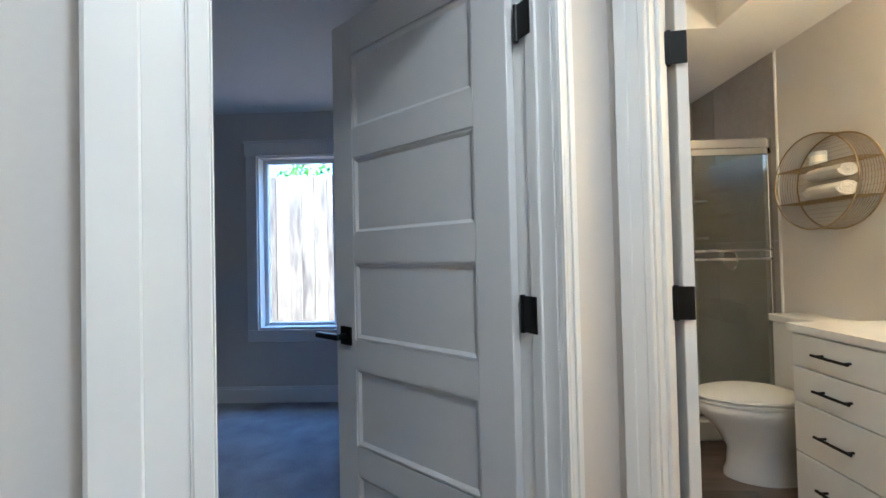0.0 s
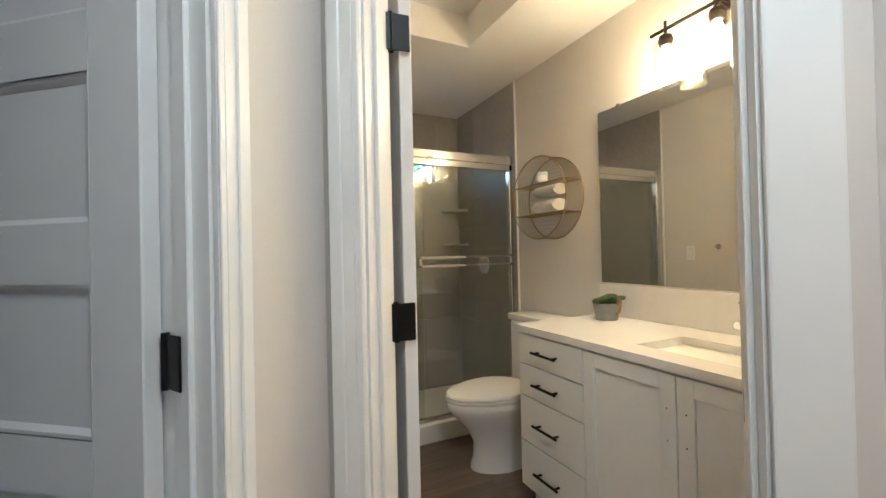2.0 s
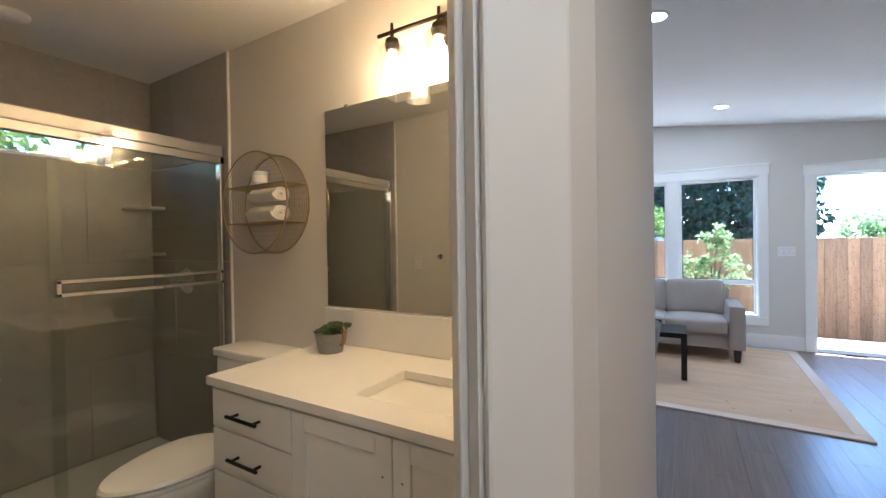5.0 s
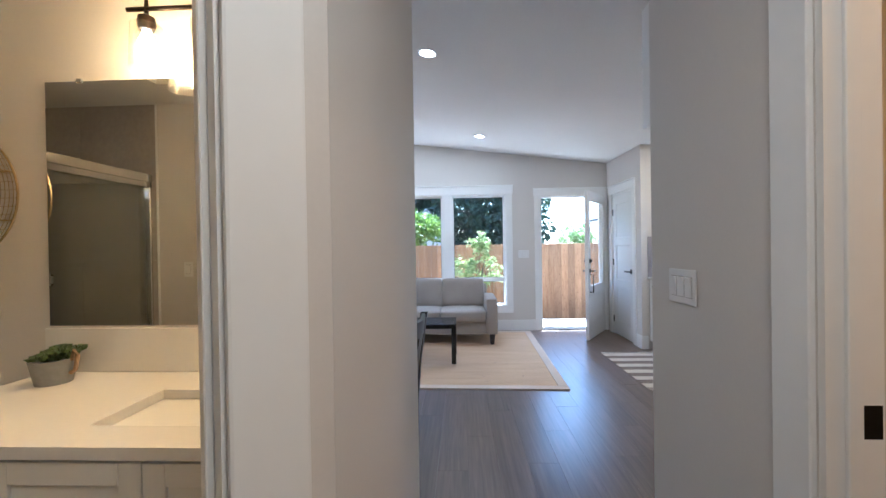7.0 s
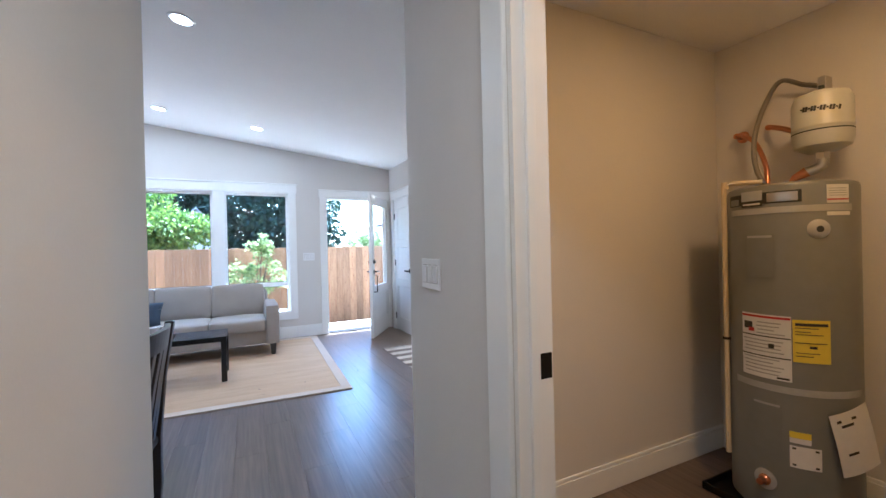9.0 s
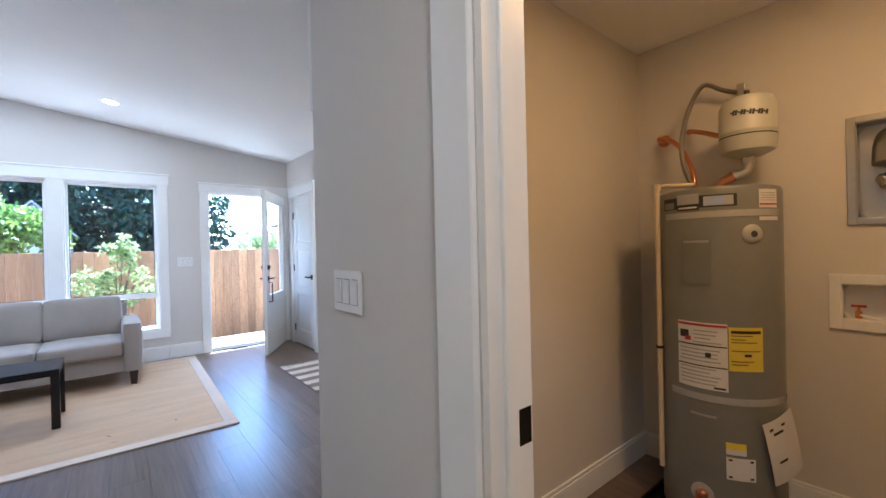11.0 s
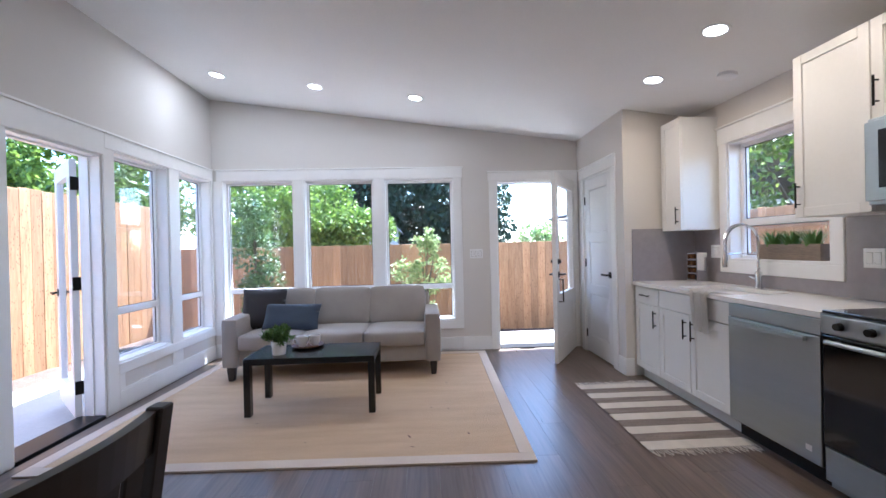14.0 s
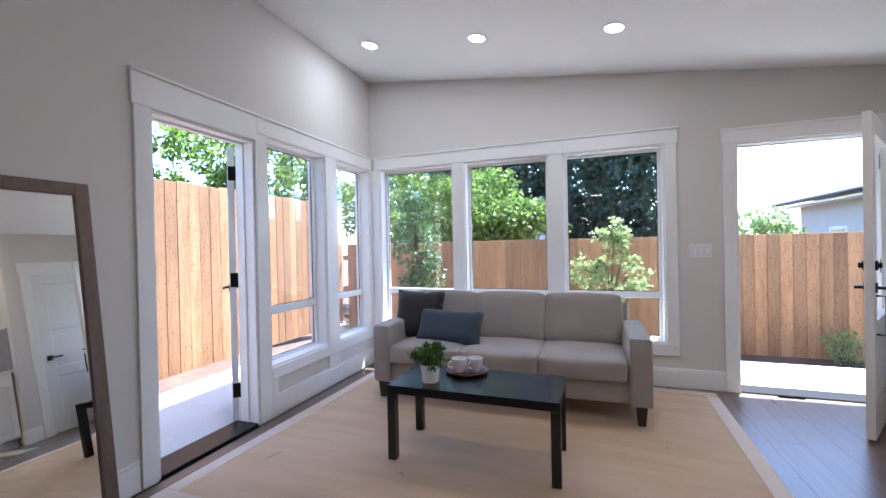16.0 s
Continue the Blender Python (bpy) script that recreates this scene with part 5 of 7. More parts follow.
part("slab", bm, M["quartz"], vt)
part("backsplash", bx(BE - 0.021, BE - 0.001, 0.822, 2.082, 0.871, 1.035, 0.002, 1), M["quartz"], vt)
bm = B()
ring = []
for e, z in ((0.0, 0.8395), (0.008, 0.80), (0.03, 0.735), (0.07, 0.725)):
    ring.append([bm.verts.new(p) for p in ((SK[0] - 0.008 + e, SK[2] - 0.008 + e, z), (SK[1] + 0.008 - e, SK[2] - 0.008 + e, z), (SK[1] + 0.008 - e, SK[3] + 0.008 - e, z), (SK[0] - 0.008 + e, SK[3] + 0.008 - e, z))])
for a, b in zip(ring, ring[1:]):
    for k in range(4):
        bm.faces.new((a[k], a[(k + 1) % 4], b[(k + 1) % 4], b[k]))
bm.faces.new(ring[-1])
bmesh.ops.solidify(bm, geom=bm.faces[:], thickness=-0.008)
part("basin", bm, M["ceramic"], vt, "white ceramic basin")
ft = thing("basin_faucet", pose(1.962, 1.272, 0.870), "chrome single-lever basin faucet", "faucet")
part("body", lathe(B(), [(0, 0), (0.026, 0), (0.026, 0.006), (0.021, 0.012), (0.021, 0.115), (0, 0.115)], 24), M["chrome"], ft, smooth=True)
part("spout", tube(B(), [(0, 0, 0.075), (-0.06, 0, 0.085), (-0.115, 0, 0.075)], [0.017, 0.015, 0.013], 14), M["chrome"], ft, smooth=True)
bm = lathe(B(), [(0.021, 0.117), (0.022, 0.135), (0.018, 0.148), (0, 0.15)], 24)
box(bm, -0.09, 0.01, -0.011, 0.011, 0.146, 0.156, 0.004, 2)
part("lever", bm, M["chrome"], ft, smooth=True)
# wall mirror with clips
wm = thing("wall_mirror", pose(0, 0, 0), "frameless rectangular bathroom wall mirror", "mirror")
part("glass", bx(BE - 0.007, BE - 0.001, 0.88, 2.075, 1.043, 1.962), M["mirror"], wm)
for y in (1.15, 1.94):
    part("clip", bx(BE - 0.011, BE - 0.001, y - 0.01, y + 0.01, 1.955, 1.972, 0.002, 1), M["chrome"], wm, "clear mirror clip")
# vanity light
vl = thing("vanity_light", pose(BE, 1.385, 2.165), "bronze three-lamp vanity light with clear glass shades, lit", "wall lamp")
part("backplate", bx(-0.022, -0.001, -0.06, 0.06, -0.06, 0.06, 0.004), M["bronze"], vl)
part("bar", tube(B(), [(-0.10, -0.285, 0.0), (-0.10, 0.285, 0.0)], 0.008, 10), M["bronze"], vl, smooth=True)
part("arm", tube(B(), [(-0.01, 0, 0), (-0.10, 0, 0)], 0.010, 10), M["bronze"], vl, smooth=True)
for k in (-1, 0, 1):
    y = 0.215 * k
    part("socket", lathe(B(), [(0, 0.035), (0.006, 0.035), (0.008, -0.02), (0.026, -0.03), (0.030, -0.055), (0.024, -0.075), (0, -0.075)], 20, (-0.10, y, 0)), M["bronze"], vl, smooth=True)
    sh = part("shade", lathe(B(), [(0.028, -0.045), (0.05, -0.06), (0.055, -0.215), (0.0525, -0.215), (0.0475, -0.062), (0.026, -0.048)], 28, (-0.10, y, 0)), M["clear_shade"], vl, "clear glass shade", True)
    sh.visible_shadow = False
    part("bulb", lathe(B(), [(0.012, -0.072), (0.014, -0.085), (0.029, -0.125), (0.022, -0.150), (0, -0.158)], 20, (-0.10, y, 0)), M["bulb_warm"], vl, "lit clear bulb", True)
    pd_ = bpy.data.lights.new("vanity_bulb_lamp", "POINT")
    pd_.energy, pd_.color, pd_.shadow_soft_size = BATH_BULB, WARM, 0.045
    new("vanity_bulb_lamp", pd_).location = (BE - 0.10, 1.385 + y, 2.165 - 0.125)
# round wire shelf
ws = thing("wire_shelf", pose(BE, 2.445, 1.545), "round antique-gold wire wall shelf", "wall shelf")
R, D = 0.252, 0.135


def circle_pts(r, x, n=48):
    return [(x, r * math.cos(2 * math.pi * k / n), r * math.sin(2 * math.pi * k / n)) for k in range(n + 1)]


bm = B()
for x in (-0.006, -D):
    part("hoop", tube(B(), circle_pts(R, x), 0.004, 6, False), M["gold_wire"], ws, smooth=True)
for k in range(1, 9):
    part("wire", tube(B(), circle_pts(R, -0.006 - (D - 0.006) * k / 9), 0.0011, 4, False), M["gold_wire"], ws, smooth=True)
bm = B()
for k in range(25):
    a = k / 25 * math.pi
    z = R * math.cos(a)
    y = math.sqrt(max(0, R * R - z * z))
    tube(bm, [(-0.006, -y, z), (-0.006, y, z)], 0.0010, 4, False)
part("back_wires", bm, M["gold_wire"], ws, smooth=True)
for z in (0.085, -0.10):
    hw = math.sqrt(R * R - z * z)
    bm = B()
    for k in range(10):
        x = -0.006 - (D - 0.006) * k / 9
        part("shelf_wire", tube(B(), [(x, -hw, z), (x, hw, z)], 0.0035 if k in (0, 9) else 0.0012, 5), M["gold_wire"], ws, smooth=True)
    for k in range(9):
        y = -hw + 2 * hw * k / 8
        part("cross_wire", tube(B(), [(-0.006, y, z), (-D, y, z)], 0.0014, 5), M["gold_wire"], ws, smooth=True)
for k, (y, z, r) in enumerate(((-0.0, -0.048, 0.050), (-0.005, 0.044, 0.046))):
    bm = B()
    prof = []
    for i in range(60):
        a = i / 59 * 6 * math.pi
        prof.append((0.010 + (r - 0.010) * i / 59, a))
    th = 0.0128
    rings = []
    for x in (-0.185, -0.182, 0.012, 0.015):
        e = 0.003 if x in (-0.185, 0.015) else 0
        rings.append([(bm.verts.new((x, y + (q - e) * math.cos(a) * 1.25, z + (q - e) * math.sin(a) * 0.85)), bm.verts.new((x, y + (q - th + e) * math.cos(a) * 1.25, z + (q - th + e) * math.sin(a) * 0.85))) for q, a in prof])
    for ra, rb in zip(rings, rings[1:]):
        for i in range(59):
            for side in (0, 1):
                bm.faces.new((ra[i][side], ra[i + 1][side], rb[i + 1][side], rb[i][side]))
    for rr_ in (rings[0], rings[-1]):
        for i in range(59):
            bm.faces.new((rr_[i][0], rr_[i + 1][0], rr_[i + 1][1], rr_[i][1]))
    for i in (0, 59):
        for ra, rb in zip(rings, rings[1:]):
            bm.faces.new((ra[i][0], ra[i][1], rb[i][1], rb[i][0]))
    tw = part("rolled_towel", bm, M["towel"], None, smooth=True)
    tw.matrix_world = pose(BE - 0.072, 2.43, 1.545) @ pose(0, 0, 0, 0, 0, 90) @ pose(0.07, 0, 0)
    tagged(tw, "rolled white towel on the wire shelf", "towel", "rolled towels")
cn = thing("candle_jar", pose(BE - 0.07, 2.48, 1.634), "pale blue-grey candle in a glass jar", "candle")
part("jar", lathe(B(), [(0, 0), (0.036, 0), (0.038, 0.075), (0.035, 0.075), (0.034, 0.065), (0, 0.065)], 24), M["candle"], cn, smooth=True)
part("label", lathe(B(), [(0.0372, 0.02), (0.0378, 0.055)], 24), M["ceramic"], cn, "white paper label")
# potted succulent on the vanity
su = thing("succulent_pot", pose(1.945, 1.93, 0.870) @ Matrix.Scale(1.12, 4), "green succulents in a grey cement pot with a rope handle", "potted plant")
part("pot", lathe(B(), [(0, 0), (0.045, 0), (0.060, 0.075), (0.055, 0.075), (0.052, 0.065), (0, 0.065)], 28), M["pot_grey"], su, smooth=True)
bm = B()
for k in range(13):
    cx, cy, cz = rnd.uniform(-0.05, 0.05), rnd.uniform(-0.05, 0.05), rnd.uniform(0.066, 0.10)
    for j in range(14):
        a, e = j * 2.399, 0.2 + 0.06 * j
        L = 0.034 - 0.001 * j
        d = Vector((math.cos(a) * math.cos(e), math.sin(a) * math.cos(e), math.sin(e)))
        p = Vector((cx, cy, cz))
        s = d.orthogonal().normalized() * 0.010
        n_ = d.cross(s).normalized() * 0.004
        v = [bm.verts.new(q) for q in (p, p + d * L * 0.6 + s, p + d * L, p + d * L * 0.6 - s, p + d * L * 0.55 + n_, p + d * L * 0.55 - n_)]
        for f in ((0, 1, 4), (1, 2, 4), (2, 3, 4), (3, 0, 4), (1, 0, 5), (2, 1, 5), (3, 2, 5), (0, 3, 5)):
            bm.faces.new([v[q] for q in f])
part("foliage", bm, M["succulent"], su)
part("handle", tube(B(), [(0.0, -0.053, 0.03), (0, -0.07, 0.04), (0, -0.078, 0.085), (0, -0.068, 0.10), (0, -0.058, 0.07)], 0.006, 8), M["rope"], su, "twisted rope loop", True)

# toilet: bowl front towards -x
to = thing("toilet", pose(BE - 0.008, 2.46, 0), "white two-piece ceramic toilet with the lid closed", "toilet")


def egg(cx, front, back, half, z, n=32):
    out = []
    for k in range(n):
        a = 2 * math.pi * k / n
        c, s = math.cos(a), math.sin(a)
        out.append((cx + (c * back if c > 0 else c * front), s * half * (1 - 0.10 * (c < 0) * c * c), z))
    return out


def loft(bm, loops, cap0=True, cap1=True):
    rings = [[bm.verts.new(p) for p in l] for l in loops]
    for a, b in zip(rings, rings[1:]):
        for k in range(len(a)):
            bm.faces.new((a[k], a[(k + 1) % len(a)], b[(k + 1) % len(a)], b[k]))
    if cap0:
        bm.faces.new(rings[0][::-1])
    if cap1:
        bm.faces.new(rings[-1])
    return bm


part("bowl", loft(B(), [egg(-0.42, 0.20, 0.22, 0.125, 0.0), egg(-0.42, 0.20, 0.22, 0.122, 0.025), egg(-0.42, 0.185, 0.21, 0.112, 0.06), egg(-0.42, 0.18, 0.20, 0.108, 0.15), egg(-0.43, 0.22, 0.21, 0.135, 0.24), egg(-0.44, 0.285, 0.21, 0.172, 0.32), egg(-0.44, 0.318, 0.21, 0.186, 0.36), egg(-0.44, 0.322, 0.21, 0.188, 0.385), egg(-0.44, 0.315, 0.205, 0.183, 0.398)]), M["ceramic"], to, smooth=True)
part("seat", loft(B(), [egg(-0.44, 0.322, 0.20, 0.188, 0.400), egg(-0.44, 0.328, 0.20, 0.192, 0.408), egg(-0.44, 0.325, 0.20, 0.190, 0.418)]), M["acrylic"], to, smooth=True)
part("lid", loft(B(), [egg(-0.44, 0.320, 0.195, 0.187, 0.422), egg(-0.44, 0.326, 0.198, 0.190, 0.430), egg(-0.44, 0.316, 0.19, 0.183, 0.441), egg(-0.44, 0.25, 0.14, 0.135, 0.447)]), M["acrylic"], to, smooth=True)
for y in (-0.075, 0.075):
    part("seat_hinge", bx(-0.262, -0.228, y - 0.02, y + 0.02, 0.398, 0.43, 0.008, 2), M["acrylic"], to, smooth=True)
part("tank", bx(-0.205, -0.012, -0.20, 0.20, 0.395, 0.778, 0.02, 3), M["ceramic"], to, smooth=True)
part("tank_lid", bx(-0.215, -0.006, -0.21, 0.21, 0.780, 0.822, 0.010, 3), M["ceramic"], to, smooth=True)
part("flush_lever", bx(-0.225, -0.207, -0.17, -0.09, 0.70, 0.72, 0.005), M["chrome"], to, "chrome flush lever", True)
part("trapway", bx(-0.30, -0.05, -0.10, 0.10, 0.0, 0.394, 0.035, 3), M["ceramic"], to, smooth=True)
for y in (-0.108, 0.108):
    part("bolt_cap", lathe(B(), [(0.014, 0.0), (0.013, 0.012), (0.006, 0.018), (0, 0.019)], 12, (-0.26, y, 0.0)), M["acrylic"], to, smooth=True)
rh = thing("robe_hook", pose(0.51, 2.377, 1.222), "small round chrome robe hook on the bathroom wall", "hook")
part("rose", lathe(B(), [(0, 0.008), (0.02, 0.008), (0.024, 0.0)], 20), M["chrome"], rh, "", True, pose(0, 0, 0, 0, 90, 0))
part("peg", tube(B(), [(0.006, 0, 0), (0.03, 0, -0.006), (0.05, 0, 0.006)], [0.007, 0.007, 0.011], 10), M["chrome"], rh, smooth=True)

# shower
SY = 2.90
structure("shower_base", bx(0.512, BE - 0.001, 2.955, 3.718, 0.0, 0.045, 0.005), M["acrylic"], "white shower pan", "shower pan")
structure("shower_curb", bx(0.512, BE - 0.012, 2.85, 2.954, 0.0, 0.125, 0.012, 3), M["acrylic"], "white shower curb", "shower curb")
dr = thing("shower_drain", pose(1.15, 3.28, 0.0455), "round chrome shower drain", "drain")
part("grate", lathe(B(), [(0, 0.004), (0.05, 0.004), (0.055, 0.0)], 24), M["chrome"], dr, smooth=True)
se = thing("shower_door", pose(0, 0, 0), "sliding glass shower door with chrome rails and a towel bar", "shower door")
bm = box(B(), 0.513, BE - 0.012, SY - 0.03, SY + 0.03, 1.84, 1.90, 0.006)
box(bm, 0.513, BE - 0.012, SY - 0.022, SY + 0.022, 1.80, 1.842, 0.003, 1)
part("header", bm, M["chrome"], se)
bm = box(B(), BE - 0.036, BE - 0.012, SY - 0.022, SY + 0.022, 0.126, 1.84, 0.003, 1)
part("side_rail", bm, M["chrome"], se)
part("side_rail", bx(0.513, 0.537, SY - 0.022, SY + 0.022, 0.126, 1.84, 0.003, 1), M["chrome"], se)
part("bottom_track", bx(0.537, BE - 0.036, SY - 0.024, SY + 0.024, 0.126, 0.146, 0.003, 1), M["chrome"], se)
for x0, x1, y in ((0.54, 1.36, SY + 0.012), (1.31, BE - 0.037, SY - 0.012)):
    g = part("glass_panel", bx(x0, x1, y - 0.003, y + 0.003, 0.147, 1.80), M["shower_glass"], se, "tinted glass panel")
    g.visible_shadow = False
bm = B()
for z in (1.135, 1.19):
    box(bm, 1.32, BE - 0.045, SY - 0.058, SY - 0.044, z - 0.009, z + 0.009, 0.003, 1)
for x in (1.32, BE - 0.065):
    box(bm, x, x + 0.018, SY - 0.058, SY - 0.015, 1.125, 1.20, 0.003, 1)
part("towel_bar", bm, M["chrome"], se, "chrome double towel bar")
# shower wall tiles, one slab each
wt_ = thing("shower_tiles", pose(0, 0, 0), "large grey porcelain shower wall tiles", "tile", "", "structure")
part("backing", bx(0.512, BE, 3.76, 3.809, 0.0, 1.85), M["grout"], wt_)
part("backing", bx(0.512, BE, 3.76, 3.809, 2.11, HEAD - 0.001), M["grout"], wt_)
part("backing", bx(0.512, 1.12, 3.76, 3.809, 1.85, 2.11), M["grout"], wt_)
part("backing", bx(1.85, BE, 3.76, 3.809, 1.85, 2.11), M["grout"], wt_)


def tile_run(axis, c0, c1, u0, u1, w, h, hole=None):
    z, row = 0.046, 0
    while z < HEAD - 0.01:
        z1 = min(z + h, HEAD - 0.001)
        u = u0 - (w / 2 if row % 2 else 0)
        while u < u1:
            a, b = max(u, u0) + 0.0012, min(u + w, u1) - 0.0012
            u += w
            if b - a < 0.02:
                continue
            pieces = [(a, b, z + 0.0012, z1 - 0.0012)]
            if hole:
                p, pieces = pieces[0], []
                ha, hb, hz0, hz1 = hole
                if p[1] <= ha or p[0] >= hb or p[3] <= hz0 or p[2] >= hz1:
                    pieces = [p]
                else:
                    if p[0] < ha: pieces.append((p[0], ha, p[2], p[3]))
                    if p[1] > hb: pieces.append((hb, p[1], p[2], p[3]))
                    m0, m1 = max(p[0], ha), min(p[1], hb)
                    if p[2] < hz0: pieces.append((m0, m1, p[2], hz0))
                    if p[3] > hz1: pieces.append((m0, m1, hz1, p[3]))
            for q in pieces:
                bm = bx(q[0], q[1], c0, c1, q[2], q[3], 0.0015, 1) if axis == "y" else bx(c0, c1, q[0], q[1], q[2], q[3], 0.0015, 1)
                part("tile", bm, M["tile"], wt_)
        z, row = z1, row + 1


tile_run("y", 3.72, 3.759, 0.52, BE - 0.009, 1.20, 0.60, (1.12, 1.85, 1.85, 2.11))
tile_run("x", BE - 0.008, BE - 0.0005, 2.84, 3.72, 1.20, 0.60)
tile_run("x", 0.5105, 0.519, 2.84, 3.72, 1.20, 0.60)
structure("tile_edge", bx(BE - 0.014, BE - 0.0015, 2.826, 2.839, 0.0, HEAD - 0.001, 0.002, 1), M["trim"], "pale metal tile edge strip", "trim")
structure("tile_edge", bx(0.5115, 0.524, 2.826, 2.839, 0.0, HEAD - 0.001, 0.002, 1), M["trim"], "pale metal tile edge strip", "trim")
for k, z in enumerate((1.28, 1.58)):
    cs = B()
    lathe(cs, [(0, 0), (0.17, 0), (0.17, 0.018), (0, 0.018)], 24, (0, 0, 0))
    for v in cs.verts:
        v.co.x, v.co.y = min(v.co.x, 0), min(v.co.y, 0)
    sh = part("corner_shelf", cs, M["tile"], None)
    sh.matrix_world = pose(BE - 0.009, 3.719, z)
    tagged(sh, "grey tiled corner shower shelf", "shower shelf", "shower shelves")
sh = thing("wall_shower", pose(BE - 0.008, 3.30, 1.98, 0, 0, 180), "chrome wall shower head", "shower head")
part("arm", tube(B(), [(0, 0, 0), (0.08, 0, 0.02), (0.14, 0, -0.03)], 0.009, 10), M["chrome"], sh, smooth=True)
part("rose", lathe(B(), [(0, 0.03), (0.012, 0.03), (0.055, 0.0), (0.055, -0.008), (0, -0.008)], 24, (0.15, 0, -0.065)), M["chrome"], sh, smooth=True)
sv = thing("shower_valve", pose(BE - 0.008, 3.30, 1.12, 0, -90, 0), "round chrome shower valve", "shower valve")
part("plate", lathe(B(), [(0, 0.006), (0.075, 0.006), (0.08, 0.0)], 28), M["chrome"], sv, smooth=True)
part("handle", tube(B(), [(0, 0, 0.0), (0, 0, 0.05), (0.0, 0.07, 0.055)], 0.011, 10), M["chrome"], sv, smooth=True)
switch_plate(pose(0.51, 2.60, 1.175, 0, 0, 90), 1, "white single rocker switch on the bathroom wall")
ev = thing("smoke_detector", pose(1.32, 3.33, HEAD), "round white ceiling vent above the shower", "ceiling vent")
part("body", lathe(B(), [(0, 0), (0.07, 0), (0.07, -0.014), (0.045, -0.028), (0, -0.028)], 28), M["vinyl"], ev, smooth=True)
ev.name = "ceiling_vent"
baseboard([(BE, 2.83), (BE, 2.09)])

# ---- utility closet ----
M.update({
    "heater": material("grey_enamel", (0.19, 0.195, 0.19), 0.35, vary=0.03, grain=20, bump=0.01),
    "copper": material("copper_pipe", (0.62, 0.27, 0.14), 0.3, 1.0, vary=0.08, bump=0),
    "cpvc": material("cream_pipe", (0.66, 0.55, 0.36), 0.4, vary=0.03, bump=0),
    "flex": material("flex_conduit", (0.33, 0.31, 0.29), 0.45, 0.7, vary=0.05, bump=0),
    "tank": material("cream_tank", (0.50, 0.50, 0.44), 0.4, vary=0.02, bump=0),
    "paper": material("white_label", (0.72, 0.71, 0.69), 0.5, vary=0.02, bump=0),
    "yellow": material("yellow_label", (0.75, 0.60, 0.02), 0.5, vary=0.02, bump=0),
    "red": material("red_print", (0.40, 0.02, 0.03), 0.5, vary=0.02, bump=0),
    "ink": material("black_print", (0.03, 0.03, 0.03), 0.6, vary=0.02, bump=0),
    "tape": material("clear_tape", (0.42, 0.42, 0.41), 0.25, vary=0.05, bump=0),
})
HX, HY, HR = 1.639, -1.962, 0.245
wh = thing("water_heater", pose(HX, HY, 0), "grey electric water heater in a drip pan with labels", "water heater")
bm = bx(-0.265, 0.265, -0.265, 0.265, 0.001, 0.008)
for q in ((-0.275, -0.262, -0.275, 0.275), (0.262, 0.275, -0.275, 0.275), (-0.262, 0.262, -0.275, -0.262), (-0.262, 0.262, 0.262, 0.275)):
    box(bm, *q, 0.001, 0.04, 0.003, 1)
part("drip_pan", bm, M["black"], wh, "black square drip pan")
part("tank", lathe(B(), [(0, 0.02), (HR - 0.01, 0.02), (HR, 0.03), (HR, 1.505), (HR - 0.006, 1.52), (HR - 0.03, 1.53), (0, 1.54)], 64), M["heater"], wh, smooth=True)


def wrap(a0, a1, z0, z1, lift, mat, parent, name, label="", n=14):
    """A sheet bent round the tank, angles in degrees from +x."""
    bm = B()
    r = HR + lift
    cols = [[bm.verts.new((q * math.cos(radians(a0 + (a1 - a0) * k / n)), q * math.sin(radians(a0 + (a1 - a0) * k / n)), z)) for q in (r - 0.0012, r) for z in (z0, z1)] for k in range(n + 1)]
    for a, b in zip(cols, cols[1:]):
        bm.faces.new((a[2], b[2], b[3], a[3]))
        bm.faces.new((a[0], a[1], b[1], b[0]))
        bm.faces.new((a[1], a[3], b[3], b[1]))
        bm.faces.new((a[0], b[0], b[2], a[2]))
    bm.faces.new((cols[0][0], cols[0][2], cols[0][3], cols[0][1]))
    bm.faces.new((cols[-1][0], cols[-1][1], cols[-1][3], cols[-1][2]))
    return part(name, bm, mat, parent, label, True)


wl = wrap(68, 114, 0.645, 0.934, 0.0018, M["paper"], wh, "label", "white warning label with red and black print")
for z0, z1, mat in ((0.918, 0.928, "red"), (0.832, 0.837, "ink"), (0.742, 0.747, "ink")):
    wrap(68.5, 113.5, z0, z1, 0.0032, M[mat], wl, "print_bar")
for k in range(15):
    z = 0.664 + 0.0165 * k
    if abs(z - 0.832) > 0.012 and abs(z - 0.742) > 0.011:
        wrap(70 + rnd.uniform(0, 2) + 14 * (z > 0.84), 92 + rnd.uniform(4, 18), z, z + 0.005, 0.003, M["tape"], wl, "print_line", n=6)
wrap(71, 80, 0.862, 0.895, 0.0031, M["ink"], wl, "print_mark", n=4)
wrap(76, 82, 0.850, 0.868, 0.0034, M["red"], wl, "print_mark", n=4)
wrap(95, 100, 0.785, 0.805, 0.0034, M["ink"], wl, "print_mark", n=4)
wrap(102, 112, 0.652, 0.660, 0.0032, M["ink"], wl, "print_mark", n=4)
yl = wrap(115, 145, 0.738, 0.923, 0.0018, M["yellow"], wh, "label", "yellow energy label with black print")
wrap(117, 143, 0.897, 0.909, 0.0031, M["ink"], yl, "print_bar", n=6)
for z, a1 in ((0.886, 135), (0.870, 129), (0.858, 139), (0.822, 142), (0.778, 136), (0.764, 131)):
    wrap(117, a1, z, z + 0.003, 0.0031, M["ink"], yl, "print_line", n=5)
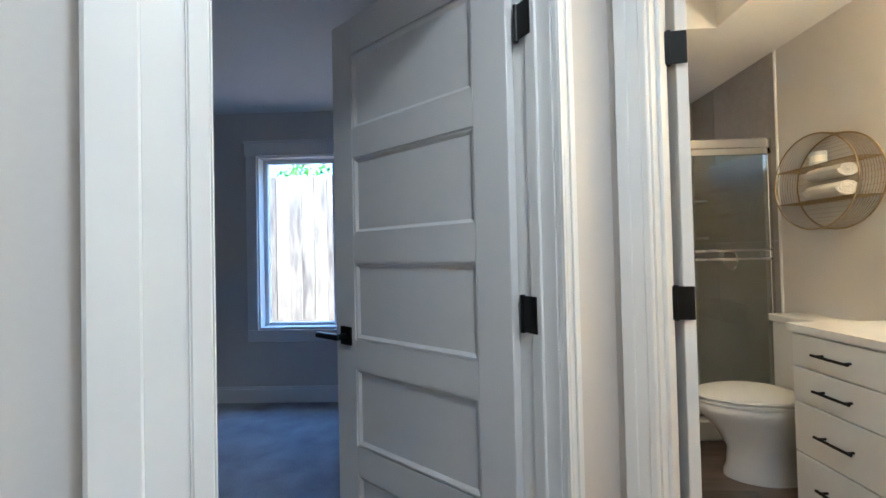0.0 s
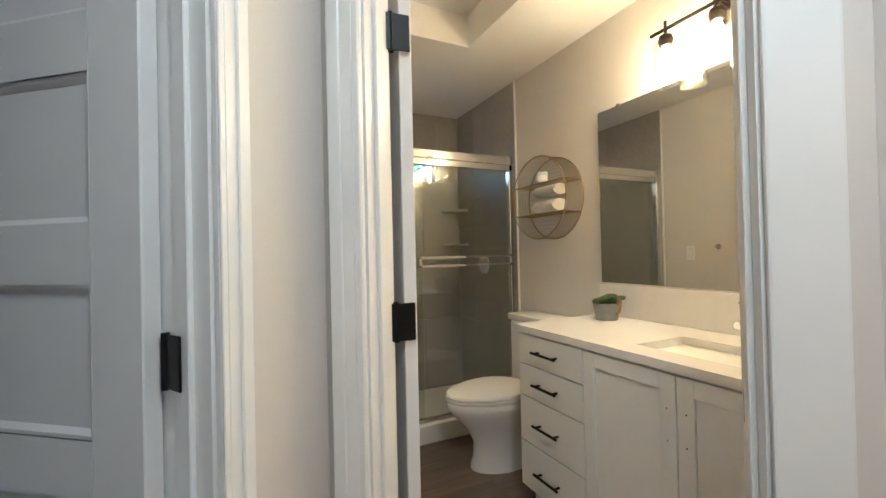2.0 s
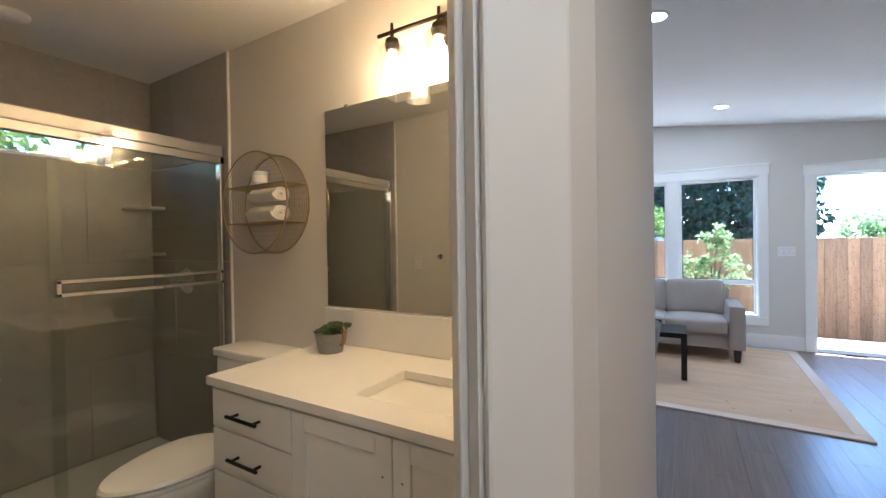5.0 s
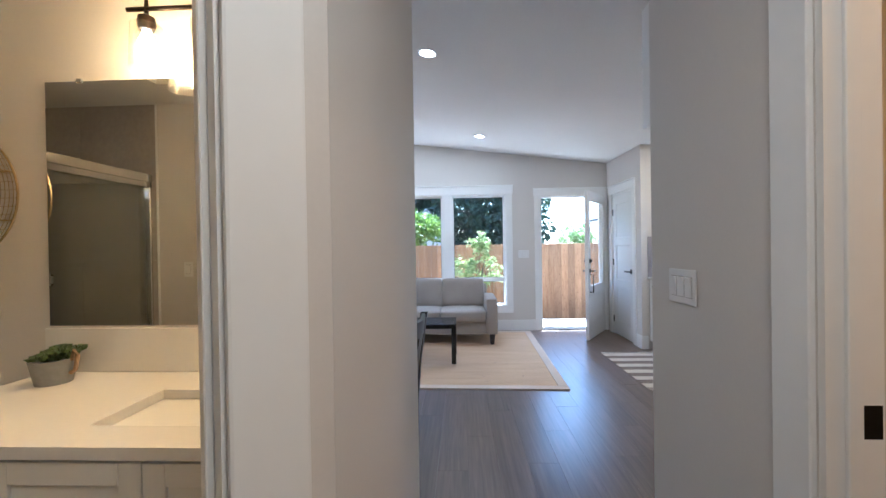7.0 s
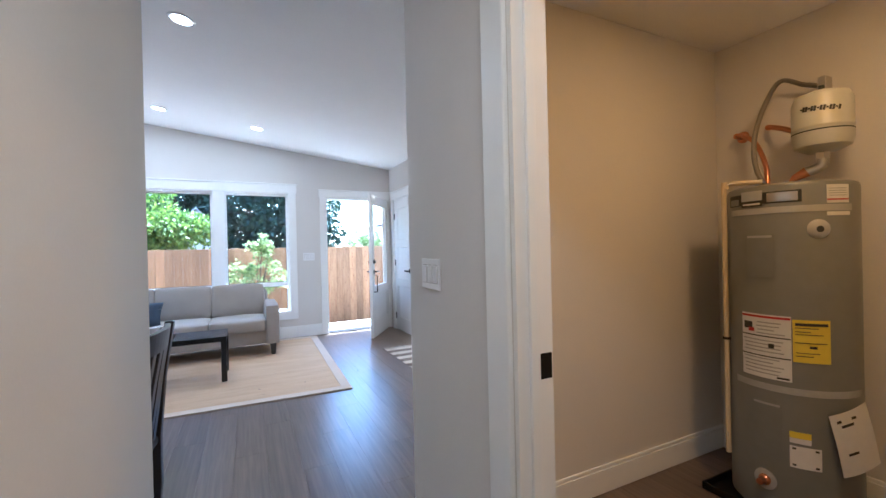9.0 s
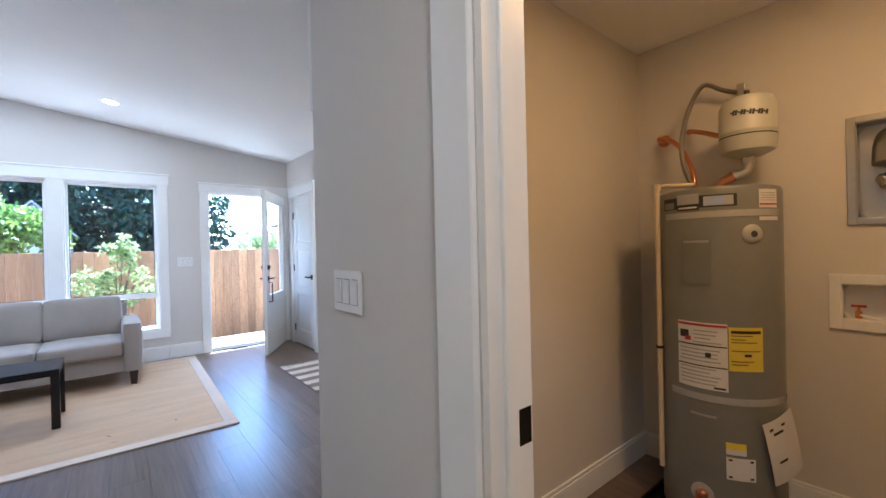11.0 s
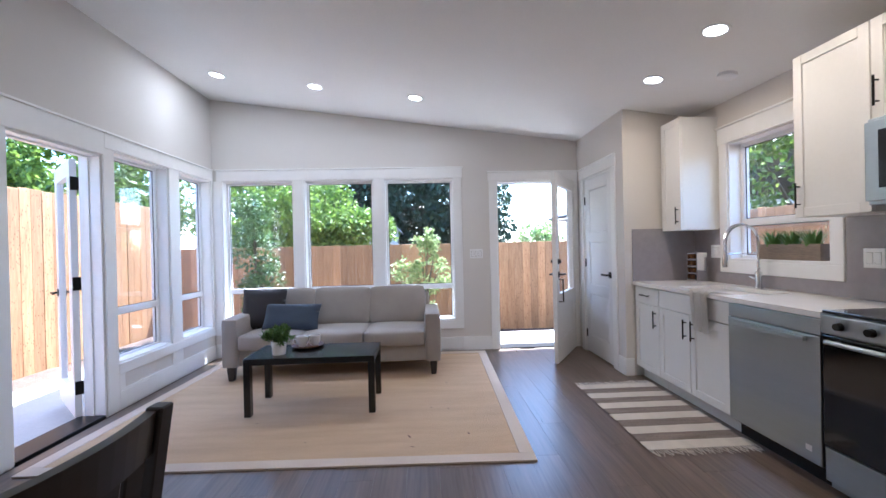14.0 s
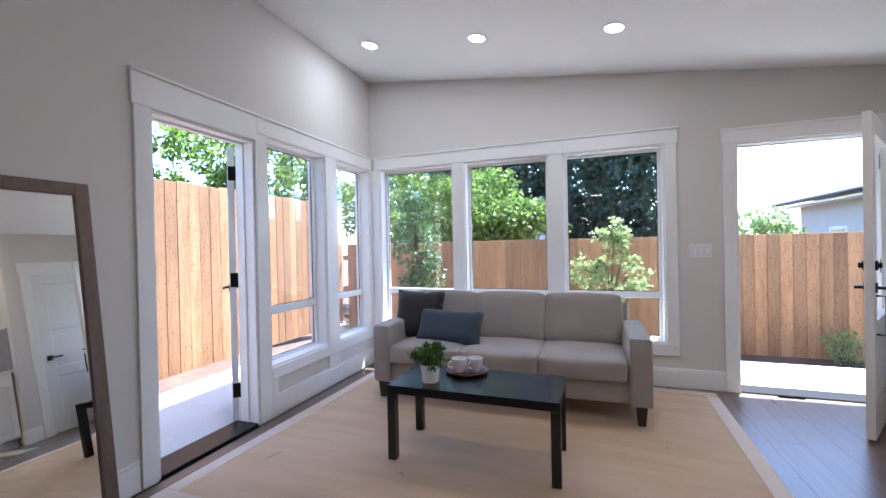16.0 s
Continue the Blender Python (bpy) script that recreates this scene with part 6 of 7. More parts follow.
wrap(128, 134, 0.800, 0.811, 0.0031, M["ink"], yl, "print_mark", n=4)
tl = wrap(50, 124, 1.437, 1.489, 0.0018, M["ink"], wh, "label", "black name plate with a silver emblem")
wrap(52, 66, 1.441, 1.470, 0.003, M["heater"], tl, "print_shape", n=6)
wrap(70, 92, 1.455, 1.500, 0.0031, M["tape"], tl, "print_shape", n=6)
wrap(70, 92, 1.428, 1.452, 0.0031, M["ink"], tl, "print_shape", n=6)
wrap(72, 90, 1.436, 1.443, 0.0036, M["paper"], tl, "print_line", n=6)
wrap(96, 121, 1.443, 1.483, 0.003, M["nickel"], tl, "emblem", n=6)
wrap(52, 170, 1.392, 1.420, 0.0016, M["tape"], wh, "tape_band", "strip of shiny packing tape", 30)
wrap(58, 188, 0.592, 0.622, 0.0016, M["tape"], wh, "tape_band", "strip of shiny packing tape", 34)
pl_ = wrap(144, 166, 1.425, 1.503, 0.0018, M["paper"], wh, "label", "white label with fine print")
wrap(144.5, 165.5, 1.437, 1.443, 0.003, M["red"], pl_, "print_bar", n=6)
for z in (1.455, 1.465, 1.475, 1.485):
    wrap(146, 163, z, z + 0.003, 0.003, M["tape"], pl_, "print_line", n=5)
wrap(144, 167, 1.372, 1.388, 0.0022, M["paper"], wh, "label", "narrow white label")
for a0, z0, z1 in ((76, 1.105, 1.30), (80, 0.315, 0.542)):
    cv = wrap(a0, a0 + 26, z0, z1, 0.006, M["heater"], wh, "access_cover", "grey element cover plate")
    wrap(a0 + 1, a0 + 24, z1 - 0.016, z1 - 0.006, 0.0075, M["tape"], cv, "tape_tab", n=6)
wrap(111, 128, 0.405, 0.432, 0.0018, M["yellow"], wh, "label", "small yellow label")
wrap(111, 128, 0.382, 0.404, 0.0018, M["paper"], wh, "label", "small white label")
sl_ = wrap(111, 136, 0.275, 0.370, 0.0018, M["paper"], wh, "label", "white label with corner marks")
for a0, z0 in ((113, 0.355), (131, 0.355), (113, 0.283), (131, 0.283)):
    wrap(a0, a0 + 3, z0, z0 + 0.008, 0.003, M["ink"], sl_, "print_mark", n=2)
# paper manual in a pouch, taped on askew and curling away from the tank
mp_ = B()
ang = radians(140)
tan_, out_ = Vector((-math.sin(ang), math.cos(ang), 0)), Vector((math.cos(ang), math.sin(ang), 0))
for k in range(2):
    gm = [[mp_.verts.new(out_ * (HR * math.cos(u * 0.8) + 0.016 + 0.012 * u * u + 0.003 * k + 0.006 * math.sin(3 * w)) + tan_ * (0.165 * u + 0.05 * (1 - w)) + Vector((0, 0, 0.268 + 0.255 * w + 0.05 * u))) for w in (i / 8 for i in range(9))] for u in (j / 8 for j in range(9))]
    for i in range(8):
        for j in range(8):
            mp_.faces.new((gm[i][j], gm[i + 1][j], gm[i + 1][j + 1], gm[i][j + 1]))
part("manual_pouch", mp_, M["paper"], wh, "clear pouch with the paper manual", True)
mk = B()
for w, u0, u1 in ((0.88, 0.12, 0.6), (0.80, 0.2, 0.5), (0.35, 0.2, 0.45)):
    q = [mk.verts.new(out_ * (HR * math.cos(u * 0.8) + 0.0215 + 0.012 * u * u + 0.006 * math.sin(3 * ww)) + tan_ * (0.165 * u + 0.05 * (1 - ww)) + Vector((0, 0, 0.268 + 0.255 * ww + 0.05 * u))) for u, ww in ((u0, w - 0.02), (u1, w - 0.02), (u1, w + 0.02), (u0, w + 0.02))]
    mk.faces.new(q)
part("manual_print", mk, M["ink"], wh, "dark print on the manual")
tp = part("relief_port", lathe(B(), [(0, 0.012), (0.022, 0.012), (0.038, 0.004), (0.042, 0.0)], 20), M["tape"], wh, "pale collar with a dark port", True, pose(HR * math.cos(radians(137)), HR * math.sin(radians(137)), 1.315) @ pose(0, 0, 0, -90, 0, 47))
part("port_hole", lathe(B(), [(0, 0.0125), (0.014, 0.0125)], 14), M["ink"], tp)
part("drain_valve", lathe(B(), [(0, 0.05), (0.014, 0.05), (0.016, 0.02), (0.024, 0.012), (0.024, 0)], 16), M["copper"], wh, "brass drain valve", True, pose(HR * math.cos(radians(90)), HR * math.sin(radians(90)), 0.18) @ pose(0, 0, 0, -90, 0, 0))
part("valve_collar", lathe(B(), [(0.02, 0.004), (0.045, 0.003), (0.047, 0.0)], 20), M["tape"], wh, "pale collar", True, pose(HR * math.cos(radians(90)), HR * math.sin(radians(90)), 0.18) @ pose(0, 0, 0, -90, 0, 0))
dp = thing("drain_pipe", pose(0, 0, 0), "cream plastic relief pipe beside the heater", "pipe")
part("run", tube(B(), [(1.70, -1.86, 1.556), (1.80, -1.80, 1.56), (1.837, -1.79, 1.55), (1.837, -1.79, 0.20)], 0.012, 12), M["cpvc"], dp, smooth=True)
for p in ((1.832, -1.793, 1.556),):
    part("elbow", lathe(B(), [(0, -0.02), (0.017, -0.02), (0.017, 0.012), (0, 0.012)], 14, p), M["cpvc"], dp, smooth=True)
part("strap", lathe(B(), [(0.0125, -0.006), (0.017, -0.006), (0.017, 0.006), (0.0125, 0.006)], 14, (1.837, -1.79, 0.78)), M["black"], dp, "black strap")


def wavy(points, r, amp, mat, parent, name, label, per=8):
    pts = []
    for a, b in zip(points, points[1:]):
        for k in range(per):
            pts.append(Vector(a).lerp(Vector(b), k / per))
    pts.append(Vector(points[-1]))
    return part(name, tube(B(), pts, [r + amp * (k % 2) for k in range(len(pts))], 10), mat, parent, label, True)


def smooth_path(points, n=8):
    out = []
    P = [Vector(p) for p in points]
    for i in range(len(P) - 1):
        p0, p1, p2, p3 = P[max(i - 1, 0)], P[i], P[i + 1], P[min(i + 2, len(P) - 1)]
        for k in range(n):
            t = k / n
            out.append(0.5 * ((2 * p1) + (p2 - p0) * t + (2 * p0 - 5 * p1 + 4 * p2 - p3) * t * t + (3 * p1 - p0 - 3 * p2 + p3) * t * t * t))
    return out + [P[-1]]


cd = thing("conduit", pose(0, 0, 0), "flexible metal conduit from the wall to the heater", "conduit")
wavy(smooth_path([(1.70, -1.90, 1.525), (1.76, -1.93, 1.64), (1.80, -2.0, 1.80), (1.79, -2.08, 1.98), (1.74, -2.13, 2.10), (1.66, -2.17, 2.06), (1.60, -2.18, 2.035)], 6), 0.0095, 0.0035, M["flex"], cd, "hose", "", 5)
part("wall_box", bx(1.57, 1.605, -2.239, -2.17, 1.995, 2.075, 0.003), M["nickel"], cd, "grey conduit box")
cw = thing("copper_pipes", pose(0, 0, 0), "copper supply pipes and flexible connectors", "pipe")
wavy(smooth_path([(1.74, -1.99, 1.53), (1.765, -2.03, 1.66), (1.85, -2.11, 1.80), (1.94, -2.165, 1.87), (1.978, -2.175, 1.878)], 8), 0.011, 0.0025, M["copper"], cw, "connector", "corrugated copper connector", 2)
part("stub_out", tube(B(), [(1.978, -2.17, 1.878), (1.978, -2.239, 1.878)], 0.016, 12), M["copper"], cw, smooth=True)
part("escutcheon", lathe(B(), [(0, 0.012), (0.02, 0.012), (0.034, 0.0)], 20), M["copper"], cw, "", True, pose(1.978, -2.239, 1.878, -90, 0, 0))
wavy(smooth_path([(1.56, -2.04, 1.79), (1.65, -2.07, 1.81), (1.75, -2.14, 1.86), (1.83, -2.2, 1.893), (1.847, -2.239, 1.897)], 8), 0.011, 0.0025, M["copper"], cw, "connector", "corrugated copper connector", 2)
et = thing("expansion_tank", pose(1.518, -1.99, 1.667) @ Matrix.Scale(0.92, 4), "cream expansion tank above the water heater", "expansion tank")
part("vessel", lathe(B(), [(0, 0), (0.06, 0.005), (0.11, 0.03), (0.118, 0.06), (0.118, 0.115), (0.120, 0.118), (0.120, 0.126), (0.118, 0.129), (0.118, 0.25), (0.105, 0.285), (0.05, 0.305), (0, 0.308)], 40), M["tank"], et, smooth=True)
part("valve_cap", lathe(B(), [(0, 0.03), (0.012, 0.03), (0.014, 0), (0, 0)], 12, (0, 0, 0.305)), M["ink"], et, "black valve cap", True)
bm = B()
for k in range(14):
    a = radians(72 + 5.5 * k)
    hh = 0.004 + 0.011 * abs(math.sin(k * 2.1))
    box(bm, -0.005, 0.0045, -0.0006, 0.0006, -hh, hh * 0.8, m=Matrix.Translation((0.1185 * math.cos(a), 0.1185 * math.sin(a), 0.21 - 0.0012 * k)) @ pose(0, 0, 0, 0, 12, math.degrees(a) + 90))
part("print", bm, M["ink"], et, "black brand print")
part("seam", lathe(B(), [(0.1182, 0.098), (0.1192, 0.101), (0.1182, 0.104)], 40), M["ink"], et, "dark seam", True)
part("nut", lathe(B(), [(0.02, -0.03), (0.03, -0.03), (0.03, 0.004), (0.02, 0.004)], 6), M["nickel"], et, "galvanised nut")
part("fitting", tube(B(), smooth_path([(0, 0, 0.002), (0, 0, -0.05), (0.02, 0.008, -0.075), (0.06, 0.02, -0.085)], 5), 0.024, 14), M["nickel"], et, "galvanised elbow fitting", True)
part("pipe_tail", tube(B(), [(0.055, 0.018, -0.085), (0.10, 0.03, -0.11), (0.12, 0.035, -0.15)], [0.026, 0.02, 0.018], 12), M["copper"], et, "brass pipe tail", True)


def recess(name, x0, x1, z0, z1, label, category, mat_in, rim):
    """A box let into the closet's end wall, with a flange round its mouth."""
    b = thing(name, pose(0, -2.24, 0), label, category)
    a0, a1, c0, c1 = x0 + rim[0], x1 - rim[0], z0 + rim[1], z1 - rim[1]
    bm = B()
    for q in ((x0, a0, z0, z1), (a1, x1, z0, z1), (a0, a1, z0, c0), (a0, a1, c1, z1)):
        box(bm, q[0], q[1], 0.0005, 0.012, q[2], q[3], 0.003, 2)
    part("rim", bm, mat_in, b)
    bm = B()
    for q in ((a0, a0 + 0.003, c0, c1), (a1 - 0.003, a1, c0, c1), (a0 + 0.003, a1 - 0.003, c0, c0 + 0.003), (a0 + 0.003, a1 - 0.003, c1 - 0.003, c1)):
        box(bm, q[0], q[1], -0.088, 0.001, q[2], q[3])
    for x, z, dx, dz in ((a0, c0, 1, 1), (a1, c0, -1, 1), (a0, c1, 1, -1), (a1, c1, -1, -1)):
        p = [bm.verts.new((x + dx * u, y, z + dz * w)) for y in (-0.088, 0.0) for u, w in ((0.003, 0.003), (0.025, 0.003), (0.003, 0.025))]
        bm.faces.new((p[1], p[2], p[5], p[4]))
    part("side", bm, mat_in, b)
    part("back", bx(a0, a1, -0.092, -0.088, c0, c1), mat_in, b)
    return b


M["galv"] = material("galvanised_sheet", (0.5, 0.49, 0.46), 0.3, 0.9, vary=0.06, grain=12, bump=0.03)
dv = recess("dryer_vent_box", 0.955, 1.222, 1.345, 1.815, "galvanised recessed dryer vent box", "vent box", M["galv"], (0.03, 0.03))
part("duct", tube(B(), [(1.08, -0.086, 1.69), (1.08, -0.05, 1.70), (1.08, -0.02, 1.67), (1.08, -0.012, 1.60)], [0.058, 0.062, 0.066, 0.068], 24), M["galv"], dv, "foil duct collar", True)
bm = B()
bmesh.ops.create_icosphere(bm, subdivisions=2, radius=0.034)
for v in bm.verts:
    v.co = v.co * (1 + 0.45 * noise.noise(v.co * 60)) + Vector((1.105, -0.035, 1.53))
part("foil", bm, M["galv"], dv, "crumpled foil")
ob_ = recess("washer_outlet_box", 1.012, 1.286, 0.885, 1.13, "white recessed washer outlet box with two valves", "outlet box", M["vinyl"], (0.04, 0.045))
for x, mt in ((1.196, "red"), (1.071, "ink")):
    bm = lathe(B(), [(0, 0), (0.012, 0), (0.012, 0.03), (0.006, 0.035), (0.006, 0.05), (0, 0.05)], 14, (x, -0.04, 0.932))
    part("valve", bm, M["copper"], ob_, "brass valve", True)
    bm = box(B(), x - 0.025, x + 0.025, -0.048, -0.032, 0.982, 0.992, 0.004)
    part("valve_handle", bm, M[mt], ob_, "red lever" if mt == "red" else "dark lever")
part("hose_loop", tube(B(), [(1.19, -0.03, 0.95), (1.15, -0.015, 0.938), (1.11, -0.015, 0.938), (1.075, -0.03, 0.95)], 0.005, 8), M["vinyl"], ob_, smooth=True)
downlight(1.0, -1.25, HEAD, 0, UTILITY_LAMP, AMBER, "hall downlights")

# ---- garden ----
def leaf_material(name, dark, light, through=0.45):
    m = bpy.data.materials.new(name)
    m.use_nodes = True
    n, l = m.node_tree.nodes, m.node_tree.links
    b = n["Principled BSDF"]
    geo, ramp, tr, mix = n.new("ShaderNodeNewGeometry"), n.new("ShaderNodeValToRGB"), n.new("ShaderNodeBsdfTranslucent"), n.new("ShaderNodeMixShader")
    ramp.color_ramp.elements[0].color, ramp.color_ramp.elements[1].color = (*dark, 1), (*light, 1)
    l.new(geo.outputs["Random Per Island"], ramp.inputs[0])
    l.new(ramp.outputs[0], b.inputs["Base Color"])
    l.new(ramp.outputs[0], tr.inputs[0])
    b.inputs["Roughness"].default_value = 0.5
    mix.inputs[0].default_value = through
    l.new(b.outputs[0], mix.inputs[1])
    l.new(tr.outputs[0], mix.inputs[2])
    l.new(mix.outputs[0], n["Material Output"].inputs[0])
    return m


L_MAPLE = leaf_material("maple_leaf", (0.035, 0.085, 0.014), (0.25, 0.36, 0.065), 0.40)
L_DARK = leaf_material("conifer_needles", (0.012, 0.028, 0.014), (0.035, 0.065, 0.028), 0.15)
L_SHRUB = leaf_material("variegated_leaf", (0.10, 0.18, 0.04), (0.46, 0.52, 0.24), 0.4)
L_PALE = leaf_material("pale_shrub_leaf", (0.14, 0.22, 0.07), (0.30, 0.38, 0.16), 0.4)
M["bark"] = material("bark", (0.10, 0.075, 0.055), 0.9, vary=0.25, grain=30, bump=0.6, stretch=(4, 4, 0.7), depth=0.01)


def leafy(name, x, y, z, label, category, trunk_h, trunk_r, shells, clump_n, clump_r, count, size, mat, seed, droop=0.3, limbs=6):
    """shells: ellipsoids (cx, cy, cz, rx, ry, rz), from the foot of the plant, whose skin the clumps follow."""
    r = random.Random(seed)
    t = thing(name, pose(x, y, z), label, category)
    cl = []
    for k in range(clump_n):
        s = r.choice(shells)
        d = Vector((r.gauss(0, 1), r.gauss(0, 1), r.gauss(0, 1))).normalized() * (r.uniform(0.35, 1.0) ** 0.5)
        cl.append((s[0] + d.x * s[3], s[1] + d.y * s[4], s[2] + d.z * s[5], clump_r * r.uniform(0.6, 1.3)))
    bm = tube(B(), [(0, 0, -0.1), (0.03, 0.02, trunk_h * 0.5), (0.0, 0.05, trunk_h)], [trunk_r, trunk_r * 0.8, trunk_r * 0.55], 8)
    part("trunk", bm, M["bark"], t, smooth=True)
    for k in range(limbs):
        q = cl[k * len(cl) // limbs]
        a = (0, 0.02, trunk_h * r.uniform(0.45, 0.95))
        mid = (q[0] * 0.5, q[1] * 0.5, (a[2] + q[2]) / 2 + 0.1)
        part("limb", tube(B(), [a, mid, q[:3]], [trunk_r * 0.4, trunk_r * 0.25, trunk_r * 0.08], 6), M["bark"], t, smooth=True)
    me = leaves(cl, count, size, seed, droop)
    me.materials.append(mat)
    cr = new("crown", me)
    cr.parent = t
    return t


leafy("maple_tree", 12.3, 3.6, -0.3, "spreading bright green maple tree behind the fence", "tree", 2.2, 0.12,
      [(0, 1.2, 3.0, 1.8, 2.2, 1.3), (-0.5, -0.6, 2.5, 1.3, 1.2, 0.7), (0.3, 3.4, 3.4, 2.0, 2.0, 1.6), (-0.4, -1.75, 2.1, 0.9, 0.9, 0.35), (-0.3, -1.2, 1.9, 0.9, 1.2, 0.4)], 260, 0.25, 30000, 0.105, L_MAPLE, 11)
leafy("maple_tree", 8.4, 7.6, -0.3, "broad bright green tree behind the tall fence", "tree", 2.6, 0.14,
      [(0, 0, 3.4, 2.4, 1.5, 1.7), (-2.4, 0.2, 3.3, 1.8, 1.4, 1.6), (2.4, -0.2, 3.2, 1.8, 1.4, 1.7), (-3.9, 0.4, 3.2, 1.6, 1.3, 1.6)], 330, 0.32, 36000, 0.125, L_MAPLE, 12)
leafy("shade_tree", 9.4, -7.0, -0.3, "leafy green tree behind the kitchen fence", "tree", 2.4, 0.14,
      [(0, 0, 3.0, 2.8, 1.4, 2.2), (-2.6, 0.1, 2.8, 1.8, 1.2, 2.0)], 200, 0.4, 26000, 0.14, L_MAPLE, 13)
leafy("shade_tree", 1.2, 7.4, -0.3, "leafy green tree behind the bathroom window", "tree", 2.4, 0.14,
      [(0, 0, 3.0, 2.0, 1.2, 1.7)], 60, 0.5, 6000, 0.14, L_MAPLE, 14)
leafy("hedge_shrub", -1.1, 6.0, -0.3, "leafy green shrub behind the bedroom fence", "shrub", 1.6, 0.06,
      [(0, 0, 2.2, 1.6, 0.6, 0.9)], 50, 0.3, 6000, 0.10, L_MAPLE, 19)
leafy("dogwood_shrub", 8.75, 0.18, ground_z(8.75, 0), "variegated cream and green dogwood shrub by the fence", "shrub", 0.7, 0.022,
      [(0, 0.05, 0.72, 0.2, 0.24, 0.30), (0, -0.22, 1.05, 0.24, 0.26, 0.26), (0, 0.27, 1.12, 0.2, 0.24, 0.24), (0, 0.02, 1.42, 0.16, 0.2, 0.26), (0, -0.1, 1.7, 0.1, 0.12, 0.14)], 70, 0.085, 2300, 0.068, L_SHRUB, 15, 0.1, 22)
leafy("climbing_shrub", 8.6, 2.85, ground_z(8.6, 3), "tall dark green climbing shrub in front of the fence", "shrub", 1.7, 0.03,
      [(0, 0, 1.7, 0.28, 0.32, 0.75), (0, -0.05, 0.9, 0.2, 0.25, 0.4)], 50, 0.17, 4200, 0.06, leaf_material("glossy_leaf", (0.03, 0.075, 0.02), (0.12, 0.20, 0.06), 0.35), 16, 0.3, 8)
leafy("pale_shrub", 13.6, -3.15, -0.3, "rounded pale green shrub beyond the fence", "shrub", 1.2, 0.05,
      [(0, 0, 1.35, 0.7, 0.75, 0.85), (0.3, -0.6, 1.2, 0.5, 0.5, 0.6)], 44, 0.26, 5000, 0.12, L_PALE, 17)
leafy("low_plant", 9.25, -2.45, -0.3, "small yellow-green plant at the foot of the fence", "plant", 0.12, 0.01,
      [(0, 0, 0.2, 0.16, 0.2, 0.2)], 14, 0.09, 500, 0.05, L_PALE, 18, 0.0, 5)


def conifer(x, y, h, r, seed, first=None):
    if first:
        return copy_thing(first, pose(x, y, -0.3, 0, 0, seed * 70) @ Matrix.Scale(1, 4))
    rr = random.Random(seed)
    t = thing("conifer", pose(x, y, -0.3), "tall dark green conifer behind the fence", "tree", "dark conifers")
    part("trunk", tube(B(), [(0, 0, -0.1), (0, 0, h * 0.6), (0, 0, h)], [0.22, 0.14, 0.03], 8), M["bark"], t, smooth=True)
    cl = []
    for k in range(150):
        z = h * (0.06 + 0.92 * k / 150)
        q = r * (1 - (z / h) ** 1.3) * rr.uniform(0.45, 1.05)
        a = k * 2.399
        cl.append((q * math.cos(a), q * math.sin(a), z, 0.28 + 0.22 * (1 - z / h)))
        if k % 8 == 0:
            part("limb", tube(B(), [(0, 0, z + 0.1), (q * math.cos(a), q * math.sin(a), z)], [0.05, 0.015], 5), M["bark"], t, smooth=True)
    me = leaves(cl, 12000, 0.20, seed, 0.9)
    me.materials.append(L_DARK)
    cr = new("crown", me)
    cr.parent = t
    return t


con = conifer(17.0, 0.2, 9.5, 2.3, 21)
for k, (x, y) in enumerate(((17.6, 2.6), (18.4, 5.0), (17.2, -1.1), (19.5, 1.2), (20.0, 7.6), (19.2, 3.8))):
    conifer(x, y, 9.5, 2.3, k + 1, con)

# neighbour's house
M["roofing"] = material("grey_shingles", (0.36, 0.35, 0.35), 0.85, vary=0.1, grain=40, bump=0.3)
nh = thing("neighbour_house", pose(0, 0, -0.3), "single-storey white house with a grey shingle roof", "house")
part("wall", bx(11.0, 17.3, -12.0, -5.2, 0, 2.5), M["siding"], nh)
bm = B()
prof = ((-4.78, 2.50), (-4.78, 2.62), (-8.6, 4.15), (-12.4, 2.62), (-12.4, 2.50), (-8.6, 4.0))
ends = [[bm.verts.new((x, y, z)) for y, z in prof] for x in (10.5, 17.8)]
for k in range(6):
    bm.faces.new((ends[0][k], ends[0][(k + 1) % 6], ends[1][(k + 1) % 6], ends[1][k]))
for e in ends:
    bm.faces.new((e[0], e[1], e[2], e[5]))
    bm.faces.new((e[5], e[2], e[3], e[4]))
part("roof", bm, M["roofing"], nh, "grey shingle roof")
bm = B()
g0, g1, g2 = (bm.verts.new((17.295, y, z)) for y, z in ((-5.2, 2.5), (-12.0, 2.5), (-8.6, 3.98)))
bm.faces.new((g0, g1, g2))
bmesh.ops.translate(bm, verts=bmesh.ops.extrude_face_region(bm, geom=bm.faces[:])["geom"][:0] or [v for v in bm.verts][3:], vec=(-0.15, 0, 0))
part("gable", bm, M["siding"], nh)
part("soffit", bx(10.5, 17.8, -5.19, -4.80, 2.44, 2.49), M["vinyl"], nh)
part("gutter", tube(B(), [(10.5, -4.73, 2.56), (17.8, -4.73, 2.56)], 0.055, 8), M["black"], nh, "dark gutter")
part("vent_pipe", tube(B(), [(15.6, -6.9, 3.3), (15.6, -6.9, 3.8)], 0.05, 8), M["black"], nh)
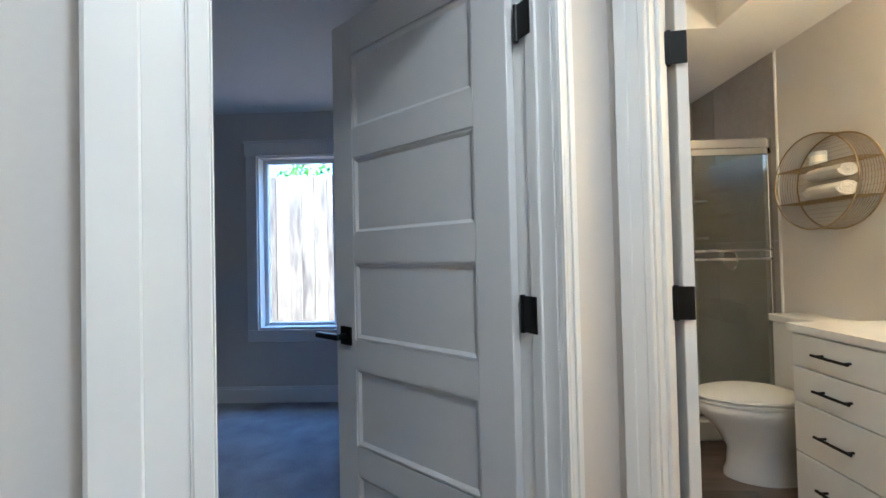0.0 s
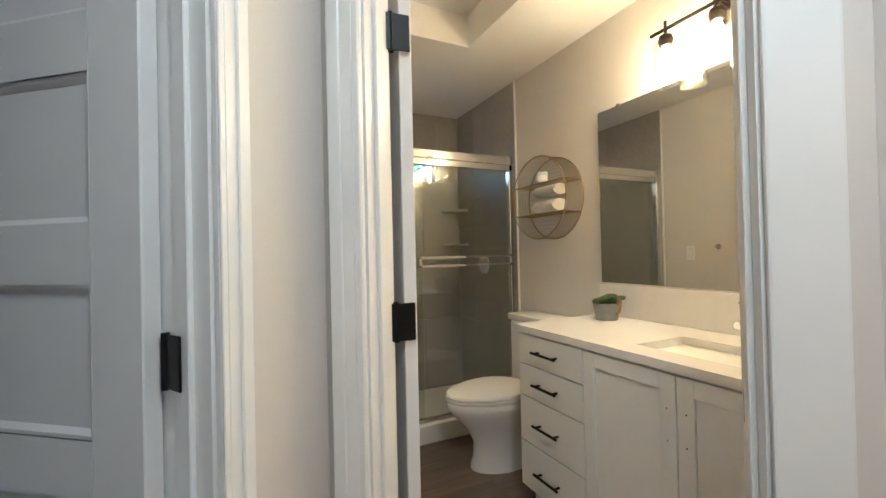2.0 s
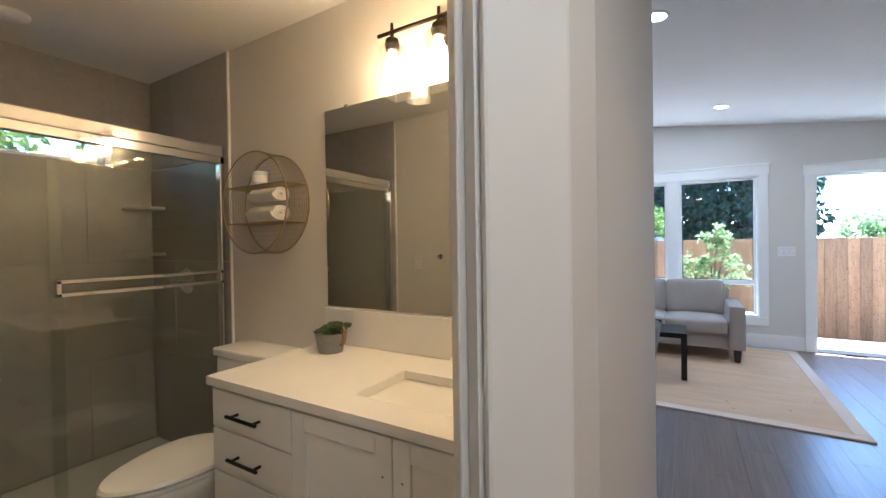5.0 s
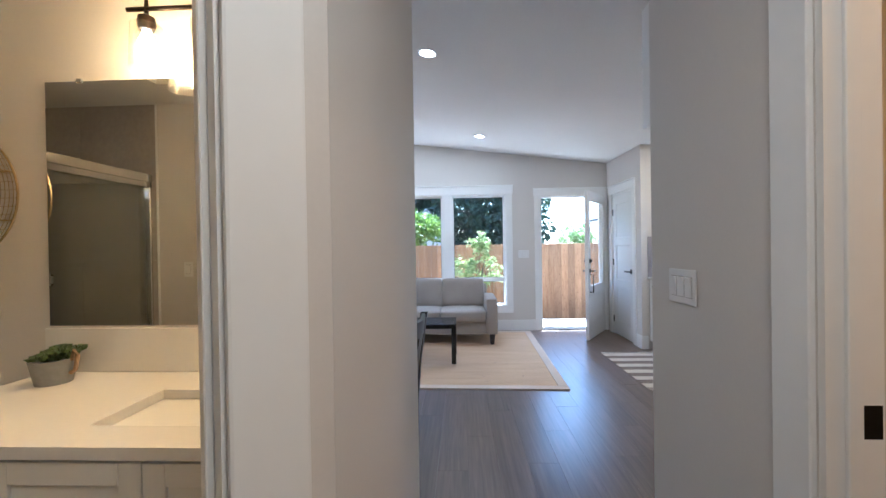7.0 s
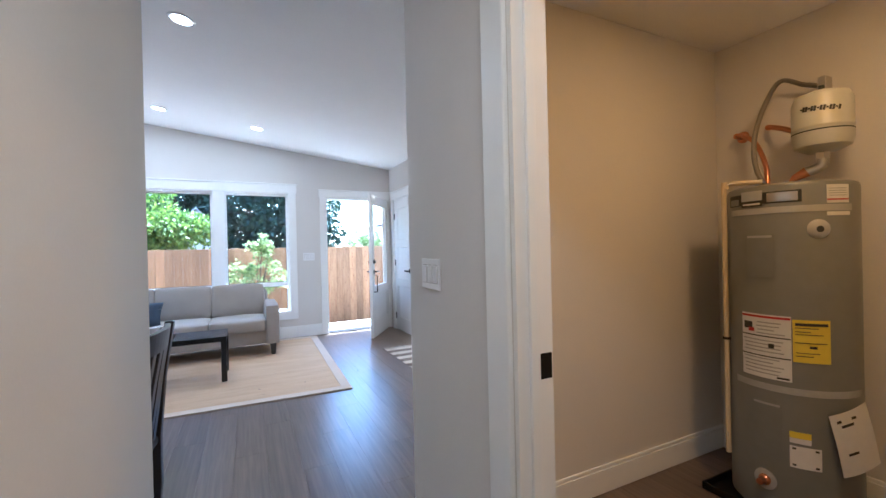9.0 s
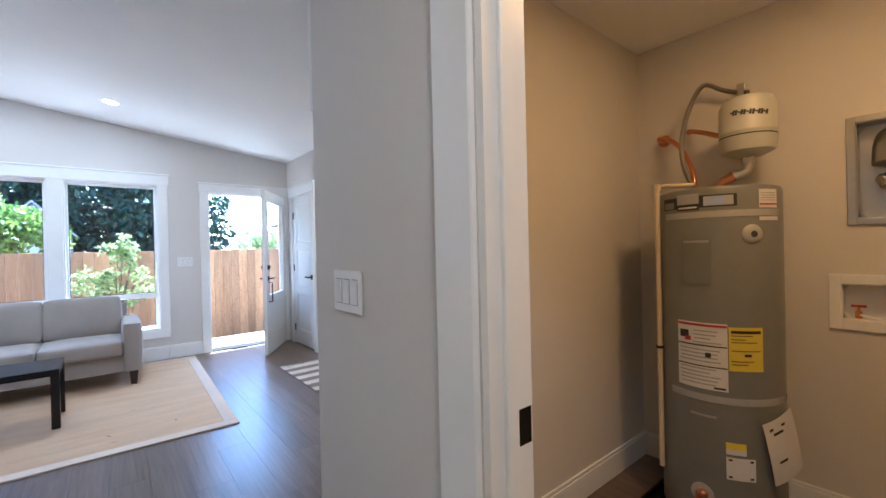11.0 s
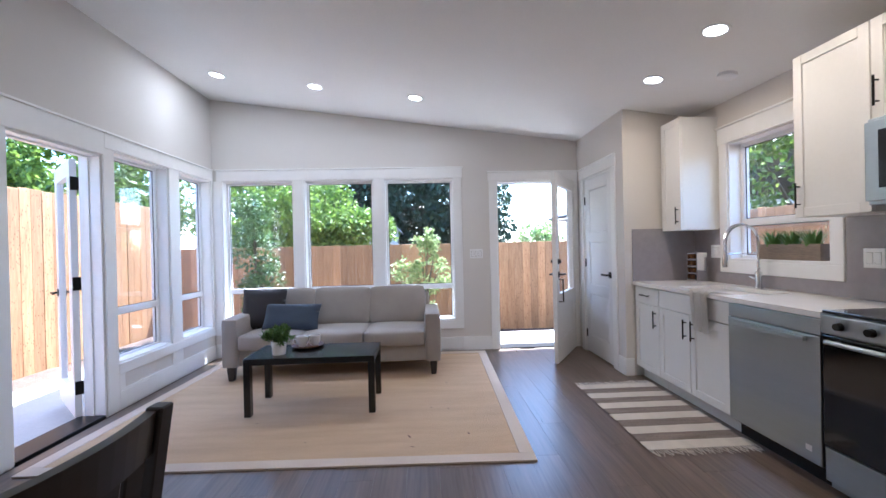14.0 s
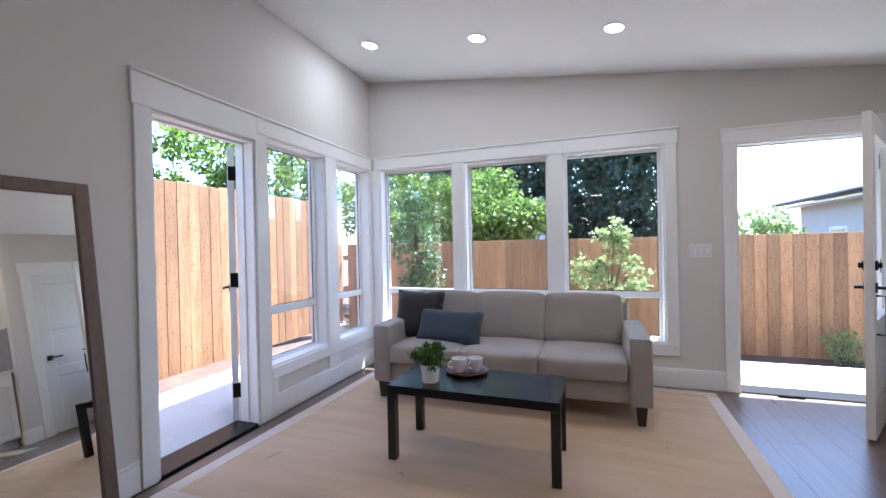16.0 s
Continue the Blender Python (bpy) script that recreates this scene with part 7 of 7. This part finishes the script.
for x in (12.6, 15.4):
    w = part("window", bx(x - 0.35, x + 0.35, -5.199, -5.16, 0.95, 1.85), M["vinyl"], nh)
    part("pane", bx(x - 0.28, x + 0.28, -5.159, -5.15, 1.02, 1.78), M["black_glass"], w, "dark glass")

# small gabled shed seen between the maple and the conifers
gs = thing("garden_shed", pose(15.3, 1.75, -0.3), "small pale grey shed with a steep gabled roof", "shed")
bm = B()
ends = [[bm.verts.new((x, y, z)) for y, z in ((-0.7, 0), (0.7, 0), (0.7, 2.15), (0, 2.9), (-0.7, 2.15))] for x in (0, 1.0)]
for e in ends:
    bm.faces.new(e)
for k in range(5):
    bm.faces.new((ends[0][k], ends[0][(k + 1) % 5], ends[1][(k + 1) % 5], ends[1][k]))
part("wall", bm, M["siding"], gs)
for q in (-1, 1):
    bm = B()
    rf = [[bm.verts.new((x, q * y, z)) for y, z in ((0, 2.93), (0, 2.99), (0.84, 2.09), (0.84, 2.03))] for x in (-0.12, 1.12)]
    for e in rf:
        bm.faces.new(e)
    for k in range(4):
        bm.faces.new((rf[0][k], rf[0][(k + 1) % 4], rf[1][(k + 1) % 4], rf[1][k]))
    part("roof", bm, M["roofing"], gs, "grey shingle roof")

# ---- vinyl floor planks ----
fl = bpy.data.objects["floor"]
PW, PL = 0.182, 1.22
plank_mesh = {}
row = 0
y = SOUTH
while y < 2.9:
    x = -1.0 - (row * 0.437) % PL
    while x < EAST:
        a, b = max(x, -1.0), min(x + PL, EAST)
        yc, xc = y + PW / 2, (a + b) / 2
        x += PL
        if yc > NORTH:
            a, b = max(a, 0.4), min(b, 2.1)
            xc = (a + b) / 2
        if b - a < 0.05 or yc > max(a, -0.9) + 1.15 and b < 0.6 or (b < 0.0 and yc > 0.3):
            continue
        key = round(b - a, 3)
        y1 = PW
        if (key, round(y1, 3)) not in plank_mesh:
            plank_mesh[key, round(y1, 3)] = mesh_of(bx(-key / 2 + 0.0003, key / 2 - 0.0003, 0.0003, y1 - 0.0003, -0.012, 0.0, 0.0005, 1), "plank", M["plank"])
        p = new("plank", plank_mesh[key, round(y1, 3)])
        p.parent = fl
        p.location = (xc, y, 0)
    y += PW
    row += 1
